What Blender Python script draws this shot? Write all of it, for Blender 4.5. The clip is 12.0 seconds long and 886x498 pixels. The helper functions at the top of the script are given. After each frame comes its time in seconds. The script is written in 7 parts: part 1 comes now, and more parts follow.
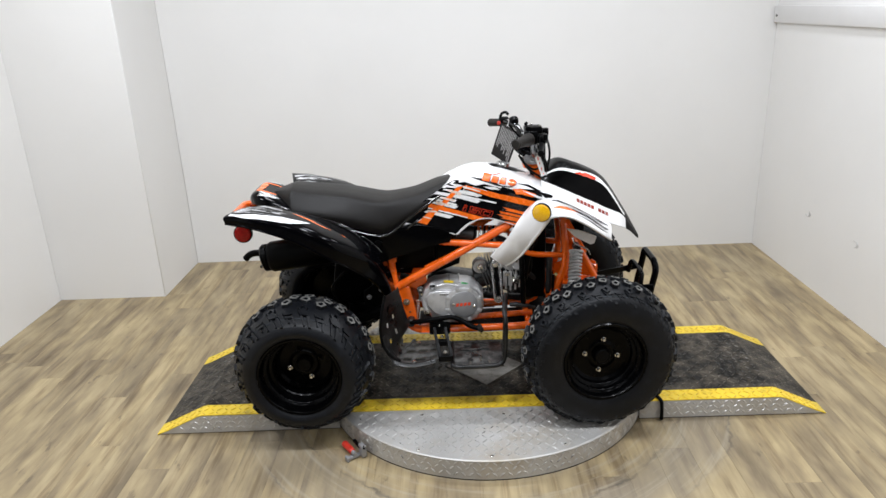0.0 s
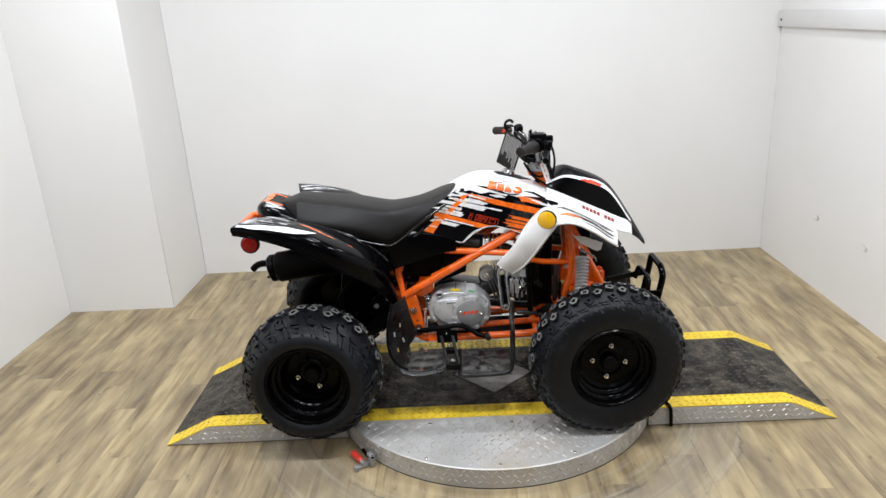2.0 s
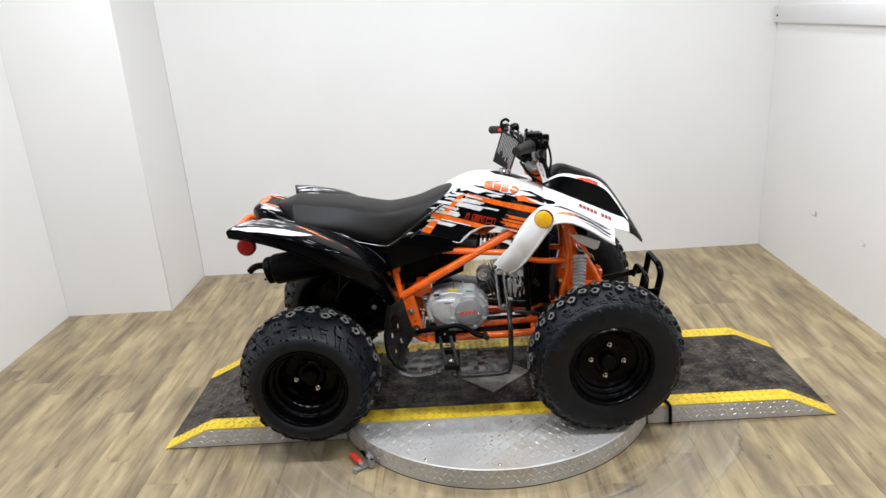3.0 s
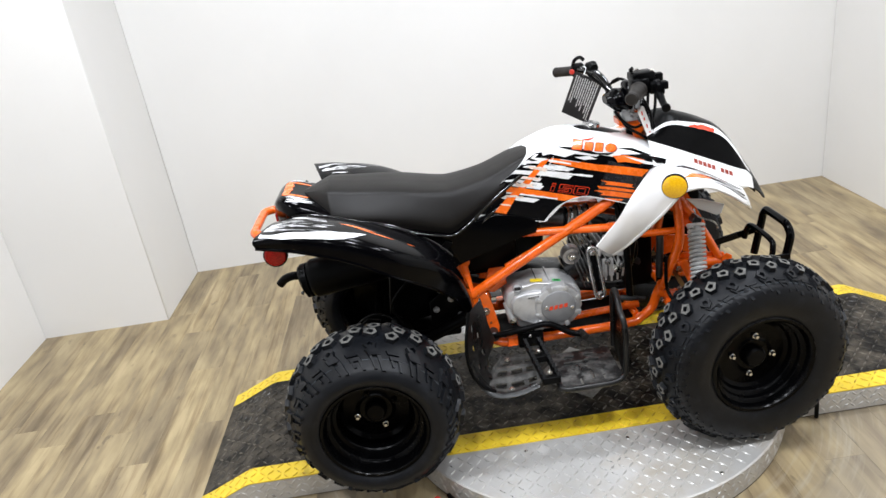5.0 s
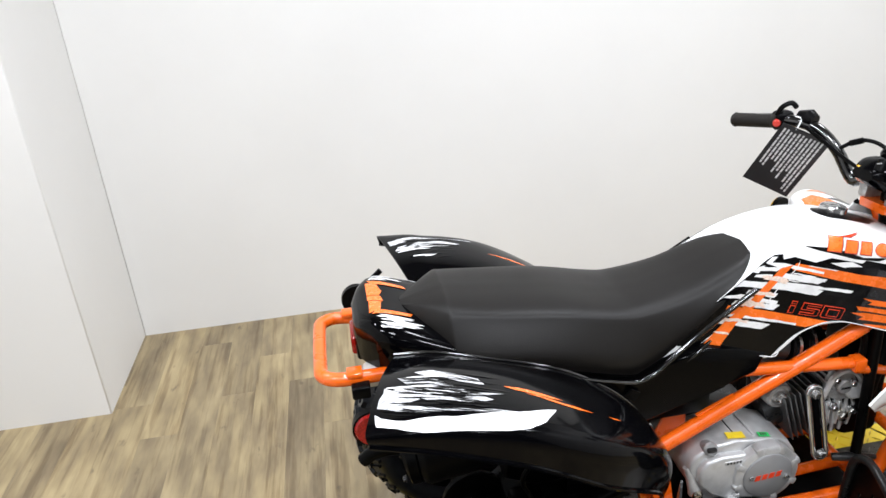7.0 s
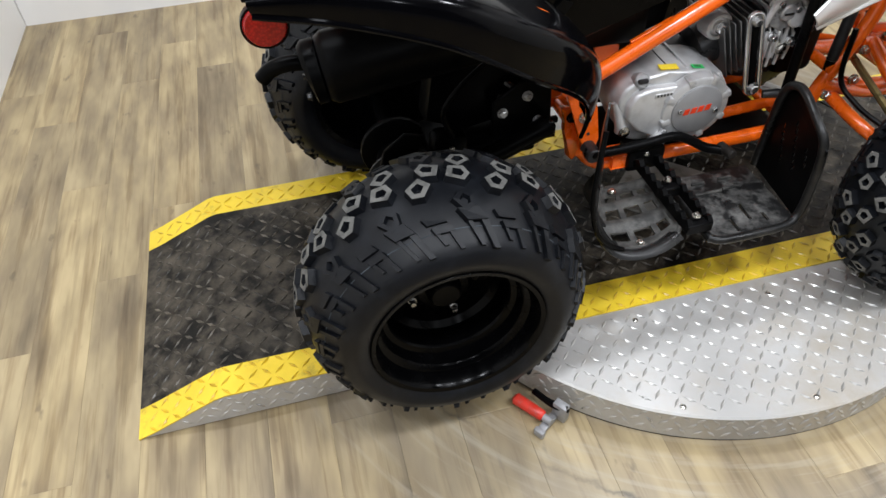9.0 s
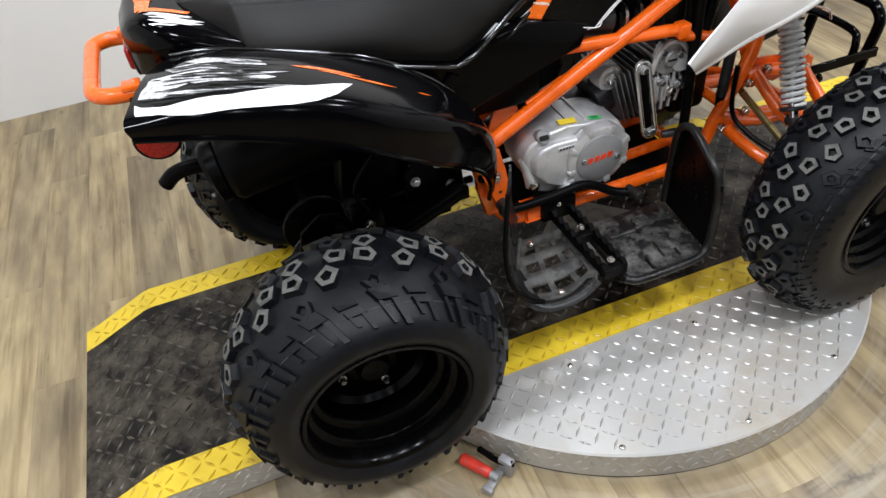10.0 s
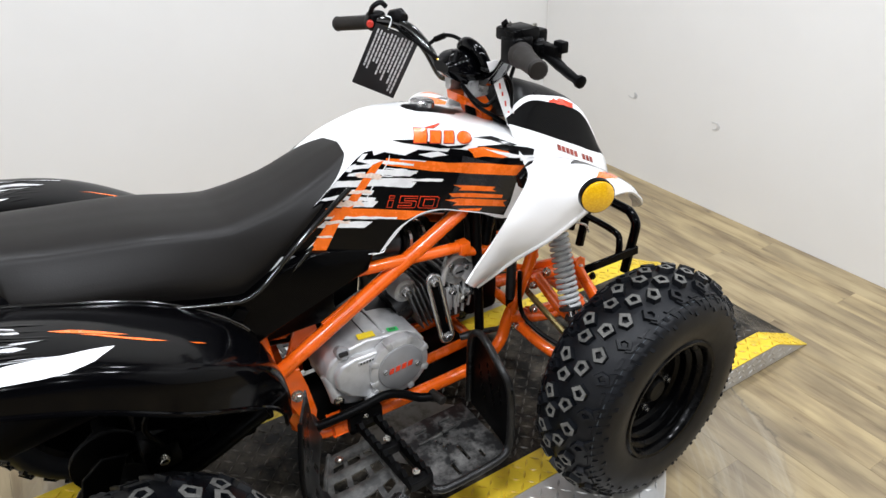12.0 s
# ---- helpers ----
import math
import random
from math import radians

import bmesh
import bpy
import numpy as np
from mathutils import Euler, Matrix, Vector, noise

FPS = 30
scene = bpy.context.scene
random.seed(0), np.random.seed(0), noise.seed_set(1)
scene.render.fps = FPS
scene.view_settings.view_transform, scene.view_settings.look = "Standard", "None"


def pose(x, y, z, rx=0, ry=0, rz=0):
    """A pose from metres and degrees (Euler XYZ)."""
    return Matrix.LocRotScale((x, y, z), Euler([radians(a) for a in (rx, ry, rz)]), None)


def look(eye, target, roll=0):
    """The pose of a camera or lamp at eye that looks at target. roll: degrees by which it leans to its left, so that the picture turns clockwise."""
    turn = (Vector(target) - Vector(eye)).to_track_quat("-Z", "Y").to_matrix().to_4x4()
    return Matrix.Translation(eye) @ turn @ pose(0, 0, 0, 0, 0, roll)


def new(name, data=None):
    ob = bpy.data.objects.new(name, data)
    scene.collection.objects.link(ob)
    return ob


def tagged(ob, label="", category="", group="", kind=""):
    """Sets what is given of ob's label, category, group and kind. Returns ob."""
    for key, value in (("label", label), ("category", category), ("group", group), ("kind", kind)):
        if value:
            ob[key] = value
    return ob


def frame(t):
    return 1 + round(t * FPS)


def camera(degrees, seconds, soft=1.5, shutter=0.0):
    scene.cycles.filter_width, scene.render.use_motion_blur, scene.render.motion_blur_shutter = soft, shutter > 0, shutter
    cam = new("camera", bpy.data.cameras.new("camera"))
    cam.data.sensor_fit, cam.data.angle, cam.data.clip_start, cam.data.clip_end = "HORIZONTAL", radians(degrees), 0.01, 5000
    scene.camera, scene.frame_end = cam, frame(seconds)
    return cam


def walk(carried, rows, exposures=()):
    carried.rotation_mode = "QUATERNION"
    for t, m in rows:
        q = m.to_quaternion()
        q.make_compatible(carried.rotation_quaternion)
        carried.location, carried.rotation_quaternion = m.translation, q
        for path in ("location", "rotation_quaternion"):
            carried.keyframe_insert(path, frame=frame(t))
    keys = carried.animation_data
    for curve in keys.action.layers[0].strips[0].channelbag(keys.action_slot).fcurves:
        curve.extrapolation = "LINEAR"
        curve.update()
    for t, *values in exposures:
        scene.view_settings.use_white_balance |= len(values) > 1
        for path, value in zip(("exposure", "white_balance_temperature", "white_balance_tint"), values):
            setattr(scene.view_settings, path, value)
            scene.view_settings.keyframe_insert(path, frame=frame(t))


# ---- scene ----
cam = camera(65.0, 12.0)
PATH = [
    (0, (-0.109, -2.568, 1.507), (-0.141, -0.682, 0.843), -2.4),
    (0.5, (-0.108, -2.573, 1.512), (-0.15, -0.686, 0.852), -2.5),
    (1, (-0.111, -2.574, 1.502), (-0.156, -0.681, 0.856), -2.7),
    (1.5, (-0.11, -2.573, 1.507), (-0.164, -0.681, 0.862), -3.0),
    (2, (-0.101, -2.572, 1.509), (-0.156, -0.678, 0.868), -3.3),
    (2.5, (-0.101, -2.573, 1.499), (-0.152, -0.677, 0.865), -3.6),
    (3, (-0.093, -2.564, 1.511), (-0.146, -0.671, 0.867), -3.9),
    (3.2, (-0.098, -2.562, 1.504), (-0.146, -0.669, 0.865), -3.9),
    (4.8, (-0.396, -2.101, 1.473), (-0.375, -0.248, 0.721), -8.6),
    (5, (-0.418, -1.985, 1.472), (-0.402, -0.15, 0.677), -8.6),
    (5.5, (-0.474, -1.676, 1.439), (-0.541, 0.173, 0.679), -10.6),
    (6, (-0.628, -1.413, 1.467), (-0.703, 0.405, 0.637), -5.5),
    (6.5, (-0.796, -1.193, 1.465), (-0.641, 0.628, 0.652), -4.9),
    (6.7, (-0.858, -1.155, 1.465), (-0.623, 0.661, 0.662), -3.9),
    (8.3, (-0.831, -1.083, 1.328), (-0.559, 0.521, 0.166), -3.3),
    (8.5, (-0.85, -1.117, 1.278), (-0.566, 0.421, 0.031), -3.1),
    (9, (-0.834, -1.136, 1.211), (-0.514, 0.239, -0.205), -2.3),
    (9.5, (-0.814, -1.147, 1.185), (-0.507, 0.156, -0.301), -3.0),
    (10, (-0.742, -1.149, 1.266), (-0.311, 0.273, -0.072), -6.5),
    (10.5, (-0.654, -1.17, 1.319), (-0.11, 0.263, 0.034), -5.8),
    (11, (-0.617, -1.154, 1.365), (0.094, 0.341, 0.242), -4.1),
    (11.5, (-0.615, -1.16, 1.373), (0.265, 0.319, 0.355), -1.7),
    (12, (-0.61, -1.171, 1.376), (0.306, 0.3, 0.378), -1.5),
]
walk(cam, [(t, look(eye, target, roll)) for t, eye, target, roll in PATH], exposures=[(0, -0.65), (1, -0.61), (2, -0.55), (3, -0.52), (5, -0.36), (6.5, -0.38), (8.3, -0.32), (9.5, -0.49), (10.5, -0.58), (11, -0.56), (12, -0.52)])

# ---- light: a closed white booth under rows of ceiling lamps, plus an added row behind ----
world = bpy.data.worlds.new("world")
scene.world = world
world.use_nodes = True
world.node_tree.nodes["Background"].inputs[0].default_value = (1, 1, 1, 1)
world.node_tree.nodes["Background"].inputs[1].default_value = 0.02
# the three lamps at y -4.9 are added, to brighten the near side
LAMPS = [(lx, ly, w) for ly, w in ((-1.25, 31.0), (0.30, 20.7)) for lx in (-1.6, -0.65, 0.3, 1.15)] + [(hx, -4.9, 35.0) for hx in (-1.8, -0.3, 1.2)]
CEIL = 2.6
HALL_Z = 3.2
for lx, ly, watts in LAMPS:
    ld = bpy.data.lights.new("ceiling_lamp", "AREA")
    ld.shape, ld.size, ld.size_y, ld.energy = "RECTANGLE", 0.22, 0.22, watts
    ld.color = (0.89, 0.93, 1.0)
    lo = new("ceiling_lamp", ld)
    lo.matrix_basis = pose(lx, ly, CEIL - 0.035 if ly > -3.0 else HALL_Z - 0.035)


# ---- materials ----
def material(name, color=(0.5, 0.5, 0.5), rough=0.5, metal=0.0, coat=0.0, spec=0.5):
    m = bpy.data.materials.new(name)
    m.use_nodes = True
    b = m.node_tree.nodes["Principled BSDF"]
    b.inputs["Base Color"].default_value = (*color, 1)
    b.inputs["Roughness"].default_value = rough
    b.inputs["Metallic"].default_value = metal
    b.inputs["Coat Weight"].default_value = coat
    b.inputs["Coat Roughness"].default_value = 0.08
    b.inputs["Specular IOR Level"].default_value = spec
    return m


def node(m, kind, **props):
    n = m.node_tree.nodes.new(kind)
    for k, v in props.items():
        if k == "op":
            n.operation = v
        elif k == "blend":
            n.blend_type = v
        elif k == "data":
            n.data_type = v
        else:
            n.inputs[k].default_value = v
    return n


def link(m, a, out, b, inp):
    m.node_tree.links.new(a.outputs[out], b.inputs[inp])


def coords(m, scale=(1, 1, 1), world_space=False):
    tc = node(m, "ShaderNodeNewGeometry" if world_space else "ShaderNodeTexCoord")
    mp = node(m, "ShaderNodeMapping")
    mp.inputs["Scale"].default_value = scale
    link(m, tc, "Position" if world_space else "Object", mp, "Vector")
    return mp


def ramp(m, src, out, stops):
    r = node(m, "ShaderNodeValToRGB")
    e = r.color_ramp.elements
    while len(e) < len(stops):
        e.new(0.5)
    for el, (p, c) in zip(e, stops):
        el.position, el.color = p, (*c, 1)
    link(m, src, out, r, "Fac")
    return r


def mix(m, fac, fac_out, a, b, blend="MIX"):
    """Mix of two colours or nodes by a factor node."""
    n = m.node_tree.nodes.new("ShaderNodeMix")
    n.data_type, n.blend_type = "RGBA", blend
    if fac is None:
        n.inputs[0].default_value = fac_out
    else:
        m.node_tree.links.new(fac.outputs[fac_out], n.inputs[0])
    for s, v in ((6, a), (7, b)):
        if isinstance(v, tuple):
            n.inputs[s].default_value = (*v, 1)
        else:
            m.node_tree.links.new(v.outputs[2] if v.bl_idname == "ShaderNodeMix" else v.outputs[0], n.inputs[s])
    return n


def set_color(m, n):
    m.node_tree.links.new(n.outputs[2] if n.bl_idname == "ShaderNodeMix" else n.outputs[0], m.node_tree.nodes["Principled BSDF"].inputs["Base Color"])


def bump(m, src, out, strength=0.2, dist=0.001):
    b = node(m, "ShaderNodeBump", Strength=strength, Distance=dist)
    link(m, src, out, b, "Height")
    link(m, b, "Normal", m.node_tree.nodes["Principled BSDF"], "Normal")


def noise_tex(m, vec, scale, detail=4, rough=0.6):
    n = node(m, "ShaderNodeTexNoise", Scale=scale, Detail=detail, Roughness=rough)
    link(m, vec, 0, n, "Vector")
    return n


def varied(name, color, rough=0.5, metal=0.0, coat=0.0, amount=0.25, scale=9.0, grain=300.0, bump_s=0.1, rough_var=0.12, spec=0.5, dust=None, cover=0.52):
    """A base colour with soft uneven wear, fine grain and uneven gloss."""
    m = material(name, color, rough, metal, coat, spec)
    c = coords(m)
    big, fine = noise_tex(m, c, scale, 5), noise_tex(m, c, grain, 2)
    dark = tuple(v * (1 - amount) for v in color)
    lite = tuple(min(1, v * (1 + amount * 0.5)) for v in color)
    r = ramp(m, big, 0, [(0.3, dark), (0.55, color), (0.8, lite)])
    if dust:
        d = ramp(m, noise_tex(m, c, scale * 3, 6, 0.7), 0, [(cover, (0, 0, 0)), (cover + 0.23, (1, 1, 1))])
        set_color(m, mix(m, d, 0, r, dust))
    else:
        set_color(m, r)
    rr = ramp(m, big, 0, [(0.3, (max(0.02, rough - rough_var),) * 3), (0.75, (min(1, rough + rough_var),) * 3)])
    link(m, rr, 0, m.node_tree.nodes["Principled BSDF"], "Roughness")
    if bump_s:
        bump(m, fine, 0, bump_s, 0.0006)
    return m


WALL = varied("wall_paint", (0.80, 0.79, 0.77), 0.55, amount=0.03, scale=1.4, grain=60, bump_s=0.12)
CEILM = varied("ceiling_paint", (0.30, 0.295, 0.29), 0.7, amount=0.04, scale=1.0, grain=40)
TRIM = varied("trim_paint", (0.74, 0.73, 0.72), 0.4, amount=0.05, scale=5, grain=90)
GAP = varied("joint_dark", (0.03, 0.025, 0.02), 0.8)
TYRE = varied("tyre_rubber", (0.0036, 0.0043, 0.0060), 0.46, amount=0.35, scale=8, grain=260, bump_s=0.25, spec=0.23, dust=(0.0100, 0.0116, 0.0150))
MOULD = varied("mould_line", (0.07, 0.085, 0.10), 0.6, amount=0.6, scale=14)
KNOB = varied("tread_tip", (0.124, 0.122, 0.113), 0.85, amount=0.65, scale=40, grain=400, bump_s=0.3)
RIMM = varied("rim_black", (0.0010, 0.0010, 0.0012), 0.24, spec=0.08, amount=0.2, scale=20, bump_s=0.05)
GLOSS = varied("black_gloss_plastic", (0.0010, 0.0010, 0.0014), 0.12, coat=0.12, spec=0.06, amount=0.2, scale=6, grain=150, bump_s=0.03, rough_var=0.05)
SATIN = varied("black_satin_plastic", (0.0020, 0.0020, 0.0022), 0.34, spec=0.08, amount=0.3, scale=14, grain=500, bump_s=0.2)
SIDEB = varied("black_side_plastic", (0.0012, 0.0012, 0.0014), 0.18, coat=0.06, spec=0.05, amount=0.2, scale=6, grain=150, bump_s=0.05, rough_var=0.05)
HEEL = varied("dusty_grey_plastic", (0.028, 0.0275, 0.026), 0.50, spec=0.3, amount=0.4, scale=7, grain=400, bump_s=0.3, dust=(0.105, 0.102, 0.094), cover=0.40)
# near-black, darker than the satin, for inner parts and added filler blocks
NEARBLACK = varied("near_black_finish", (0.0014, 0.0014, 0.0015), 0.40, spec=0.06, amount=0.3, scale=14, grain=400, bump_s=0.2)
SCUFF = varied("scuffed_black_plastic", (0.011, 0.011, 0.011), 0.36, spec=0.42, amount=0.4, scale=9, grain=400, bump_s=0.25, dust=(0.115, 0.112, 0.106), cover=0.43)
WORNB = varied("worn_black_plastic", (0.006, 0.006, 0.006), 0.34, spec=0.34, amount=0.4, scale=9, grain=400, bump_s=0.2, dust=(0.028, 0.027, 0.025), cover=0.50)
EDGEB = varied("polished_black_edge", (0.002, 0.002, 0.0022), 0.14, coat=0.8, spec=0.5, amount=0.2, scale=10, bump_s=0.02, rough_var=0.04)
WHITE = varied("white_gloss_plastic", (0.86, 0.855, 0.85), 0.2, coat=0.6, amount=0.04, scale=6, grain=120, bump_s=0.02, rough_var=0.05)
DECALW = varied("white_sticker", (0.82, 0.82, 0.82), 0.3, coat=0.4, amount=0.05, scale=60, grain=300, bump_s=0.02)
DECALS = varied("grey_white_sticker", (0.56, 0.56, 0.57), 0.3, coat=0.3, amount=0.45, scale=260, grain=500, bump_s=0.02)
DECALB = varied("black_sticker", (0.002, 0.002, 0.0024), 0.2, coat=0.14, spec=0.15, amount=0.3, scale=30, bump_s=0.02, rough_var=0.05)
DECALO = varied("orange_sticker", (0.92, 0.16, 0.010), 0.28, coat=0.5, amount=0.10, scale=50, grain=300, bump_s=0.02)
DECALR = varied("red_sticker", (0.78, 0.05, 0.012), 0.28, coat=0.5, amount=0.2, scale=50, bump_s=0.02)
DECALP = varied("pale_orange_sticker", (0.84, 0.66, 0.56), 0.3, coat=0.4, amount=0.2, scale=200, grain=300, bump_s=0.02)
DECALD = varied("dark_red_sticker", (0.28, 0.035, 0.02), 0.3, coat=0.4, amount=0.3, scale=60, bump_s=0.02)
DECALG = varied("grey_sticker", (0.016, 0.016, 0.018), 0.25, coat=0.2, amount=0.3, scale=40, bump_s=0.02)
ORANGE = varied("orange_frame_paint", (0.92, 0.135, 0.006), 0.28, coat=0.5, amount=0.22, scale=12, grain=220, bump_s=0.08)
SEATM = varied("seat_vinyl", (0.0070, 0.0060, 0.0053), 0.45, spec=0.25, amount=0.2, scale=5, grain=420, bump_s=0.35, rough_var=0.06)
ALU = varied("cast_aluminium", (0.60, 0.60, 0.60), 0.42, metal=0.5, amount=0.25, scale=25, grain=380, bump_s=0.3)
MIDALU = varied("grey_cast_metal", (0.42, 0.42, 0.42), 0.36, metal=0.55, amount=0.5, scale=45, grain=300, bump_s=0.4)
FINM = varied("grey_cast_fin", (0.15, 0.15, 0.15), 0.40, metal=0.5, amount=0.4, scale=30, grain=300, bump_s=0.3)
DARKALU = varied("dark_cast_metal", (0.040, 0.040, 0.041), 0.36, metal=0.6, amount=0.4, scale=30, grain=300, bump_s=0.3)
DISCM = varied("grey_disc_paint", (0.30, 0.30, 0.305), 0.45, metal=0.3, amount=0.1, scale=20, grain=300, bump_s=0.1)
CHROME = varied("chrome", (0.66, 0.66, 0.66), 0.22, metal=0.95, amount=0.12, scale=40, bump_s=0.03, rough_var=0.05)
BRASS = varied("passivated_steel", (0.30, 0.24, 0.10), 0.35, metal=0.8, amount=0.3, scale=30, bump_s=0.1)
ZINC = varied("zinc_bolt", (0.55, 0.53, 0.48), 0.28, metal=1.0, amount=0.2, scale=60, bump_s=0.05)
SPRING = varied("grey_spring_paint", (0.52, 0.53, 0.53), 0.3, coat=0.4, amount=0.15, scale=30, bump_s=0.05)
GRIPM = varied("grip_rubber", (0.016, 0.0135, 0.0115), 0.6, spec=0.25, amount=0.25, scale=20, grain=500, bump_s=0.4)
TAGM = varied("tag_card", (0.012, 0.012, 0.0125), 0.45, amount=0.15, scale=30, bump_s=0.05)
TAGW = varied("tag_print", (0.55, 0.55, 0.54), 0.5, amount=0.1, scale=30, bump_s=0)
AMBER = material("amber_lens", (0.85, 0.36, 0.01), 0.12, coat=1.0)
REDL = material("red_lens", (0.42, 0.008, 0.006), 0.15, coat=0.3, spec=0.3)
for lens, a, b in ((AMBER, (0.72, 0.38, 0.004), (0.84, 0.50, 0.010)), (REDL, (0.20, 0.002, 0.002), (0.36, 0.006, 0.004))):
    vo = node(lens, "ShaderNodeTexVoronoi", Scale=260.0)
    link(lens, coords(lens), 0, vo, "Vector")
    set_color(lens, ramp(lens, vo, 0, [(0.0, b), (0.7, a)]))
    bump(lens, vo, 0, 0.3, 0.001)
YELSTK = varied("yellow_sticker", (0.82, 0.60, 0.02), 0.4, amount=0.1, scale=50)
GRNSTK = varied("green_sticker", (0.03, 0.50, 0.12), 0.4, amount=0.1, scale=50)
REDPL = varied("red_plastic_grip", (0.60, 0.03, 0.015), 0.4, amount=0.25, scale=40, dust=(0.4, 0.1, 0.08))
CLEAR = varied("clear_lamp_lens", (0.65, 0.63, 0.6), 0.1, coat=1.0, amount=0.1, scale=80)

# painted and bare tread plate, worn and dirty
STEEL = varied("bare_tread_plate", (0.53, 0.52, 0.50), 0.52, metal=0.40, amount=0.22, scale=1.8, grain=150, bump_s=0.15, dust=(0.45, 0.405, 0.34), cover=0.48)
LUG = varied("polished_lug", (0.56, 0.55, 0.53), 0.36, metal=0.65, amount=0.2, scale=12, grain=200, bump_s=0.1)
GRIPPLATE = varied("black_painted_plate", (0.0060, 0.0053, 0.0044), 0.40, spec=0.18, amount=0.5, scale=5, grain=160, bump_s=0.3, dust=(0.088, 0.074, 0.056), cover=0.42)
LUGB = varied("scuffed_black_lug", (0.050, 0.044, 0.036), 0.34, spec=0.4, amount=0.6, scale=5, grain=150, bump_s=0.2, dust=(0.19, 0.165, 0.13), cover=0.46)
HATCH = varied("worn_hatch_plate", (0.30, 0.285, 0.26), 0.46, metal=0.4, amount=0.5, scale=9, grain=160, bump_s=0.3, dust=(0.10, 0.085, 0.065), cover=0.50)
# raised lugs of the yellow stripe, darker than it, with brown patches
YLUG = varied("darker_yellow_lug", (0.72, 0.46, 0.02), 0.34, amount=0.35, scale=9, grain=150, bump_s=0.2, dust=(0.20, 0.13, 0.02))
YELLOW = varied("yellow_plate_paint", (0.84, 0.60, 0.035), 0.40, amount=0.22, scale=6, grain=160, bump_s=0.2, dust=(0.26, 0.17, 0.03), cover=0.57)


def plank_material():
    m = material("vinyl_plank_wood", rough=0.42)
    info = node(m, "ShaderNodeObjectInfo")
    geo = node(m, "ShaderNodeNewGeometry")
    shift = node(m, "ShaderNodeVectorMath", op="MULTIPLY_ADD")
    shift.inputs[1].default_value = (0.0, 0.0, 0.0)
    comb = node(m, "ShaderNodeCombineXYZ")
    for i, k in enumerate((7.3, 31.0, 13.0)):
        mu = node(m, "ShaderNodeMath", op="MULTIPLY")
        mu.inputs[1].default_value = k
        link(m, info, "Random", mu, 0)
        link(m, mu, 0, comb, i)
    add = node(m, "ShaderNodeVectorMath", op="ADD")
    link(m, geo, "Position", add, 0)
    link(m, comb, 0, add, 1)
    m.node_tree.nodes.remove(shift)

    def stretched(sx, sy):
        mp = node(m, "ShaderNodeMapping")
        mp.inputs["Scale"].default_value = (sx, sy, 1)
        link(m, add, 0, mp, "Vector")
        return mp
    broad = noise_tex(m, stretched(7.5, 1.7), 1.0, 3, 0.5)
    grain = noise_tex(m, stretched(62, 2.4), 1.0, 5, 0.65)
    streak = noise_tex(m, stretched(34, 2.0), 1.0, 4, 0.6)
    knots = noise_tex(m, stretched(22, 9), 1.0, 3, 0.6)
    blot = noise_tex(m, stretched(19, 4.6), 1.0, 3, 0.5)
    both = node(m, "ShaderNodeMath", op="MULTIPLY_ADD")
    both.inputs[1].default_value = 0.56
    link(m, blot, 0, both, 0)
    sc_ = node(m, "ShaderNodeMath", op="MULTIPLY")
    sc_.inputs[1].default_value = 0.44
    link(m, broad, 0, sc_, 0)
    link(m, sc_, 0, both, 2)
    base = ramp(m, both, 0, [(0.34, (0.193, 0.147, 0.089)), (0.44, (0.276, 0.214, 0.128)), (0.53, (0.368, 0.289, 0.166)), (0.63, (0.462, 0.367, 0.214))])
    g = ramp(m, grain, 0, [(0.32, (0.62, 0.59, 0.55)), (0.47, (1, 1, 1)), (0.75, (1.0, 1.0, 1.0))])
    c0 = mix(m, None, 0.55, base, g, "MULTIPLY")
    dark_run = ramp(m, streak, 0, [(0.53, (1, 1, 1)), (0.62, (0.68, 0.63, 0.58)), (0.72, (0.50, 0.45, 0.40))])
    c1 = mix(m, None, 0.75, c0, dark_run, "MULTIPLY")
    k = ramp(m, knots, 0, [(0.66, (0, 0, 0)), (0.74, (1, 1, 1))])
    kd = node(m, "ShaderNodeMath", op="MULTIPLY")
    kd.inputs[1].default_value = 0.55
    link(m, k, 0, kd, 0)
    c2 = mix(m, kd, 0, c1, (0.10, 0.075, 0.05))
    tone = ramp(m, info, "Random", [(0.0, (0.83, 0.825, 0.82)), (0.35, (0.92, 0.915, 0.90)), (0.7, (0.99, 0.98, 0.94)), (1.0, (1.05, 1.035, 0.98))])
    c3 = mix(m, None, 1.0, c2, tone, "MULTIPLY")
    # grey scuffed ring where the turntable's traffic has worn the floor
    sep = node(m, "ShaderNodeVectorMath", op="MULTIPLY")
    sep.inputs[1].default_value = (1, 1, 0)
    link(m, geo, "Position", sep, 0)
    ln = node(m, "ShaderNodeVectorMath", op="LENGTH")
    link(m, sep, 0, ln, 0)
    wob = noise_tex(m, coords(m, (1, 1, 1), True), 5.0, 5, 0.65)
    wm = node(m, "ShaderNodeMath", op="MULTIPLY_ADD")
    wm.inputs[1].default_value, wm.inputs[2].default_value = 0.12, -0.06
    link(m, wob, 0, wm, 0)
    rad = node(m, "ShaderNodeMath", op="ADD")
    link(m, ln, 1, rad, 0)
    link(m, wm, 0, rad, 1)
    band = ramp(m, rad, 0, [(0.72, (0, 0, 0)), (0.80, (0.55, 0.55, 0.55)), (0.90, (0.5, 0.5, 0.5)), (1.0, (0, 0, 0))])
    c4 = mix(m, band, 0, c3, (0.25, 0.215, 0.165))
    # fine concentric drag marks in the worn ring
    sx = node(m, "ShaderNodeSeparateXYZ")
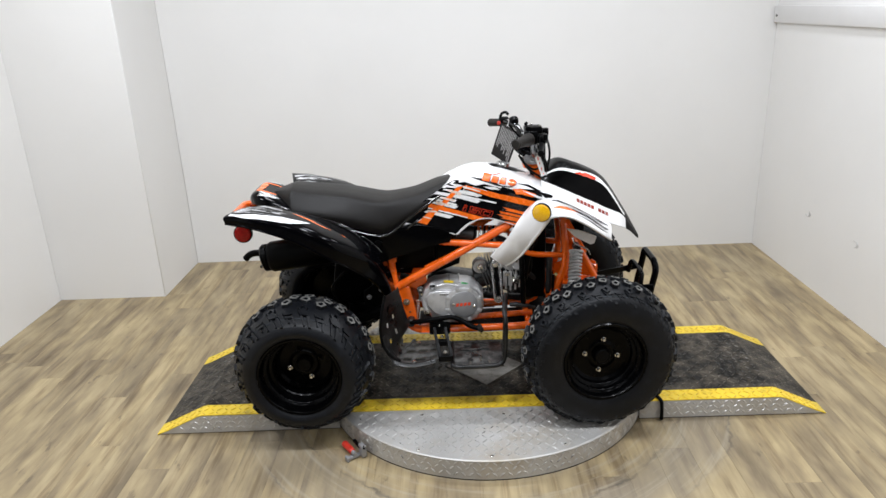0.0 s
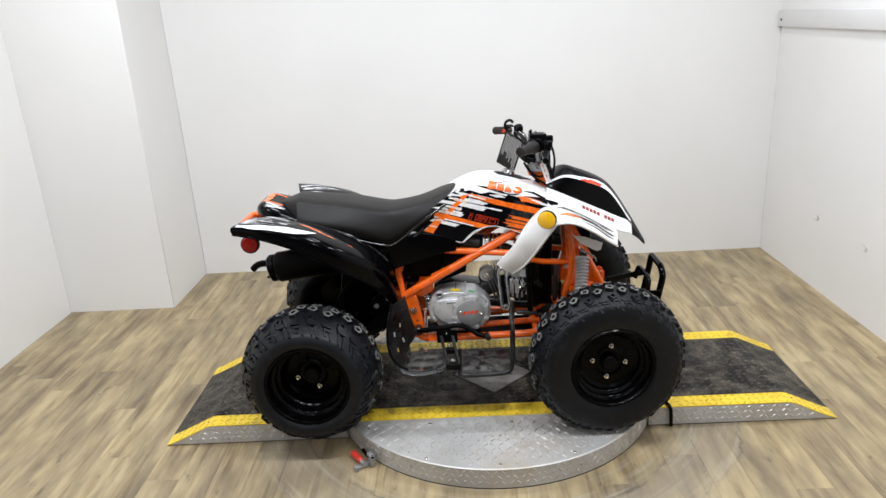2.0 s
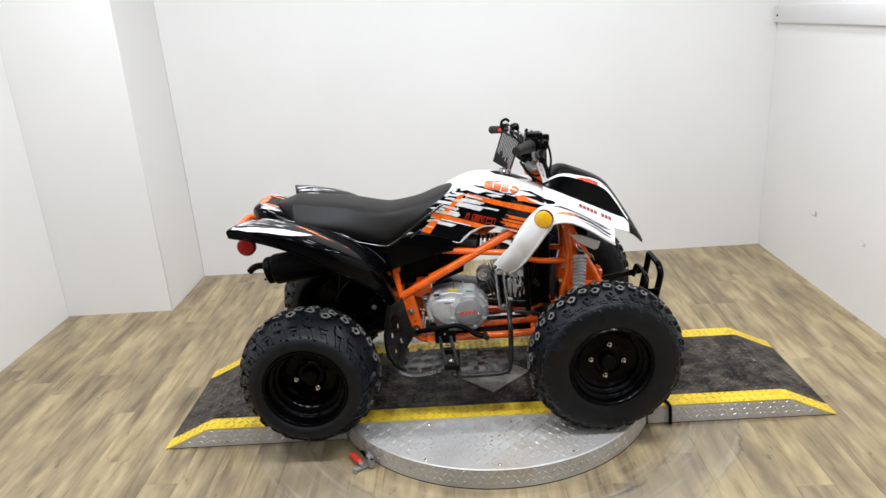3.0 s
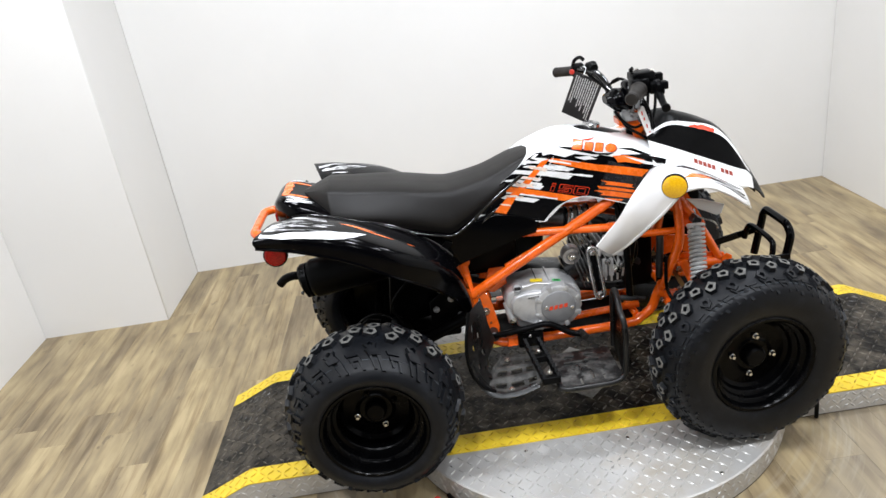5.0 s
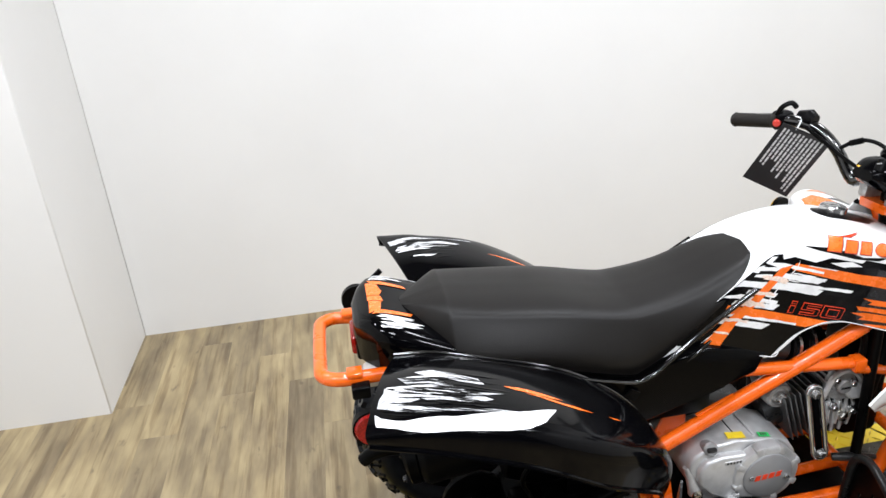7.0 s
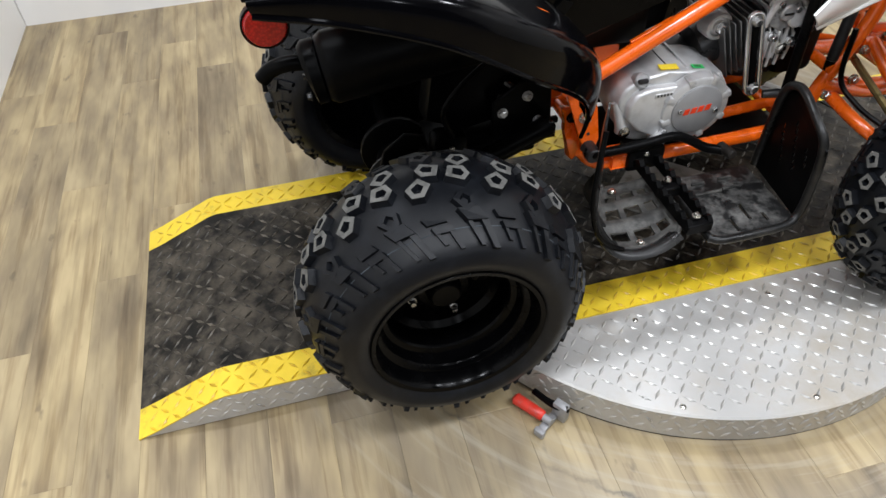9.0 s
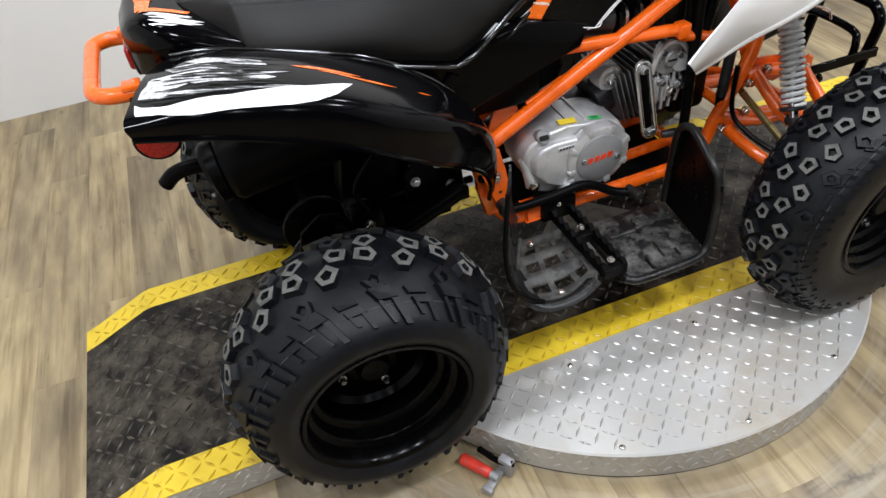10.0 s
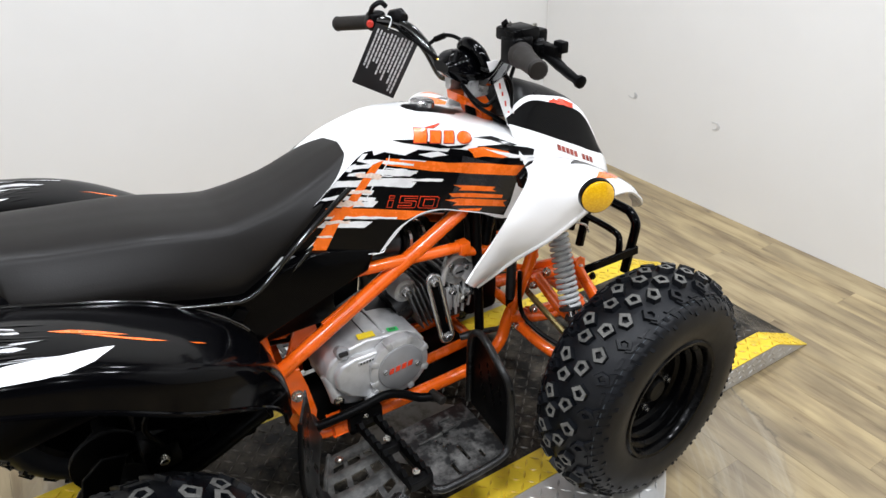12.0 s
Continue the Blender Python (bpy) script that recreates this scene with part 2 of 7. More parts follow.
    link(m, geo, "Position", sx, 0)
    turn = node(m, "ShaderNodeMath", op="ARCTAN2")
    link(m, sx, 1, turn, 0)
    link(m, sx, 0, turn, 1)
    polar = node(m, "ShaderNodeCombineXYZ")
    link(m, ln, 1, polar, 0)
    link(m, turn, 0, polar, 1)
    pm = node(m, "ShaderNodeMapping")
    pm.inputs["Scale"].default_value = (46, 2.6, 1)
    link(m, polar, 0, pm, "Vector")
    drag = ramp(m, noise_tex(m, pm, 1.0, 4, 0.6), 0, [(0.50, (0, 0, 0)), (0.68, (0.5, 0.5, 0.5))])
    ringed = ramp(m, ln, 1, [(0.64, (0.5, 0.5, 0.5)), (0.74, (1, 1, 1)), (0.94, (0.9, 0.9, 0.9)), (1.0, (0, 0, 0))])
    dragged = mix(m, None, 1.0, drag, ringed, "MULTIPLY")
    cd = m.node_tree.nodes.new("ShaderNodeMix")
    cd.data_type = "RGBA"
    m.node_tree.links.new(dragged.outputs[2], cd.inputs[0])
    m.node_tree.links.new(c4.outputs[2], cd.inputs[6])
    cd.inputs[7].default_value = (0.41, 0.37, 0.29, 1)
    c4 = cd
    edge = ramp(m, rad, 0, [(0.768, (0, 0, 0)), (0.778, (1, 1, 1)), (0.786, (0, 0, 0)), (0.948, (0, 0, 0)), (0.953, (0.8, 0.8, 0.8)), (0.96, (0, 0, 0))])
    part_on = ramp(m, noise_tex(m, coords(m, (1, 1, 1), True), 3.0, 3), 0, [(0.45, (0, 0, 0)), (0.6, (0.85, 0.85, 0.85))])
    em = mix(m, None, 1.0, edge, part_on, "MULTIPLY")
    c5 = m.node_tree.nodes.new("ShaderNodeMix")
    c5.data_type = "RGBA"
    m.node_tree.links.new(em.outputs[2], c5.inputs[0])
    m.node_tree.links.new(c4.outputs[2], c5.inputs[6])
    c5.inputs[7].default_value = (0.06, 0.055, 0.05, 1)
    set_color(m, c5)
    rr = ramp(m, broad, 0, [(0.3, (0.5,) * 3), (0.7, (0.36,) * 3)])
    link(m, rr, 0, m.node_tree.nodes["Principled BSDF"], "Roughness")
    bump(m, grain, 0, 0.12, 0.0008)
    return m


PLANK = plank_material()
SLABM = varied("plank_joint", (0.26, 0.205, 0.135), 0.8, amount=0.2)


# ---- building helpers ----
from mathutils.geometry import tessellate_polygon


def mesh_of(name, bm, mat, smooth=40.0):
    me = bpy.data.meshes.new(name)
    bmesh.ops.recalc_face_normals(bm, faces=bm.faces)
    if smooth:
        for f in bm.faces:
            f.smooth = True
        for e in bm.edges:
            if len(e.link_faces) == 2 and e.calc_face_angle(0) > radians(smooth):
                e.smooth = False
    bm.to_mesh(me)
    bm.free()
    me.materials.append(mat)
    return me


def part(name, bm, mat, parent, label="", smooth=40.0):
    ob = new(name, mesh_of(name, bm, mat, smooth))
    ob.parent = parent
    if label:
        tagged(ob, label)
    return ob


def thing(name, label, category, group="", kind="", m=None):
    ob = new(name)
    ob.empty_display_size = 0.05
    if m is not None:
        ob.matrix_basis = m
    return tagged(ob, label, category, group, kind)


def add_box(bm, lo, hi, bevel=0.0, segs=2):
    r = bmesh.ops.create_cube(bm, size=1.0)
    vs = r["verts"]
    for v in vs:
        v.co = Vector([lo[i] + (v.co[i] + 0.5) * (hi[i] - lo[i]) for i in range(3)])
    if bevel:
        es = list({e for v in vs for e in v.link_edges})
        bmesh.ops.bevel(bm, geom=es, offset=bevel, segments=segs, affect="EDGES", profile=0.5)
    return bm


def box(lo, hi, bevel=0.0, segs=2):
    return add_box(bmesh.new(), lo, hi, bevel, segs)


def catmull(pts, n, closed=False):
    """n points per span of a smooth curve through pts."""
    P = [Vector(p) for p in pts]
    out = []
    k = len(P)
    for i in range(k if closed else k - 1):
        p0 = P[(i - 1) % k] if closed or i > 0 else P[0] * 2 - P[1]
        p1, p2 = P[i], P[(i + 1) % k]
        p3 = P[(i + 2) % k] if closed or i + 2 < k else P[-1] * 2 - P[-2]
        for j in range(n):
            t = j / n
            out.append(0.5 * ((2 * p1) + (p2 - p0) * t + (2 * p0 - 5 * p1 + 4 * p2 - p3) * t * t + (3 * p1 - p0 - 3 * p2 + p3) * t ** 3))
    if not closed:
        out.append(P[-1])
    return out


def add_tube(bm, pts, r, segs=10, smooth=0, closed=False, cap=True):
    """A round tube along pts; r is a radius or one for each point."""
    if smooth:
        rs = r
        pts = catmull(pts, smooth, closed)
        if not isinstance(rs, (int, float)):
            rs = [rs[min(len(rs) - 1, i // smooth)] for i in range(len(pts))]
        r = rs
    P = [Vector(p) for p in pts]
    n = len(P)
    rad = [r] * n if isinstance(r, (int, float)) else list(r)
    tang = []
    for i in range(n):
        a = P[(i - 1) % n] if closed or i > 0 else P[0]
        b = P[(i + 1) % n] if closed or i < n - 1 else P[-1]
        tang.append((b - a).normalized())
    up = tang[0].orthogonal().normalized()
    rings = []
    for i in range(n):
        up = (up - tang[i] * up.dot(tang[i])).normalized()
        side = tang[i].cross(up)
        rings.append([bm.verts.new(P[i] + rad[i] * (math.cos(a) * up + math.sin(a) * side)) for a in [2 * math.pi * k / segs for k in range(segs)]])
    for i in range(n if closed else n - 1):
        A, B = rings[i], rings[(i + 1) % n]
        for k in range(segs):
            bm.faces.new((A[k], A[(k + 1) % segs], B[(k + 1) % segs], B[k]))
    if cap and not closed:
        bm.faces.new(rings[0])
        bm.faces.new(rings[-1][::-1])
    return bm


def tube(pts, r, segs=10, smooth=0, closed=False):
    return add_tube(bmesh.new(), pts, r, segs, smooth, closed)


def add_rod(bm, a, b, r, segs=12, bevel=0.0):
    a, b = Vector(a), Vector(b)
    if bevel:
        d = (b - a).normalized() * bevel
        return add_tube(bm, [a, a + d * 0.01 + Vector(), a + d, b - d, b], [r - bevel, r - bevel, r, r, r - bevel], segs)
    return add_tube(bm, [a, b], r, segs)


def rod(a, b, r, segs=12, bevel=0.0):
    return add_rod(bmesh.new(), a, b, r, segs, bevel)


def add_bolt(bm, p, d, r, h):
    """A hexagon bolt head with a washer at p, looking along d."""
    p, d = Vector(p), Vector(d).normalized()
    add_tube(bm, [p, p + d * h * 0.25], r * 1.35, 12)
    add_tube(bm, [p + d * h * 0.25, p + d * h * 0.85, p + d * h], [r, r, r * 0.8], 6)
    return bm


def add_grid(bm, S, thick=0.0, holes=None, close_u=False):
    """A sheet through the rows of points S, with a back side at thick along the normals; holes(i, j) leaves cells out."""
    nu, nv = len(S), len(S[0])
    P = [[Vector(p) for p in row] for row in S]
    top = [[bm.verts.new(p) for p in row] for row in P]
    cells = [(i, j) for i in range(nu if close_u else nu - 1) for j in range(nv - 1) if not (holes and holes(i, j))]
    for i, j in cells:
        i2 = (i + 1) % nu
        bm.faces.new((top[i][j], top[i2][j], top[i2][j + 1], top[i][j + 1]))
    if thick:
        N = [[None] * nv for _ in range(nu)]
        for i in range(nu):
            for j in range(nv):
                a = P[min(i + 1, nu - 1)][j] - P[max(i - 1, 0)][j]
                b = P[i][min(j + 1, nv - 1)] - P[i][max(j - 1, 0)]
                c = a.cross(b)
                N[i][j] = c.normalized() if c.length > 1e-12 else Vector((0, 0, 1))
        bot = [[bm.verts.new(P[i][j] - N[i][j] * thick) for j in range(nv)] for i in range(nu)]
        have = set(cells)
        for i, j in cells:
            i2 = (i + 1) % nu
            bm.faces.new((bot[i][j], bot[i][j + 1], bot[i2][j + 1], bot[i2][j]))
            for (di, dj), (a, b) in (((-1, 0), ((i, j), (i, j + 1))), ((1, 0), ((i2, j), (i2, j + 1))), ((0, -1), ((i, j), (i2, j))), ((0, 1), ((i, j + 1), (i2, j + 1)))):
                if (i + di, j + dj) not in have:
                    bm.faces.new((top[a[0]][a[1]], top[b[0]][b[1]], bot[b[0]][b[1]], bot[a[0]][a[1]]))
    for v in [v for v in bm.verts if not v.link_faces]:
        bm.verts.remove(v)
    return bm


def smooth_rows(rows, nu, nv):
    """Resample rows of points smoothly in both directions."""
    a = [catmull(r, nv) for r in rows]
    cols = [catmull([r[j] for r in a], nu) for j in range(len(a[0]))]
    return [[cols[j][i] for j in range(len(cols))] for i in range(len(cols[0]))]


def prism(outline, y0, y1, bevel=0.0, segs=2):
    """An outline in x and z, pulled from y0 to y1, with rounded rims."""
    bm = bmesh.new()
    A = [bm.verts.new((x, y0, z)) for x, z in outline]
    B = [bm.verts.new((x, y1, z)) for x, z in outline]
    n = len(A)
    f0, f1 = bm.faces.new(A), bm.faces.new(B[::-1])
    for i in range(n):
        bm.faces.new((A[i], B[i], B[(i + 1) % n], A[(i + 1) % n]))
    if bevel:
        bmesh.ops.bevel(bm, geom=list(f0.edges) + list(f1.edges), offset=bevel, segments=segs, affect="EDGES", profile=0.5)
    return bm


def lathe(profile, segs=32, axis="y", centre=(0, 0, 0)):
    """Turns (radius, along) pairs round the y axis."""
    bm = bmesh.new()
    c = Vector(centre)
    rows = [[c + Vector((r * math.cos(a), y, r * math.sin(a))) for r, y in profile] for a in [2 * math.pi * k / segs for k in range(segs)]]
    return add_grid(bm, rows, close_u=True)


def section_surface(sections, nx=6, nv=5):
    """Rows of points through half sections [(x, [(half width, z), ...]), ...], for the side y < 0."""
    return smooth_rows([[(x, -y, z) for y, z in s] for x, s in sections], nx, nv)


def side_y(S, x, z):
    """The half width of a smooth section surface at x and height z."""
    xs = [r[0].x for r in S]
    i = max(0, min(len(S) - 2, next((k for k in range(len(S) - 1) if xs[k + 1] >= x), len(S) - 2)))
    f = max(0.0, min(1.0, (x - xs[i]) / max(1e-9, xs[i + 1] - xs[i])))
    row = [S[i][j].lerp(S[i + 1][j], f) for j in range(len(S[0]))]
    for a, b in zip(row, row[1:]):
        if a.z <= z <= b.z:
            return a.lerp(b, (z - a.z) / max(1e-9, b.z - a.z)).y
    return row[0].y if z < row[0].z else row[-1].y


def decal(outlines, surface, lift, sign=1, cut=0.02):
    """Thin sticker shapes in x and z, laid on a surface(x, z) -> y (for the side y < 0), mirrored by sign."""
    bm = bmesh.new()
    for o in outlines:
        vs = [bm.verts.new((x, 0, z)) for x, z in o]
        fs = [bm.faces.new([vs[k] for k in t]) for t in tessellate_polygon([[Vector((x, z, 0)) for x, z in o]]) if len(set(t)) == 3]
        for _ in range(5):
            es = {e for g in fs for e in g.edges if e.calc_length() > cut}
            if not es:
                break
            bmesh.ops.subdivide_edges(bm, edges=list(es), cuts=1)
            fs = [g for g in bm.faces if all(abs(v.co.y) < 1e-9 for v in g.verts)]
            fs = bmesh.ops.triangulate(bm, faces=fs)["faces"]
        for v in {v for g in fs for v in g.verts}:
            v.co.y = surface(v.co.x, v.co.z) - lift * 0.65
    for v in bm.verts:
        v.co.y *= sign
    return bm


def ragged(x0, x1, z0, z1, slope, seed, n=7, rough=0.3):
    """A brush-like streak from x0 to x1 with torn ends, tilted by slope."""
    rnd = random.Random(seed)
    h = z1 - z0
    top = [(x0 + (x1 - x0) * i / n, z1 + slope * (x1 - x0) * i / n + rnd.uniform(-rough, 0.1) * h) for i in range(n + 1)]
    bot = [(x0 + (x1 - x0) * i / n, z0 + slope * (x1 - x0) * i / n + rnd.uniform(-0.1, rough) * h) for i in range(n + 1)]
    tear = (x1 - x0) * 0.12
    right = [(x1 + rnd.uniform(-1, 0.6) * tear, z1 + slope * (x1 - x0) - h * k / 4) for k in range(1, 4)]
    left = [(x0 + rnd.uniform(-0.6, 1) * tear, z0 + h * k / 4) for k in range(1, 4)]
    return top + right + bot[::-1] + left


def torn(poly, seed, step=0.022, amp=0.006):
    """The outline with its edges broken into small uneven teeth."""
    rnd = random.Random(seed)
    out = []
    for (u0, v0), (u1, v1) in zip(poly, poly[1:] + poly[:1]):
        n = max(1, int(math.hypot(u1 - u0, v1 - v0) / step))
        for k in range(n):
            t = k / n
            out.append((u0 + (u1 - u0) * t, max(0.0, v0 + (v1 - v0) * t + (rnd.uniform(-amp, amp) if k else 0.0))))
    return out


# ---- the booth ----
LX, RX, BY, PX, PY, FY = -2.36, 1.78, 1.618, -1.76, 1.073, -3.6
T = 0.12


def wall(name, lo, hi, label):
    ob = new(name, mesh_of(name, box(lo, hi, 0.004, 1), WALL))
    return tagged(ob, label, "wall", kind="structure")


wall("wall_back", (PX, BY, -0.02), (RX + T, BY + T, CEIL), "smooth white painted back wall of the booth")
wall("wall_right", (RX, FY, -0.02), (RX + T, BY, CEIL), "white painted side wall with small scuff marks")
wall("wall_left", (LX - T, FY, -0.02), (LX, PY, CEIL), "plain white painted side wall")
# unseen hall, added to close the open side and set what gloss reflects
HALLM = varied("grey_added_hall_paint", (0.22, 0.22, 0.225), 0.8, amount=0.2, scale=1.0, grain=40)
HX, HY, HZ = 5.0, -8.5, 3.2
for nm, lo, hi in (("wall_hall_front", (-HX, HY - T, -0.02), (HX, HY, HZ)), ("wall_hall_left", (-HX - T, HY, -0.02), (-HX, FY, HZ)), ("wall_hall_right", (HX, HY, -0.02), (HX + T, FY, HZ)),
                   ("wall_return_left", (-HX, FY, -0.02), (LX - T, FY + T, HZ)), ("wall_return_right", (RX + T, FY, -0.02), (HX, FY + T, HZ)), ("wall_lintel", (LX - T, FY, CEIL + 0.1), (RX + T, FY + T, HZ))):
    tagged(new(nm, mesh_of(nm, box(lo, hi), HALLM)), "plain grey wall of the added hall, out of view", "wall", kind="structure")
tagged(new("ceiling_hall", mesh_of("ceiling_hall", box((-HX, HY, HZ), (HX, FY + T, HZ + 0.1)), HALLM)), "grey ceiling of the added hall, out of view", "ceiling", kind="structure")
tagged(new("floor_hall", mesh_of("floor_hall", box((-HX, HY, -0.08), (HX, FY - T, -0.002)), HALLM)), "grey floor of the added hall, out of view", "floor", kind="structure")
wall("wall_pillar", (LX - T, PY, -0.02), (PX, BY + T, CEIL), "white boxed-out corner pillar")
cl = new("ceiling", mesh_of("ceiling", box((LX - T, FY - T, CEIL), (RX + T, BY + T, CEIL + 0.1)), CEILM))
tagged(cl, "plain grey ceiling over the booth", "ceiling", kind="structure")
tr = new("trim", mesh_of("trim", box((RX - 0.022, FY + 0.01, 1.335), (RX - 0.001, BY - 0.01, 1.425), 0.003, 2), TRIM))
tagged(tr, "white painted wooden board along the wall", "trim", kind="structure")
part("nail_head", rod((RX - 0.0255, BY - 0.045, 1.372), (RX - 0.021, BY - 0.045, 1.372), 0.006, 10), SATIN, tr)


def scuff(y, z, seed):
    rnd = random.Random(seed)
    bm = bmesh.new()
    for k in range(3):
        a = rnd.uniform(0, 3)
        pts = [(RX - 0.0012, y + 0.022 * math.cos(a + t * 1.1) + 0.006 * k, z + 0.016 * math.sin(a + t * 1.1)) for t in range(4)]
        add_tube(bm, pts, 0.0016, 5, 3)
    return bm


SCUFFM = varied("wall_scuff", (0.64, 0.63, 0.62), 0.7)
wr = bpy.data.objects["wall_right"]
part("scuff_mark", scuff(0.53, 0.362, 3), SCUFFM, wr, "faint grey scuff mark")
part("scuff_mark", scuff(0.984, 0.38, 5), SCUFFM, wr, "faint grey scuff mark")

# housings for the booth lamps and for the three added ones
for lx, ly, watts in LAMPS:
    lf = thing("ceiling_light", "flat square white ceiling lamp, lit, out of view", "lamp", "ceiling lamps", m=pose(lx, ly, CEIL if ly > -3.0 else HALL_Z))
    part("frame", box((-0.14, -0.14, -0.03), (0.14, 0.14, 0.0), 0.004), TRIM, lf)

floor = tagged(new("floor", mesh_of("floor", box((LX - T, FY - T, -0.08), (RX + T, BY + T, -0.003)), SLABM)), "worn vinyl wood-plank floor, pale and grey-brown", "floor", kind="structure")


# ---- turntable and ramps ----
H, DISC_R, RAMP_Y, RAMP_END, CREST, BAND = 0.08, 0.637, 0.305, 1.265, 1.092, 0.07


def top_z(x):
    """Height of the ramp's top at x."""
    return H if abs(x) < CREST else H * max(0.04, (RAMP_END - abs(x)) / (RAMP_END - CREST))


def add_lug(V, F, x, y, z, ang, slope=0.0, L=0.0140, w=0.0034, h=0.0025):
    """One raised lozenge of tread plate."""
    c, s = math.cos(ang), math.sin(ang)
    i = len(V)
    for a, b, k in ((-L, 0, 0), (0, -w, 0), (L, 0, 0), (0, w, 0), (-L * 0.45, 0, h), (L * 0.45, 0, h)):
        dx, dy = a * c - b * s, a * s + b * c
        V.append((x + dx, y + dy, z + k + slope * dx))
    F.extend([(i, i + 1, i + 4), (i + 1, i + 5, i + 4), (i + 1, i + 2, i + 5), (i + 2, i + 3, i + 5), (i + 3, i + 4, i + 5), (i + 3, i, i + 4)])


def lugs(name, inside, x0, x1, y0, y1, zf, mat, parent, step=0.0262):
    V, F = [], []
    nx, ny = int((x1 - x0) / step) + 1, int((y1 - y0) / step) + 1
    for i in range(nx):
        for j in range(ny):
            x, y = x0 + i * step, y0 + j * step
            if inside(x, y):
                sl = (zf(x + 0.004) - zf(x - 0.004)) / 0.008
                add_lug(V, F, x, y, zf(x) + 0.0002, radians(45 if (i + j) % 2 else -45), sl)
    me = bpy.data.meshes.new(name)
    me.from_pydata(V, [], F)
    me.materials.append(mat)
    ob = new(name, me)
    ob.parent = parent
    return tagged(ob, kind="stuff")


turntable = thing("turntable", "round steel tread-plate turntable with a dirty rim", "turntable")
plate = lathe([(0.0, H), (DISC_R - 0.004, H), (DISC_R, H - 0.003), (DISC_R, H - 0.006), (DISC_R - 0.002, H - 0.007), (DISC_R - 0.002, 0.005), (DISC_R - 0.006, 0.004), (0.0, 0.004)], 128)
bmesh.ops.rotate(plate, verts=plate.verts, cent=(0, 0, 0), matrix=Matrix.Rotation(radians(90), 3, "X"))
for v in plate.verts:
    v.co.z = abs(v.co.z)
part("plate", plate, STEEL, turntable, smooth=30)
# dark ring set in the gap at the floor, standing for its shade
foot = lathe([(0.0, 0.0), (DISC_R - 0.003, 0.0), (DISC_R - 0.003, 0.0045), (DISC_R - 0.01, 0.0045)], 128)
bmesh.ops.rotate(foot, verts=foot.verts, cent=(0, 0, 0), matrix=Matrix.Rotation(radians(90), 3, "X"))
for v in foot.verts:
    v.co.z = abs(v.co.z)
part("rubber_foot", foot, GAP, turntable, "dark strip filling the gap at the floor", 30)
V, F = [], []
for k in range(152):
    a = 2 * math.pi * k / 152
    for q, zz in enumerate((0.024, 0.046, 0.066)):
        aa = a + (0.5 if q % 2 else 0.0) * 2 * math.pi / 152
        ca, sa = math.cos(aa), math.sin(aa)
        i = len(V)
        tl = 0.0085 * (1 if (k + q) % 2 else -1)
        for du, dz, dr in ((-0.009, -tl, 0), (0.0032, -0.0026 if tl > 0 else 0.0026, 0), (0.009, tl, 0), (-0.0032, 0.0026 if tl > 0 else -0.0026, 0), (-0.004, -tl * 0.45, 0.0021), (0.004, tl * 0.45, 0.0021)):
            rr = DISC_R - 0.0018 + dr
            V.append((rr * ca - du * sa, rr * sa + du * ca, zz + dz))
        F.extend([(i, i + 1, i + 4), (i + 1, i + 5, i + 4), (i + 1, i + 2, i + 5), (i + 2, i + 3, i + 5), (i + 3, i + 4, i + 5), (i + 3, i, i + 4)])
me = bpy.data.meshes.new("rim_tread")
me.from_pydata(V, [], F)
me.materials.append(LUG)
o = new("rim_tread", me)
o.parent = turntable
tagged(o, kind="stuff")


def strip(x_of, y0, y1, z, mat, name, parent, label=""):
    """A flat painted band across the disc between y0 and y1."""
    S = []
    for j in range(7):
        y = y0 + (y1 - y0) * j / 6
        half = x_of(y)
        S.append([(-half + 2 * half * i / 40, y, z) for i in range(41)])
    return part(name, add_grid(bmesh.new(), S, -0.002), mat, parent, label)


chord = lambda y: math.sqrt(max(0.0, (DISC_R - 0.005) ** 2 - y * y))
strip(chord, -RAMP_Y + BAND, RAMP_Y - BAND, H + 0.0024, GRIPPLATE, "track", turntable, "black painted centre track, scuffed")
strip(chord, -RAMP_Y - 0.012, -RAMP_Y + BAND, H + 0.0026, YELLOW, "edge_stripe", turntable, "yellow painted edge stripe")
strip(chord, RAMP_Y - BAND, RAMP_Y + 0.012, H + 0.0026, YELLOW, "edge_stripe", turntable, "yellow painted edge stripe")
hatch = part("hatch_plate", prism([(-0.158, 0.0), (0.0, -0.158), (0.158, 0.0), (0.0, 0.158)], 0.0, 0.0022, 0.0008, 1), HATCH, turntable, "worn square centre hatch")
hatch.matrix_basis = Matrix.Translation((0, 0, H + 0.0046)) @ pose(0, 0, 0, 90)
in_disc = lambda x, y: x * x + y * y < (DISC_R - 0.02) ** 2
lugs("steel_tread", lambda x, y: in_disc(x, y) and abs(y) > RAMP_Y + 0.022, -0.63, 0.63, -0.63, 0.63, lambda x: H, LUG, turntable)
lugs("track_tread", lambda x, y: in_disc(x, y) and abs(y) < RAMP_Y - BAND - 0.01, -0.63, 0.63, -0.63, 0.63, lambda x: H + 0.0024, LUGB, turntable)
lugs("stripe_tread", lambda x, y: in_disc(x, y) and RAMP_Y - BAND + 0.006 < abs(y) < RAMP_Y + 0.006, -0.63, 0.63, -0.6205, 0.63, lambda x: H + 0.0026, YLUG, turntable)
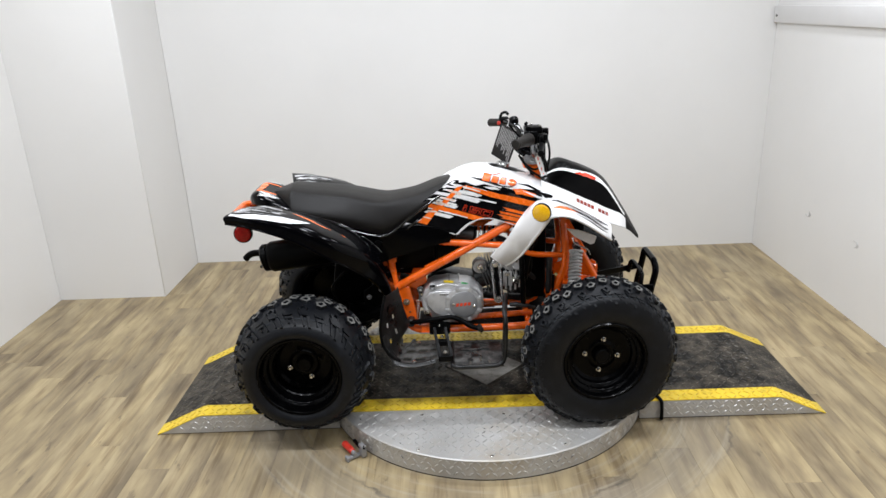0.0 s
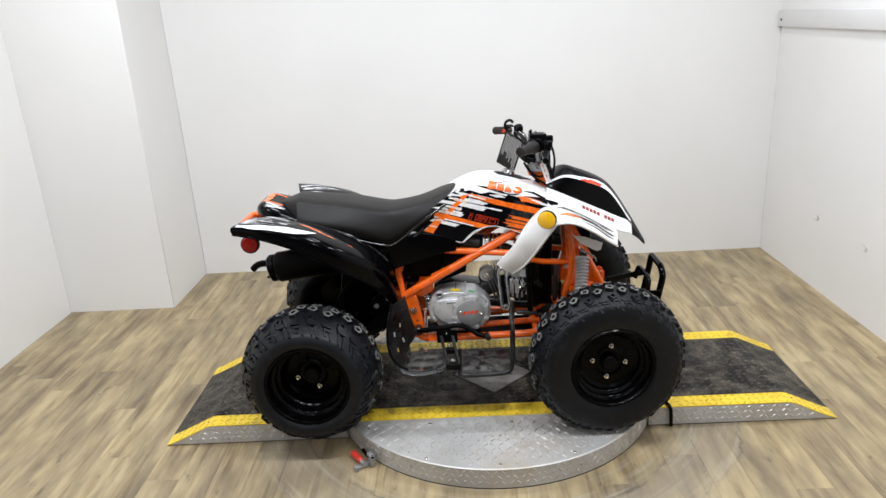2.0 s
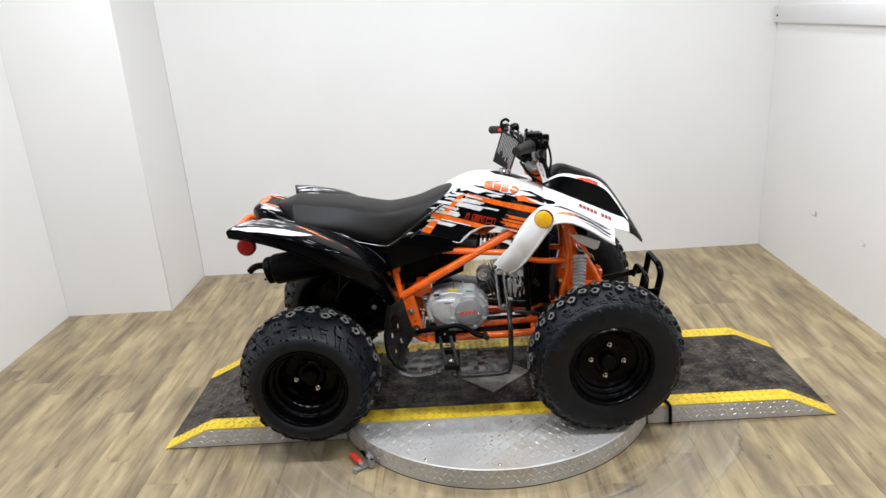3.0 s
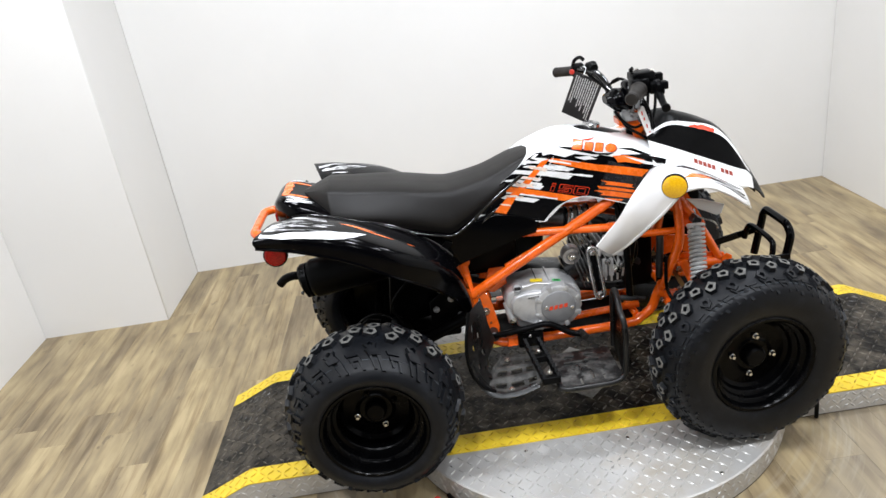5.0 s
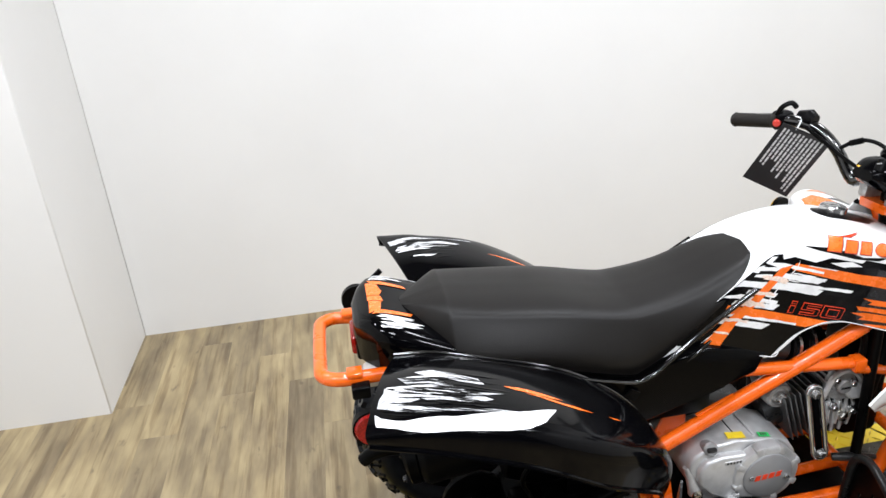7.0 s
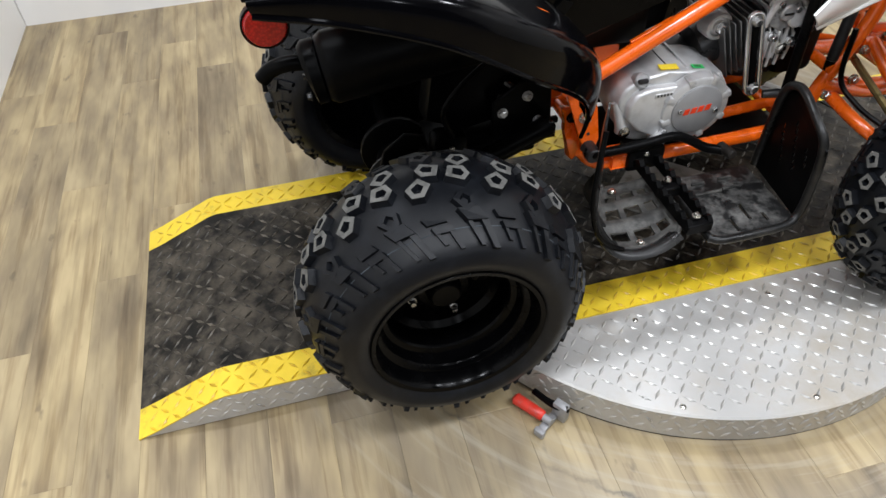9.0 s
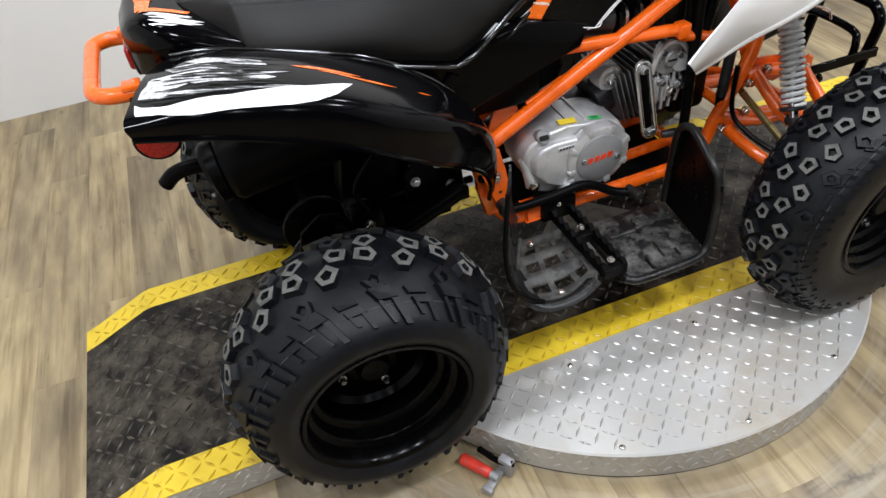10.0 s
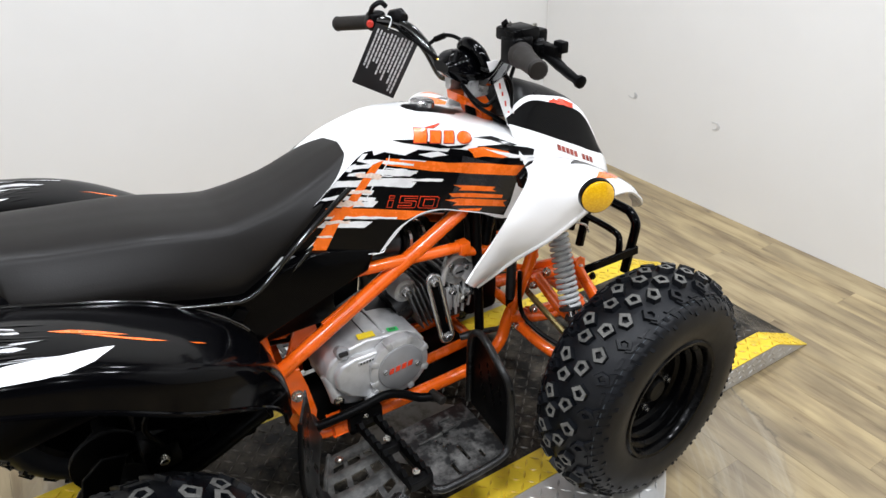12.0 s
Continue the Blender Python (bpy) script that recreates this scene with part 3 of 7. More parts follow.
for bx, by in ((-0.250, -0.350), (-0.256, -0.562), (-0.008, -0.610), (0.246, -0.557), (0.33, -0.36), (0.05, -0.36)):
    part("screw", lathe([(0, 0.0024), (0.003, 0.0024), (0.006, 0.0008), (0.0065, 0)], 14), ZINC, turntable).matrix_basis = pose(bx, by, H, 90) @ pose(0, 0, 0, 0, 0, 0)


def ramp_unit(name, sign, label):
    r = thing(name, label, "ramp", "turntable ramps")
    xs = [0.0, 0.25, 0.5, 0.75, 1.0]

    def x_in(y):
        return math.sqrt((DISC_R + 0.006) ** 2 - y * y)

    def slab(y0, y1, lift, mat, nm, lab=""):
        S = []
        for j in range(9):
            y = y0 + (y1 - y0) * j / 8
            a = x_in(y)
            row = [a + (CREST - 0.03 - a) * i / 6 for i in range(7)] + [CREST - 0.01, CREST + 0.01] + [CREST + 0.03 + (RAMP_END - CREST - 0.03) * i / 4 for i in range(5)]
            S.append([(sign * x, y, top_z(x) + lift) for x in row])
        return part(nm, add_grid(bmesh.new(), S, -0.003 if sign > 0 else 0.003), mat, r, lab)
    slab(-RAMP_Y + BAND, RAMP_Y - BAND, 0.0, GRIPPLATE, "track", "black painted tread plate, scuffed grey")
    slab(-RAMP_Y, -RAMP_Y + BAND, 0.0006, YELLOW, "edge_stripe", "yellow painted edge stripe")
    slab(RAMP_Y - BAND, RAMP_Y, 0.0006, YELLOW, "edge_stripe", "yellow painted edge stripe")
    for s in (-1, 1):
        y = s * RAMP_Y
        a = x_in(y)
        o = [(sign * a, 0.006), (sign * (RAMP_END - 0.012), 0.004), (sign * CREST, H - 0.004), (sign * a, H - 0.004)]
        sp = part("side_plate", prism(o, y - s * 0.004, y - s * 0.001), STEEL, r, "dull tread-plate side")
        V, F = [], []
        for i in range(40):
            for q, zz in enumerate((0.022, 0.044, 0.064)):
                x = a + 0.012 + (i + 0.5 * (q % 2)) * 0.0235
                if x < RAMP_END - 0.02 and zz < top_z(x) - 0.014:
                    k = len(V)
                    tw = 1 if (i + q) % 2 else -1
                    for du, dz, dr in ((-0.0095, -0.0085 * tw, 0), (0.0032, -0.0026 * tw, 0), (0.0095, 0.0085 * tw, 0), (-0.0032, 0.0026 * tw, 0), (-0.004, -0.004 * tw, 0.0021), (0.004, 0.004 * tw, 0.0021)):
                        V.append((sign * (x + du), y - s * 0.001 + s * dr, zz + dz))
                    F.extend([(k, k + 1, k + 4), (k + 1, k + 5, k + 4), (k + 1, k + 2, k + 5), (k + 2, k + 3, k + 5), (k + 3, k + 4, k + 5), (k + 3, k, k + 4)])
        me = bpy.data.meshes.new("side_tread")
        me.from_pydata(V, [], F)
        me.materials.append(LUG)
        so = new("side_tread", me)
        so.parent = r
        tagged(so, kind="stuff")
        # the same dark strip in the gap under each side plate
        part("rubber_foot", box((min(sign * a, sign * (RAMP_END - 0.01)), y - s * 0.008 - 0.002, 0.0), (max(sign * a, sign * (RAMP_END - 0.01)), y - s * 0.008 + 0.002 + 0.004, 0.006)), GAP, r)
    ok = lambda x, y: x_in(y) + 0.012 < x < RAMP_END - 0.012
    for nm, cond, mat, l2 in (("track_tread", lambda y: abs(y) < RAMP_Y - BAND - 0.008, LUGB, 0.0), ("stripe_tread", lambda y: RAMP_Y - BAND + 0.008 < abs(y) < RAMP_Y - 0.008, YLUG, 0.0006)):
        lg = lugs(nm, lambda x, y: ok(x, y) and cond(y), 0.58, 1.25, -0.2955, 0.30, lambda x: top_z(x) + l2, mat, r)
        lg.scale.x = sign
    return r


ramp_unit("loading_ramp", -1, "low sloped ramp with black track and yellow edges")
rr = ramp_unit("loading_ramp", 1, "low sloped ramp with black track and yellow edges")
st = new("rubber_strap", mesh_of("rubber_strap", tube([(0.612, -0.24, H + 0.008), (0.63, -0.28, H + 0.008), (0.64, -0.312, H + 0.004), (0.643, -0.318, H - 0.02), (0.645, -0.318, 0.008)], 0.0065, 8, 4), SATIN))
tagged(st, "short black rubber strap over the ramp edge", "strap")

# the red-handled latch beside the disc
latch = thing("latch_handle", "small steel latch with a red plastic grip on the floor", "latch", m=pose(-0.503, -0.466, 0.0, 0, 0, -56))
part("grip", tube([(-0.055, 0, 0.018), (-0.05, 0, 0.018), (-0.01, 0, 0.02), (0.012, 0, 0.021), (0.016, 0, 0.021)], [0.008, 0.0125, 0.012, 0.0115, 0.008], 12), REDPL, latch, "red plastic grip")
part("rod", tube([(-0.03, 0.03, 0.03), (0.02, 0.025, 0.035), (0.05, 0.03, 0.045)], 0.007, 8, 3), SATIN, latch)
bm = box((0.018, -0.03, 0.004), (0.034, 0.034, 0.014), 0.002)
add_box(bm, (0.02, 0.02, 0.004), (0.05, 0.038, 0.05), 0.003)
add_box(bm, (0.016, -0.034, 0.0), (0.038, -0.022, 0.02), 0.003)
add_rod(bm, (0.014, 0, 0.02), (0.034, 0, 0.02), 0.008)
part("bracket", bm, DISCM, latch, "worn steel bracket")

# ---- the quad bike ----
quad = thing("quad_bike", "white, black and orange youth quad bike on a turntable", "quad bike")
WB_F, WB_R = 0.384, -0.656


def wheel(name, x, yc, z, R, W, rim_r, s, label, knobs_n, rows, falls, steer=0.0):
    """s: -1 where the outer face looks to -y. R outer radius, W width over the tyre; rows: where the block rows lie across the half width; falls: how far the crown falls towards the shoulder."""
    w = thing(name, "", "", m=pose(x, yc, z, 0, 0, steer))
    w.parent = quad
    for k in ("label", "category"):
        if k in w:
            del w[k]
    w["label"] = label
    h = W / 2
    body = R - 0.012
    front = W < 0.2
    drop = ((0.0, 0.0), (0.20, -0.05 * falls), (0.38, -0.17 * falls), (0.60, -0.42 * falls), (0.78, -0.70 * falls), (0.90, -0.95 * falls), (0.965, -0.95 * falls - 0.018), (1.0, -0.95 * falls - 0.045))
    bead = rim_r + 0.006
    prof = [(bead, -h * 0.84), (bead + 0.008, -h * 0.91), (bead + 0.022, -h * 0.965)] + [(body + d, -h * k) for k, d in drop[::-1] if body + d > bead + 0.03]
    prof = prof + [(r, -y) for r, y in prof[-2::-1]]
    rest = H + 0.0035 - z
    tb = lathe([tuple(p)[:2] for p in catmull([(r, y, 0) for r, y in prof], 3)], 84)
    for v in tb.verts:
        v.co.z = max(v.co.z, rest)
    part("tyre", tb, TYRE, w, "knobbly black rubber tyre", 60)
    V, F, V2, F2 = [], [], [], []

    def surf(ang, y, lift):
        k = min(0.999, abs(y) / h)
        for (k0, d0), (k1, d1) in zip(drop, drop[1:]):
            if k0 <= k <= k1:
                rr = body + d0 + (d1 - d0) * (k - k0) / (k1 - k0)
                slope = min(1.0, (d0 - d1) / max(1e-6, (k1 - k0) * h))
                break
        out = lift * slope * (1 if y > 0 else -1) * 0.8
        return ((rr + lift) * math.cos(ang), y + out, (rr + lift) * math.sin(ang))

    def ringblock(ang, y, turn, size, tip=True, lift=0.0115):
        """A five-sided block with a hollow; its worn rim goes to the pale mesh."""
        outer = [(-0.98, -0.55), (0.25, -0.95), (1.02, -0.28), (0.80, 0.72), (-0.82, 0.76)]
        c, sn = math.cos(turn), math.sin(turn)
        i = len(V)
        m_ = len(outer)
        for sc, lf, ox in ((1.26, -0.004, 0.0), (1.0, lift, 0.0), (0.50, lift, 0.04), (0.38, 0.002, 0.04)):
            for px, py in outer:
                px, py = px * sc + ox, py * sc
                V.append(surf(ang + (px * c - py * sn) * size / body, y + (px * sn + py * c) * size, lf))
        for q in range(m_):
            n2 = (q + 1) % m_
            F.append((i + q, i + n2, i + m_ + n2, i + m_ + q))
            F.append((i + 2 * m_ + q, i + 2 * m_ + n2, i + 3 * m_ + n2, i + 3 * m_ + q))
        F.append(tuple(i + 3 * m_ + q for q in range(m_)))
        VV, FF = (V2, F2) if tip else (V, F)
        j = len(VV)
        for q in range(m_, 3 * m_):
            VV.append(V[i + q])
        for q in range(m_):
            n2 = (q + 1) % m_
            FF.append((j + q, j + n2, j + m_ + n2, j + m_ + q))

    def slab(a0, a1, k0, k1, lift, skew=0.0, sg=1, low=-0.004):
        i = len(V)
        for lf, grow in ((low, 0.12), (lift, 0.0)):
            g = (a1 - a0) * grow
            for a, k in ((a0 - g, k0), (a1 + g, k0), (a1 + g + skew, k1), (a0 - g + skew, k1)):
                V.append(surf(a, sg * h * k, lf))
        F.extend([(i + 4, i + 5, i + 6, i + 7), (i, i + 1, i + 5, i + 4), (i + 1, i + 2, i + 6, i + 5), (i + 2, i + 3, i + 7, i + 6), (i + 3, i, i + 4, i + 7)])
    st_ = 2 * math.pi / knobs_n
    jit = random.Random(knobs_n)
    big = 0.0142 if front else 0.0170
    ka, kb, kd, k0, k1 = rows
    for k in range(knobs_n):
        for sg in (-1, 1):
            a = st_ * (k + (0.37 if sg > 0 else 0.0))
            turn = 0.0 if sg > 0 else math.pi
            dr = 1 if sg > 0 else -1
            ringblock(a + st_ * jit.uniform(-0.02, 0.02), sg * h * ka, turn + 0.45 + jit.uniform(-0.1, 0.1), big)
            ringblock(a + st_ * (0.56 + jit.uniform(-0.02, 0.02)), sg * h * kb, turn + 2.5 + jit.uniform(-0.1, 0.1), big)
            e = a + st_ * 0.02
            ringblock(e, sg * h * kd, turn + 0.9, big * 0.95, False, 0.0095)
            # hooked lug below the shoulder block: a cap with a broad and a thin leg
            sk = st_ * 0.26 * dr
            wd = big / body / st_
            cap = k0 + (k1 - k0) * 0.34
            lf = 0.0055 if front else 0.0098
            slab(e - dr * st_ * wd * 0.85, e + dr * st_ * wd * 1.05, k0, cap, lf, sk * 0.4, sg)
            slab(e + dr * st_ * wd * 0.45 + sk * 0.4, e + dr * st_ * wd * 1.10 + sk * 0.4, cap, k1, lf * 0.72, sk * 0.6, sg)
            slab(e - dr * st_ * wd * 0.85 + sk * 0.4, e - dr * st_ * wd * 0.45 + sk * 0.4, cap, k1 - 0.03, lf * 0.62, sk * 0.6, sg)
            # a second, lower hook between: bar, two legs and a foot
            g = a + st_ * 0.52
            kq = lambda f: k0 + (k1 - k0) * f
            slab(g - dr * st_ * wd * 0.80, g + dr * st_ * wd * 1.00, kq(0.06), kq(0.26), lf * 0.60, sk * 0.2, sg)
            slab(g - dr * st_ * wd * 0.70 + sk * 0.3, g + dr * st_ * wd * 1.10 + sk * 0.3, kq(0.36), kq(0.52), lf * 0.66, sk * 0.15, sg)
            slab(g + dr * st_ * wd * 0.62 + sk * 0.45, g + dr * st_ * wd * 1.08 + sk * 0.45, kq(0.52), kq(0.94), lf * 0.56, sk * 0.4, sg)
            slab(g - dr * st_ * wd * 0.68 + sk * 0.45, g - dr * st_ * wd * 0.30 + sk * 0.45, kq(0.52), kq(0.80), lf * 0.50, sk * 0.3, sg)
    for nm, vv, ff, mt, lb in (("tread", V, F, TYRE, ""), ("tread_face", V2, F2, KNOB, "grey mould-worn tips of the tread blocks")):
        me = bpy.data.meshes.new(nm)
        me.from_pydata(vv, [], ff)
        b2 = bmesh.new()
        b2.from_mesh(me)
        if nm == "tread_face":
            for v in b2.verts:
                d = math.hypot(v.co.x, v.co.z)
                v.co.x *= (d + 0.0008) / d
                v.co.z *= (d + 0.0008) / d
        for v in b2.verts:
            v.co.z = max(v.co.z, rest + 0.0006)
        bpy.data.meshes.remove(me)
        tagged(part(nm, b2, mt, w, lb, 0), kind="stuff")
    km = k0 + (k1 - k0) * 0.46
    for sg in (-1, 1):
        ring = [surf(a, sg * h * km, 0.0006) for a in [2 * math.pi * q / 72 for q in range(72)]]
        part("mould_line", tube(ring, 0.0008, 5, 0, True), MOULD, w, "thin pale moulding line")
    # pressed steel rim, deep to the outside, with two rolled steps
    ro = rim_r
    o = s * h
    if front:
        steps = ((0.010, 0.80), (0.013, 0.90), (0.009, 0.945), (0.002, 0.93), (-0.003, 0.86), (-0.005, 0.74), (-0.013, 0.70), (-0.016, 0.66), (-0.017, 0.54), (-0.025, 0.50), (-0.028, 0.46), (-0.030, 0.30), (-0.040, 0.24))
        face = 0.24
    else:
        steps = ((0.010, 0.80), (0.013, 0.87), (0.009, 0.915), (0.002, 0.90), (-0.003, 0.84), (-0.006, 0.66), (-0.014, 0.63), (-0.017, 0.60), (-0.019, 0.42), (-0.028, 0.39), (-0.031, 0.36), (-0.034, 0.08), (-0.044, 0.0))
        face = 0.0
    dish = [(ro + dr, o * k) for dr, k in steps] + [(0.060, o * face), (0.050, o * (face + 0.02)), (0.045, o * (face + 0.05)), (0.0, o * (face + 0.05))]
    part("rim", lathe(dish, 72), RIMM, w, "black pressed-steel rim", 28)
    part("rim_back", lathe([(ro + 0.006, -o * 0.84), (ro - 0.006, -o * 0.8), (ro - 0.02, -o * 0.4), (ro - 0.040, o * (face - 0.06)), (0.03, -o * 0.1), (0.0, -o * 0.1)], 40), RIMM, w)
    fy = o * (face + 0.02)
    part("hub_cap", lathe([(0.032, fy), (0.03, fy + s * 0.018), (0.024, fy + s * 0.024), (0.0, fy + s * 0.025)], 24), SATIN, w)
    for k in range(4):
        a = radians((-7 if front else 18) + 90 * k)
        # upper rear nuts get a black colour in place of the shade on them
        bright = front or k in (2, 3)
        part("wheel_nut", add_bolt(bmesh.new(), (0.058 * math.cos(a), fy, 0.058 * math.sin(a)), (0, s, 0), 0.0062, 0.013), CHROME if bright else SATIN, w, "bright wheel nut" if bright else "wheel nut coloured black as if in shade")
    return w


FRONT_R, REAR_R = 0.274, 0.252
for s in (-1, 1):
    wheel("front_wheel", WB_F, s * 0.388, H + FRONT_R - 0.012, FRONT_R, 0.190, 0.133, s, "front wheel with black steel rim", 20, (0.145, 0.31, 0.56, 0.64, 0.96), 0.034, 4.6)
    wheel("rear_wheel", WB_R, s * 0.354, H + REAR_R - 0.014, REAR_R, 0.256, 0.136, s, "wide rear wheel with deep black rim", 13, (0.06, 0.19, 0.41, 0.50, 0.90), 0.050)

# axles and hubs
part("rear_axle", rod((WB_R, -0.34, H + REAR_R - 0.013), (WB_R, 0.34, H + REAR_R - 0.013), 0.016), NEARBLACK, quad)
part("chain_guard", prism([(WB_R + 0.072 * math.cos(a), H + REAR_R + 0.072 * math.sin(a)) for a in [radians(t) for t in range(0, 360, 15)]], 0.03, 0.045, 0.003), NEARBLACK, quad)
part("brake_disc", lathe([(0.045, -0.06), (0.078, -0.06), (0.078, -0.056), (0.045, -0.056)], 36), DARKALU, quad).matrix_basis = pose(WB_R, 0, H + REAR_R - 0.013)
for s in (-1, 1):
    part("swingarm", tube([(WB_R + 0.02, s * 0.07, 0.31), (WB_R + 0.15, s * 0.075, 0.345), (-0.36, s * 0.07, 0.40)], 0.021, 10, 3), NEARBLACK, quad)
    part("hub", rod((WB_F, s * 0.30, H + FRONT_R - 0.013), (WB_F, s * 0.40, H + FRONT_R - 0.013), 0.036, 16, 0.004), DARKALU, quad)
part("axle_carrier", rod((WB_R, -0.12, 0.314), (WB_R, 0.12, 0.314), 0.042, 20, 0.006), NEARBLACK, quad)

# seat
# rows: x, lower edge, widest point, half width at the crease, height of the middle
SADDLE = [(-0.780, (0.026, 0.838), (0.036, 0.846), 0.026, 0.867, 0.006), (-0.712, (0.104, 0.808), (0.113, 0.820), 0.090, 0.885, 0.012),
          (-0.690, (0.122, 0.800), (0.130, 0.814), 0.097, 0.884, 0.012), (-0.62, (0.134, 0.780), (0.141, 0.804), 0.104, 0.874, 0.012),
          (-0.50, (0.138, 0.750), (0.142, 0.784), 0.107, 0.859, 0.012), (-0.39, (0.124, 0.714), (0.131, 0.752), 0.102, 0.836, 0.011),
          (-0.34, (0.116, 0.718), (0.122, 0.756), 0.098, 0.834, 0.011), (-0.25, (0.106, 0.772), (0.111, 0.796), 0.092, 0.850, 0.011),
          (-0.16, (0.096, 0.836), (0.098, 0.852), 0.082, 0.883, 0.010), (-0.100, (0.068, 0.874), (0.066, 0.882), 0.050, 0.898, 0.006)]
SEAT = [(x, [lo, wide, (w + 0.005, top - drop - 0.012), (w - 0.010, top - drop + 0.003), (w * 0.55, top - 0.002), (0.0, top)]) for x, lo, wide, w, top, drop in SADDLE]


def full_body(sections, nx, nv, cap=True):
    """A closed body from half sections, mirrored to both sides."""
    S = section_surface(sections, nx, nv)
    rows = [r + [Vector((p.x, -p.y, p.z)) for p in r[-2::-1]] for r in S]
    bm = add_grid(bmesh.new(), rows)
    bm.verts.ensure_lookup_table()
    n = len(rows[0])
    for i in range(len(rows) - 1):
        a = [bm.verts[i * n], bm.verts[(i + 1) * n], bm.verts[(i + 1) * n + n - 1], bm.verts[i * n + n - 1]]
        bm.faces.new(a)
    if cap:
        bm.faces.new([bm.verts[k] for k in range(n)])
        bm.faces.new([bm.verts[(len(rows) - 1) * n + k] for k in range(n)])
    return bm


part("seat", full_body(SEAT, 6, 5), SEATM, quad, "black vinyl-covered saddle", 60)

# tank cover with its stickers
TANK = [(-0.36, [(0.116, 0.690), (0.116, 0.698), (0.112, 0.706), (0.08, 0.704), (0.0, 0.70)]),
        (-0.25, [(0.114, 0.742), (0.111, 0.766), (0.106, 0.796), (0.090, 0.797), (0.0, 0.77)]),
        (-0.16, [(0.115, 0.716), (0.109, 0.780), (0.100, 0.858), (0.086, 0.861), (0.0, 0.845)]),
        (-0.10, [(0.118, 0.700), (0.107, 0.790), (0.092, 0.886), (0.070, 0.905), (0.0, 0.906)]),
        (-0.03, [(0.117, 0.748), (0.107, 0.826), (0.093, 0.896), (0.062, 0.928), (0.0, 0.938)]),
        (0.05, [(0.122, 0.753), (0.114, 0.815), (0.100, 0.888), (0.070, 0.922), (0.0, 0.933)]),
        (0.12, [(0.132, 0.730), (0.130, 0.795), (0.112, 0.870), (0.075, 0.905), (0.0, 0.916)]),
        (0.20, [(0.149, 0.706), (0.148, 0.812), (0.132, 0.864), (0.080, 0.884), (0.0, 0.886)]),
        (0.27, [(0.155, 0.790), (0.152, 0.822), (0.138, 0.850), (0.080, 0.858), (0.0, 0.858)])]
TS = section_surface(TANK, 6, 6)
rows = [r + [Vector((p.x, -p.y, p.z)) for p in r[-2::-1]] for r in TS]
cover = part("tank_cover", add_grid(bmesh.new(), rows, 0.004), WHITE, quad, "white plastic tank cover with black and orange stickers", 60)


def tank_shoulder(x):
    k = next((i for i in range(len(TS) - 2) if TS[i + 1][0].x >= x), len(TS) - 2)
    f = max(0.0, min(1.0, (x - TS[k][14].x) / (TS[k + 1][14].x - TS[k][14].x)))
    return TS[k][14].z + (TS[k + 1][14].z - TS[k][14].z) * f + 2.0 * max(0.0, x + 0.09)


def tank_decal(outline, lift, s):
    bm = decal([outline], tank_y, lift, s)
    for v in bm.verts:
        v.co.z = min(v.co.z, tank_shoulder(v.co.x) + 0.0005)
    return bm


def tank_y(x, z):
    """The half width of the tank cover, kept to its side below the shoulder."""
    return side_y(TS, x, min(z, tank_shoulder(x)))




def stickers(outlines, surface, lift, s, mat, owner, label=""):
    for o in outlines:
        part("sticker", tank_decal(o, lift, s) if surface is tank_y else decal([o], surface, lift, s), mat, owner, label)


BLACK = [(-0.31, 0.758), (-0.258, 0.812), (-0.212, 0.850), (-0.165, 0.880), (-0.116, 0.901), (-0.083, 0.899), (-0.083, 0.89), (-0.061, 0.892), (-0.022, 0.878), (0.008, 0.883), (0.068, 0.867), (0.075, 0.872), (0.123, 0.859), (0.134, 0.866), (0.186, 0.863), (0.236, 0.849), (0.253, 0.842), (0.243, 0.818), (0.223, 0.794), (0.205, 0.779), (0.193, 0.739), (0.179, 0.712), (0.096, 0.739), (0.038, 0.757), (0.001, 0.759), (-0.025, 0.753), (-0.056, 0.74), (-0.083, 0.718), (-0.1, 0.701), (-0.191, 0.73)]
ORANGES = [[(-0.06, 0.881), (0.003, 0.864), (0.066, 0.846), (0.156, 0.83), (0.232, 0.813), (0.217, 0.795), (0.112, 0.816), (0.029, 0.837), (-0.067, 0.87)],
           [(-0.065, 0.879), (-0.078, 0.867), (-0.103, 0.843), (-0.132, 0.815), (-0.175, 0.781), (-0.21, 0.735), (-0.243, 0.747), (-0.198, 0.789), (-0.152, 0.821), (-0.12, 0.848), (-0.09, 0.875)],
           [(-0.193, 0.82), (-0.093, 0.79), (0.017, 0.758), (-0.014, 0.757), (-0.036, 0.754), (-0.123, 0.779), (-0.199, 0.806)],
           [(0.11, 0.865), (0.144, 0.864), (0.191, 0.849), (0.198, 0.84), (0.178, 0.838), (0.143, 0.846), (0.122, 0.846), (0.119, 0.855)]]
REDS = [[(0.072, 0.8), (0.124, 0.789), (0.159, 0.781), (0.153, 0.776), (0.162, 0.77), (0.082, 0.787), (0.089, 0.791)], [(0.061, 0.785), (0.11, 0.776), (0.176, 0.76), (0.173, 0.753), (0.067, 0.776)], [(0.052, 0.773), (0.082, 0.77), (0.185, 0.746), (0.176, 0.743), (0.182, 0.732), (0.125, 0.745), (0.067, 0.758), (0.076, 0.762)], [(0.078, 0.748), (0.131, 0.738), (0.125, 0.733), (0.085, 0.742)]]
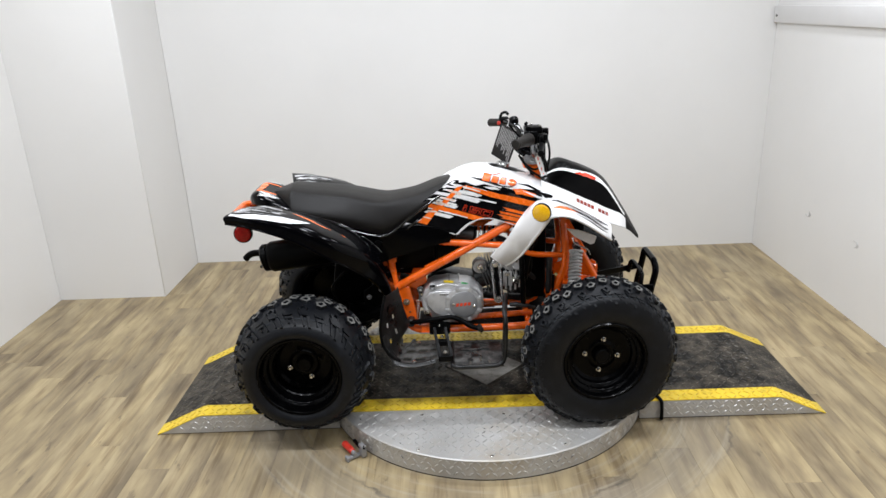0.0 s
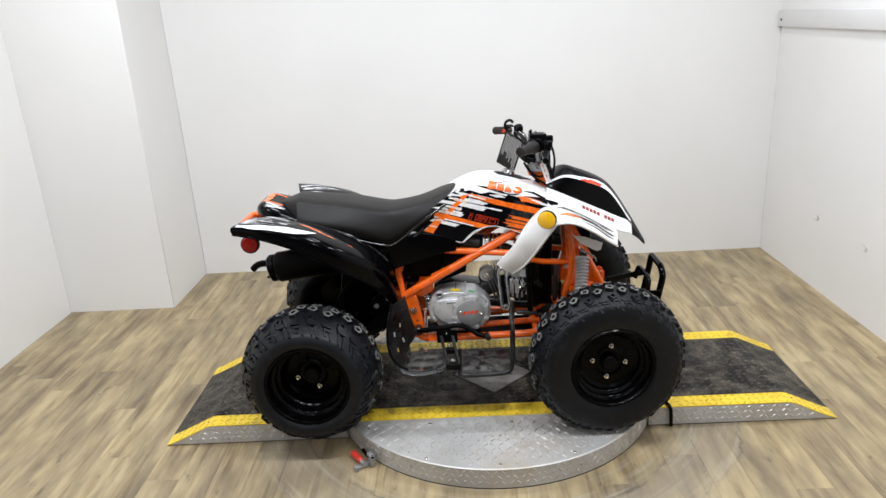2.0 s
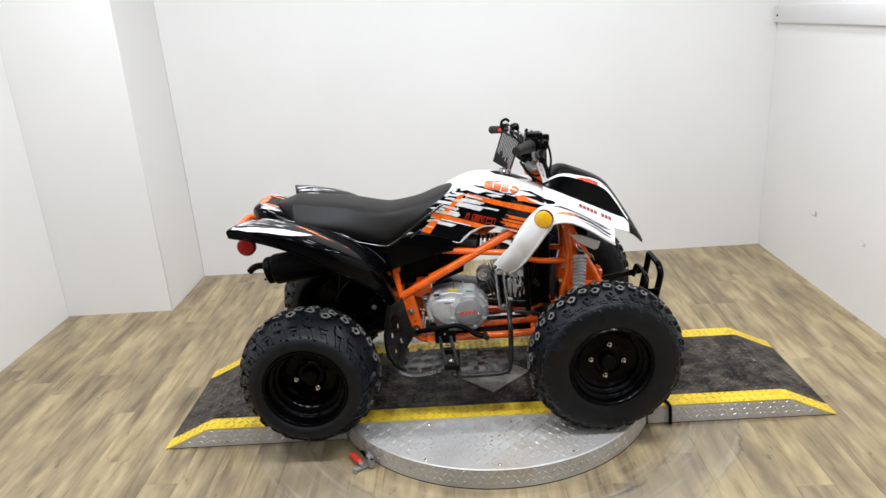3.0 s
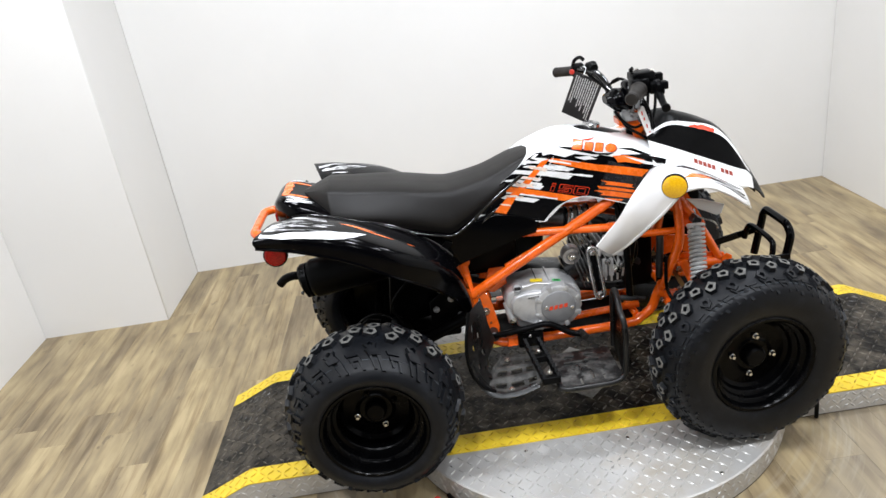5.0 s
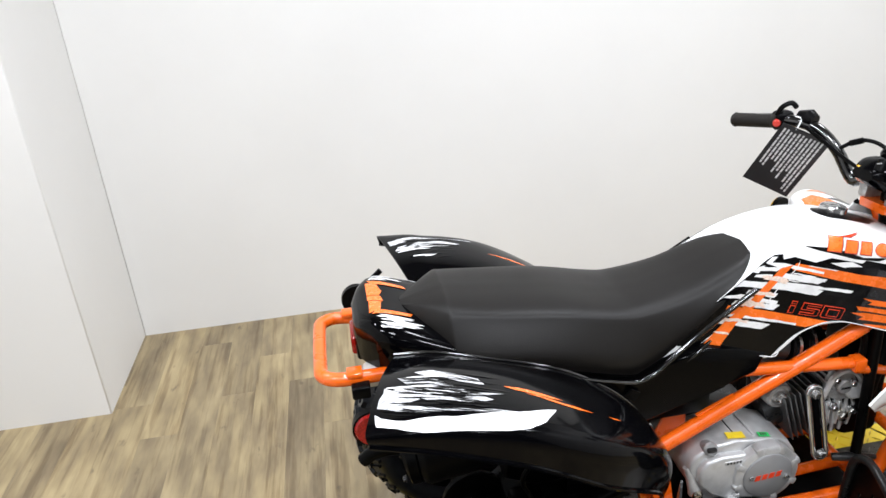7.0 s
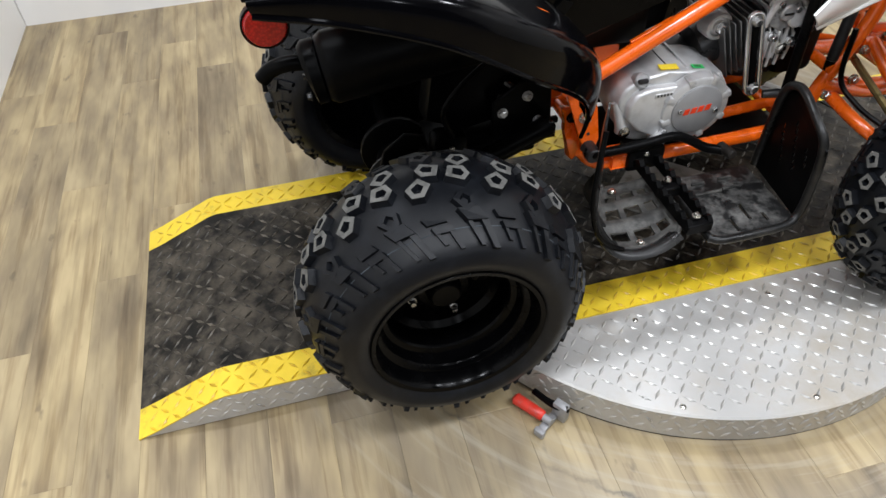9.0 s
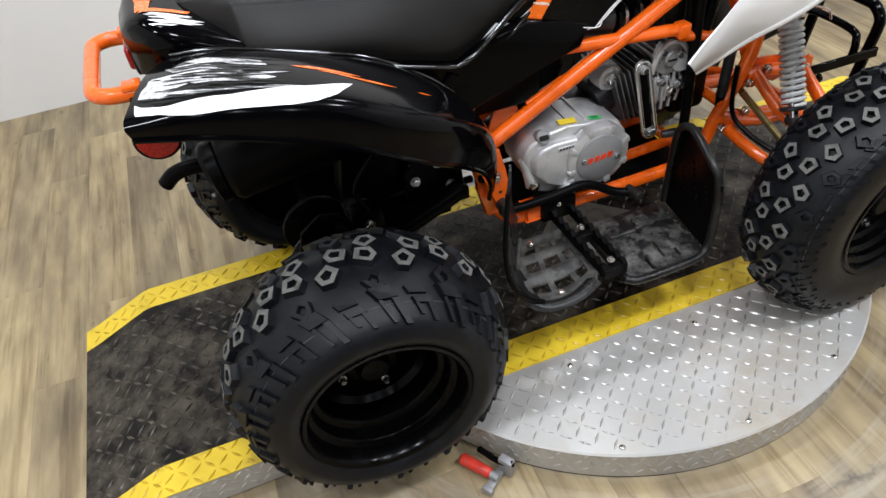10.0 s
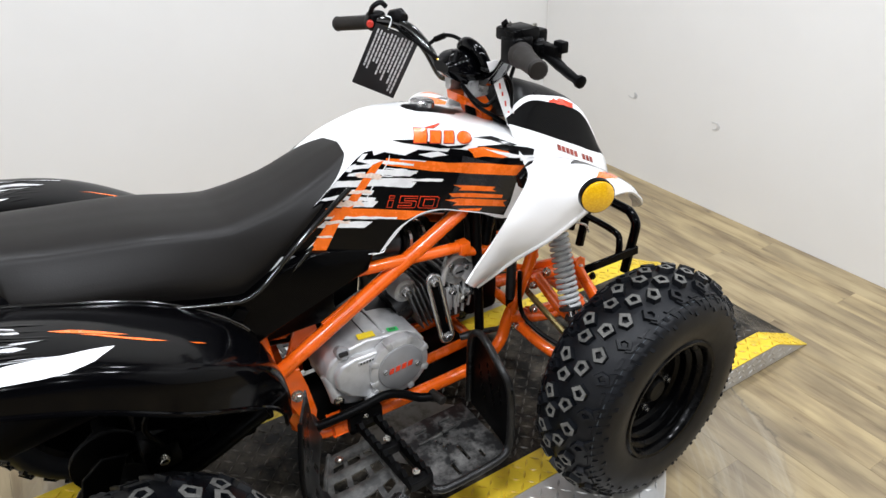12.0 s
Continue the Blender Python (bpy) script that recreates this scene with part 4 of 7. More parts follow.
WHITES = [[(-0.118, 0.888), (-0.08, 0.883), (-0.006, 0.859), (-0.007, 0.855), (-0.082, 0.876), (-0.091, 0.875)], [(-0.127, 0.883), (-0.087, 0.875), (-0.098, 0.87), (-0.139, 0.878)],
          [(-0.139, 0.87), (-0.105, 0.865), (-0.108, 0.86), (-0.143, 0.867)], [(-0.084, 0.866), (0.002, 0.843), (-0.018, 0.837), (-0.105, 0.86)],
          [(-0.174, 0.866), (-0.118, 0.853), (-0.082, 0.847), (-0.005, 0.823), (-0.018, 0.815), (-0.053, 0.825), (-0.165, 0.852), (-0.19, 0.852), (-0.195, 0.858)],
          [(-0.082, 0.848), (0.053, 0.816), (0.049, 0.812), (-0.071, 0.84)], [(-0.153, 0.844), (-0.093, 0.827), (-0.1, 0.82), (-0.159, 0.838)]]
WHITES += [[(-0.205, 0.839), (-0.167, 0.838), (-0.092, 0.812), (-0.096, 0.806), (-0.169, 0.829), (-0.202, 0.836)], [(-0.178, 0.827), (-0.088, 0.804), (-0.101, 0.796), (-0.187, 0.821)],
           [(-0.198, 0.805), (-0.054, 0.764), (-0.056, 0.76), (-0.199, 0.8)], [(-0.199, 0.796), (-0.105, 0.768), (-0.123, 0.761), (-0.216, 0.789)],
           [(-0.145, 0.876), (-0.133, 0.885), (-0.12, 0.884), (-0.134, 0.872)], [(-0.104, 0.897), (-0.094, 0.896), (-0.11, 0.884), (-0.118, 0.888)],
           [(0.005, 0.875), (0.048, 0.872), (0.067, 0.861), (0.032, 0.863)], [(0.144, 0.861), (0.2, 0.843), (0.252, 0.829), (0.246, 0.826), (0.192, 0.837)], [(-0.292, 0.774), (-0.258, 0.802), (-0.25, 0.804), (-0.278, 0.777)]]


def inset(poly, d):
    """The outline drawn in by d along its own corners."""
    n = len(poly)
    area = sum(poly[k][0] * poly[(k + 1) % n][1] - poly[(k + 1) % n][0] * poly[k][1] for k in range(n))
    sg = 1 if area > 0 else -1
    out = []
    for k in range(n):
        (x0, z0), (x1, z1), (x2, z2) = poly[k - 1], poly[k], poly[(k + 1) % n]
        a, b = Vector((x1 - x0, z1 - z0)).normalized(), Vector((x2 - x1, z2 - z1)).normalized()
        na, nb = Vector((-a.y, a.x)) * sg, Vector((-b.y, b.x)) * sg
        m = (na + nb) / max(0.4, 1 + na.dot(nb))
        out.append((x1 + m.x * d, z1 + m.y * d))
    return out


def figure(outline, at_u, s):
    """One figure of the capacity, from across 0.. in metres and up 0..1, on the slanted line of the tank."""
    pts = [(-0.074 + u + at_u + 0.010 * q, 0.788 - 0.26 * (u + at_u) + 0.0225 * q) for u, q in outline]
    return pts if s > 0 else [(-0.036 - x, z) for x, z in pts][::-1]


FIGURES = ((0.0, [(0, 0), (0.011, 0), (0.011, 0.64), (0, 0.64)], None), (0.0, [(0, 0.74), (0.011, 0.74), (0.011, 1), (0, 1)], None),
           (0.022, [(0, 0), (0.033, 0), (0.037, 0.08), (0.037, 0.54), (0.033, 0.62), (0.011, 0.62), (0.011, 0.76), (0.037, 0.76), (0.037, 1), (0, 1), (0, 0.40), (0.026, 0.40), (0.026, 0.24), (0, 0.24)], None),
           (0.063, [(0.004, 0), (0.038, 0), (0.042, 0.12), (0.042, 0.90), (0.038, 1), (0, 1), (0, 0.12)], [(0.011, 0.25), (0.031, 0.25), (0.031, 0.74), (0.011, 0.74)]))
for s in (1, -1):
    part("sticker", tank_decal(BLACK, 0.0012, s), DECALB, cover, "black graphic sticker")
    stickers([[(-0.042, 0.909), (0.002, 0.902), (0.039, 0.891), (0.07, 0.877), (0.117, 0.872), (0.099, 0.868), (0.054, 0.876), (0.016, 0.889), (-0.016, 0.899)], [(0.126, 0.883), (0.168, 0.879), (0.216, 0.857), (0.2, 0.858), (0.163, 0.873)]], tank_y, 0.0013, s, DECALB, cover)
    part("sticker", decal([[(0.098, 0.854), (0.206, 0.812), (0.217, 0.792), (0.201, 0.776), (0.19, 0.74), (0.177, 0.717), (0.1, 0.739), (0.067, 0.75), (0.06, 0.769), (0.083, 0.812)]], tank_y, 0.0018, s), DECALG, cover, "dark grey graphic sticker")
    stickers(ORANGES[:1] + ORANGES[2:], tank_y, 0.0024, s, DECALO, cover, "orange stripe sticker")
    stickers(REDS, tank_y, 0.0024, s, DECALO, cover, "torn orange streak")
    stickers([torn(o, k, 0.011, 0.0010) for k, o in enumerate(WHITES)], tank_y, 0.0030, s, DECALW, cover, "torn white streak")
    # the slanted orange bar lies over the white streaks, which show pale through it
    part("sticker", decal([ORANGES[1]], tank_y, 0.0038, s), DECALO, cover, "slanted orange bar sticker")
    for x, z, ln, hgt in ((-0.100, 0.852, 0.060, 0.0125), (-0.124, 0.829, 0.054, 0.0085), (-0.144, 0.811, 0.062, 0.0130), (-0.176, 0.785, 0.058, 0.0085), (-0.204, 0.764, 0.034, 0.0045)):
        stickers([ragged(x - ln * 0.42, x + ln * 0.42, z + 0.005, z + 0.005 + hgt, -0.27, int(1000 * ln), 5)], tank_y, 0.0046, s, DECALP, cover, "pale overprint")
    # thin torn lines
    rnd = random.Random(70)
    for k in range(22):
        x0 = rnd.uniform(-0.21, -0.03)
        ln = rnd.uniform(0.02, 0.07)
        z0 = 0.845 - 0.25 * (x0 + 0.1) + rnd.uniform(-0.035, 0.045)
        hgt = rnd.uniform(0.0012, 0.0034)
        if 0.73 < z0 - 0.27 * ln and z0 < 0.880 - 0.28 * abs(x0 + 0.06) and not (-0.09 < x0 + ln and x0 < 0.04 and z0 < 0.835):
            stickers([ragged(x0, x0 + ln, z0, z0 + hgt, -0.27, k, 4)], tank_y, 0.0028, s, DECALW, cover)
    stickers([[(-0.052, 0.886), (-0.06, 0.872), (-0.088, 0.846), (-0.118, 0.808), (-0.116, 0.808), (-0.084, 0.847), (-0.056, 0.873)], [(-0.245, 0.752), (-0.222, 0.762), (-0.196, 0.778), (-0.178, 0.802), (-0.181, 0.802), (-0.20, 0.780), (-0.224, 0.765)]], tank_y, 0.0031, s, DECALW, cover)
    # maker's mark as plain slanted shapes with a dark shadow
    def on_line(x, q):
        return (x + 0.010 * q, 0.8965 - 0.20 * x + 0.0245 * q)
    marks = [[on_line(*c) for c in o] for o in ([(0.000, 0.0), (0.027, 0.0), (0.027, 1.0), (0.000, 1.0)], [(0.033, 0.0), (0.056, 0.0), (0.056, 0.86), (0.033, 0.86)], [(0.062, 0.0), (0.084, 0.0), (0.084, 0.86), (0.062, 0.86)],
                                                [(0.090 + 0.0155 * (1 + math.cos(t * math.pi / 8)), 0.42 + 0.42 * math.sin(t * math.pi / 8)) for t in range(16)],
                                                [(0.022, 1.0), (0.040, 1.0), (0.062, 1.32)])]
    insets = [inset(m, 0.0012) for m in marks[:4]]
    stickers([[(x + 0.0016, z - 0.0014) for x, z in m] for m in marks], tank_y, 0.0016, s, DECALD, cover)
    stickers(marks, tank_y, 0.0024, s, DECALR, cover, "red edge of the maker's mark")
    stickers(insets, tank_y, 0.0032, s, DECALO, cover, "orange maker's mark")
    # the capacity figure, outlined in orange over black
    for at_u, outline, hole in FIGURES:
        o = figure(outline, at_u, s)
        part("lettering", decal([o], tank_y, 0.0032, s), DECALR, cover, "red outlined figure")
        part("lettering_fill", decal([inset(o, 0.0015)], tank_y, 0.0042, s), DECALB, cover, "dark fill of the figure")
        if hole:
            o = figure(hole, at_u, s)
            part("lettering", decal([inset(o, -0.0014)], tank_y, 0.0052, s), DECALR, cover, "red outlined figure")
            part("lettering_fill", decal([o], tank_y, 0.0060, s), DECALB, cover, "dark fill of the figure")
    # light pin stripe along the panel's lower edge
    edge = [(-0.24, 0.746), (-0.19, 0.730), (-0.10, 0.701), (-0.083, 0.718), (-0.056, 0.740), (-0.025, 0.753), (0.001, 0.759), (0.038, 0.757), (0.096, 0.739), (0.178, 0.712)]
    part("piping", tube([(x, s * (tank_y(x, z) - 0.0025), z) for x, z in [tuple(p)[:2] for p in catmull([(a, b, 0) for a, b in edge], 4)]], 0.0011, 6), DECALW, cover, "white pin stripe")
part("filler_recess", full_body([(0.02, [(0.02, 0.922), (0.03, 0.929), (0.0, 0.936)]), (0.06, [(0.034, 0.916), (0.04, 0.925), (0.0, 0.935)]), (0.12, [(0.05, 0.902), (0.05, 0.910), (0.0, 0.917)]), (0.17, [(0.05, 0.886), (0.05, 0.894), (0.0, 0.898)])], 4, 3), SATIN, quad)
bm = lathe([(0.0, 0.016), (0.020, 0.016), (0.025, 0.012), (0.026, 0.0)], 28)
fc = part("fuel_cap", bm, CHROME, quad, "silver fuel filler cap")
fc.matrix_basis = pose(0.085, 0.012, 0.922, 0, 8, 0) @ pose(0, 0, 0, 90, 0, 0)

# black side covers under the saddle
for s in (1, -1):
    o = [(-0.74, 0.835), (-0.66, 0.802), (-0.50, 0.754), (-0.37, 0.708), (-0.30, 0.742), (-0.24, 0.752), (-0.16, 0.726), (-0.105, 0.712), (-0.125, 0.668), (-0.20, 0.662), (-0.28, 0.645), (-0.36, 0.612), (-0.40, 0.62), (-0.44, 0.70), (-0.52, 0.74), (-0.64, 0.785), (-0.74, 0.815)]
    bm = prism(o, -0.134, -0.108, 0.006, 3)
    for v in bm.verts:
        v.co.y = (v.co.y + (0.016 if v.co.x > -0.2 else 0.0) - 0.012 * math.exp(-((v.co.x + 0.45) / 0.15) ** 2)) * s
    sc = part("side_cover", bm, SIDEB, quad, "glossy black side cover")
    ridge = [(-0.70, s * -0.152, 0.810), (-0.55, s * -0.156, 0.764), (-0.42, s * -0.150, 0.722), (-0.36, s * -0.142, 0.712), (-0.30, s * -0.134, 0.747)]
    part("ridge", tube(ridge, 0.004, 10, 4), EDGEB, sc)
    # glossy beads added to carry the thin highlight lines of the panel edges
    part("tape", tube([(-0.315, s * -0.131, 0.735), (-0.24, s * -0.128, 0.793), (-0.15, s * -0.122, 0.853)], 0.005, 10, 4), EDGEB, sc)
    part("tape", tube([(-0.292, s * -0.136, 0.724), (-0.268, s * -0.136, 0.742), (-0.236, s * -0.134, 0.768)], [0.002, 0.0035, 0.002], 10, 4), EDGEB, sc)
    part("badge", prism([(-0.405, 0.686), (-0.39, 0.70), (-0.372, 0.69), (-0.385, 0.674)], s * -0.150, s * -0.146), SATIN, sc)

# tail piece with lamp
TAIL = [(-0.868, [(0.036, 0.785), (0.042, 0.838), (0.036, 0.852), (0.0, 0.854)]), (-0.848, [(0.070, 0.785), (0.082, 0.852), (0.070, 0.872), (0.0, 0.874)]), (-0.81, [(0.104, 0.785), (0.116, 0.846), (0.090, 0.874), (0.0, 0.876)]), (-0.70, [(0.124, 0.780), (0.130, 0.806), (0.11, 0.828), (0.0, 0.836)])]
TAILS = section_surface(TAIL, 4, 4)
tail = part("tail_piece", full_body(TAIL, 4, 4), GLOSS, quad, "black tail piece with torn white and orange stickers")


def tail_top(x, y):
    """The height of the tail piece over x and y."""
    k = next((i for i in range(len(TAILS) - 2) if TAILS[i + 1][0].x >= x), len(TAILS) - 2)
    f = max(0.0, min(1.0, (x - TAILS[k][0].x) / (TAILS[k + 1][0].x - TAILS[k][0].x)))
    row = [p.lerp(q, f) for p, q in zip(TAILS[k], TAILS[k + 1])]
    for p, q in zip(row[::-1], row[-2::-1]):
        if -p.y <= abs(y) <= -q.y:
            return p.z + (q.z - p.z) * (abs(y) + p.y) / max(1e-6, p.y - q.y)
    return row[4].z


def tail_decal(poly, mat, lift=0.0, label=""):
    bm = decal([poly], lambda x, z: 0.0, 0.0, 1, 0.012)
    for v in bm.verts:
        x, y = v.co.x, v.co.z
        v.co = Vector((x, y, tail_top(x, y) + lift + 0.0014))
    return part("sticker", bm, mat, tail, label)


for o in ([(-0.834, -0.064), (-0.768, -0.060), (-0.762, -0.050), (-0.826, -0.050)], [(-0.834, 0.064), (-0.826, 0.050), (-0.762, 0.050), (-0.768, 0.060)], [(-0.838, -0.058), (-0.818, -0.050), (-0.814, -0.018), (-0.836, -0.014)], [(-0.838, -0.012), (-0.810, -0.016), (-0.814, 0.004), (-0.838, 0.006)], [(-0.838, 0.008), (-0.816, 0.006), (-0.810, 0.022), (-0.818, 0.050), (-0.838, 0.058)]):
    tail_decal(o, DECALO, 0.0, "orange border sticker")
rnd = random.Random(31)
for k in range(16):
    sg = -1 if k % 2 else 1
    y = 0.068 + 0.0042 * (k // 2)
    a = rnd.uniform(-0.835, -0.80)
    e = a + rnd.uniform(0.03, 0.075)
    tail_decal([(a, sg * y), (e, sg * (y + 0.002)), (e - 0.008, sg * (y + 0.0045)), (a + 0.006, sg * (y + 0.0035))], DECALW, 0.0005)
lamp = part("tail_lamp", box((-0.876, -0.035, 0.785), (-0.855, 0.035, 0.822), 0.006, 3), REDL, quad, "red tail lamp")
part("lamp_rim", box((-0.868, -0.045, 0.778), (-0.85, 0.045, 0.826), 0.006, 2), SATIN, quad)
part("plate_lamp", box((-0.862, -0.10, 0.752), (-0.80, -0.055, 0.785), 0.010, 3), CLEAR, quad, "clear number-plate lamp lens")
part("grab_bar", tube([(-0.79, 0.100, 0.780), (-0.86, 0.106, 0.784), (-0.906, 0.108, 0.787), (-0.930, 0.092, 0.788), (-0.934, 0.060, 0.788), (-0.934, -0.060, 0.788), (-0.930, -0.092, 0.788), (-0.906, -0.108, 0.787), (-0.86, -0.106, 0.784), (-0.79, -0.100, 0.780)], 0.0125, 12, 4), ORANGE, quad, "orange tubular grab bar")
for s in (-1, 1):
    part("grab_bar_lug", box((-0.890, s * 0.107 - 0.014, 0.791), (-0.862, s * 0.107 + 0.014, 0.801), 0.003), ORANGE, quad)
part("bracket", box((-0.884, -0.140, 0.762), (-0.852, -0.110, 0.784), 0.003), SATIN, quad)

# rear mudguards
FEN = [[(-0.808, 0.140, 0.838), (-0.838, 0.245, 0.866), (-0.862, 0.345, 0.873), (-0.868, 0.372, 0.867), (-0.864, 0.370, 0.849)],
       [(-0.740, 0.142, 0.832), (-0.754, 0.245, 0.870), (-0.764, 0.355, 0.877), (-0.766, 0.386, 0.867), (-0.762, 0.390, 0.832)],
       [(-0.640, 0.146, 0.804), (-0.640, 0.240, 0.840), (-0.640, 0.352, 0.848), (-0.640, 0.388, 0.834), (-0.640, 0.394, 0.786)],
       [(-0.530, 0.150, 0.768), (-0.530, 0.240, 0.790), (-0.525, 0.345, 0.788), (-0.525, 0.376, 0.772), (-0.530, 0.382, 0.716)],
       [(-0.440, 0.152, 0.714), (-0.440, 0.225, 0.733), (-0.435, 0.310, 0.727), (-0.436, 0.338, 0.708), (-0.450, 0.344, 0.655)],
       [(-0.378, 0.150, 0.650), (-0.380, 0.200, 0.664), (-0.378, 0.262, 0.660), (-0.380, 0.290, 0.642), (-0.400, 0.296, 0.595)],
       [(-0.348, 0.150, 0.570), (-0.350, 0.180, 0.574), (-0.350, 0.215, 0.570), (-0.352, 0.240, 0.558), (-0.370, 0.248, 0.530)],
       [(-0.335, 0.150, 0.490), (-0.336, 0.165, 0.490), (-0.338, 0.185, 0.486), (-0.342, 0.200, 0.478), (-0.356, 0.206, 0.464)]]
FS = smooth_rows(FEN, 5, 5)


def sheet_at(S, u, v):
    """A point of a moulded sheet, u along its rows and v across them, both 0..1."""
    a, b = u * (len(S) - 1), v * (len(S[0]) - 1)
    i, j = min(int(a), len(S) - 2), min(int(b), len(S[0]) - 2)
    return S[i][j].lerp(S[i + 1][j], a - i).lerp(S[i][j + 1].lerp(S[i + 1][j + 1], a - i), b - j)


fender_at = lambda u, v: sheet_at(FS, u, v)
TORN = [[(0.012, 0.470), (0.04, 0.520), (0.075, 0.560), (0.12, 0.545), (0.17, 0.550), (0.22, 0.520), (0.27, 0.500), (0.31, 0.468), (0.345, 0.440), (0.325, 0.500), (0.305, 0.580), (0.280, 0.660), (0.245, 0.708), (0.20, 0.728), (0.155, 0.740), (0.110, 0.752), (0.085, 0.718), (0.060, 0.650), (0.020, 0.590)],
        [(0.014, 0.433), (0.1, 0.497), (0.143, 0.5), (0.221, 0.508), (0.271, 0.517), (0.271, 0.5), (0.229, 0.492), (0.164, 0.483), (0.129, 0.47), (0.093, 0.45), (0.014, 0.383)],
        [(0.021, 0.317), (0.1, 0.383), (0.107, 0.417), (0.071, 0.433), (0.014, 0.38), (0.021, 0.35)],
        [(0.029, 0.317), (0.121, 0.425), (0.193, 0.45), (0.236, 0.433), (0.221, 0.417), (0.179, 0.417), (0.136, 0.405), (0.064, 0.333)],
        [(0.05, 0.267), (0.086, 0.283), (0.143, 0.317), (0.193, 0.383), (0.179, 0.4), (0.136, 0.383), (0.079, 0.35), (0.083, 0.33)],
        [(0.093, 0.25), (0.136, 0.25), (0.179, 0.283), (0.221, 0.317), (0.229, 0.35), (0.221, 0.35), (0.186, 0.333), (0.15, 0.295), (0.107, 0.272)],
        [(0.186, 0.405), (0.221, 0.396), (0.257, 0.398), (0.229, 0.407), (0.2, 0.412)]]
FLAME = [[(0.262, 0.352), (0.290, 0.350), (0.330, 0.357), (0.372, 0.368), (0.352, 0.374), (0.310, 0.372), (0.282, 0.366)], [(0.300, 0.376), (0.345, 0.380), (0.392, 0.384), (0.432, 0.394), (0.400, 0.398), (0.350, 0.392)], [(0.470, 0.398), (0.492, 0.402), (0.505, 0.408), (0.484, 0.408)]]


def sheet_decal(poly, at, s, lift=0.0007):
    """A thin sticker cut in the u, v of a moulded sheet and laid on it."""
    bm = decal([[(u, v) for u, v in poly]], lambda x, z: 0.0, 0.0, 1, 0.03)
    for q in bm.verts:
        u, v = q.co.x, q.co.z
        p, pu, pv = at(u, v), at(min(1, u + 0.01), v), at(u, v + 0.01)
        n = (pu - p).cross(pv - p).normalized()
        if n.z < 0:
            n = -n
        p = p + n * lift
        q.co = Vector((p.x, -s * p.y, p.z))
    return bm


NEAR_FS = FS
FAR_FS = [[Vector((p.x + 0.075, p.y - 0.01, p.z - 0.020 - 0.024 * min(1.0, max(0.0, (p.x + 0.88) / 0.12)))) for p in r] for r in FS]
for s in (1, -1):
    FS = NEAR_FS if s > 0 else FAR_FS
    fr = part("rear_mudguard", add_grid(bmesh.new(), [[(p.x, -s * p.y, p.z) for p in r] for r in FS], 0.004 * -s), GLOSS, quad, "glossy black rear mudguard with torn white stickers", 60)
    part("edge_roll", tube([(p.x, -s * p.y, p.z) for p in [r[-1] for r in FS]], 0.004, 8), GLOSS, fr)
    part("inner_flange", tube([(p.x, -s * (p.y - 0.004), p.z) for p in [r[0] for r in FS[:26]]], 0.0035, 10), EDGEB, fr)
    for k, o in enumerate(TORN if s > 0 else TORN[3:4] + TORN[1:2]):
        part("sticker", sheet_decal(torn(o, k), fender_at, s), DECALW if s > 0 and k == 0 else DECALS, fr, "torn white streak")
    rnd = random.Random(12)
    for k in range(20):
        u, v, ln, w = rnd.uniform(0.02, 0.16), rnd.uniform(0.27, 0.43), rnd.uniform(0.03, 0.10), rnd.uniform(0.003, 0.008)
        part("sticker", sheet_decal([(u, v), (u + ln * 0.6, v + 0.012), (u + ln, v + 0.028), (u + ln * 0.5, v + 0.012 + w), (u, v + w)], fender_at, s), DECALW, fr)
    for k in range(110 if s > 0 else 30):
        u, ln, w = rnd.uniform(0.012, 0.19), rnd.uniform(0.03, 0.10), rnd.uniform(0.003, 0.008)
        v = rnd.uniform(0.27, 0.50)
        part("streak", sheet_decal([(u, v), (u + ln * 0.4, v + 0.012), (u + ln, v + 0.030), (u + ln * 0.6, v + 0.018 + w), (u + ln * 0.25, v + 0.006 + w)], fender_at, s, 0.0013), DECALB, fr)
    for k, o in enumerate(FLAME if s > 0 else FLAME[1:2]):
        part("sticker", sheet_decal(torn(o, k + 20), fender_at, s), DECALO, fr, "orange streak")
    rf = part("reflector", lathe([(0.0, 0.008), (0.027, 0.007), (0.030, 0.003), (0.030, -0.006), (0.0, -0.006)], 32), REDL, quad, "round red reflector")
    rf.matrix_basis = pose(-0.856, -s * 0.225, 0.766, 0, 0, 0 if s < 0 else 180)
    part("reflector_stay", tube([(-0.856, -s * 0.215, 0.766), (-0.84, -s * 0.20, 0.80), (-0.80, -s * 0.20, 0.835)], 0.006, 8, 3), SATIN, quad)
    part("reflector_ring", lathe([(0.029, 0.004), (0.033, 0.003), (0.033, -0.010), (0.0, -0.010)], 32), SATIN, quad).matrix_basis = pose(-0.856, -s * 0.224, 0.766, 0, 0, 0 if s < 0 else 180)

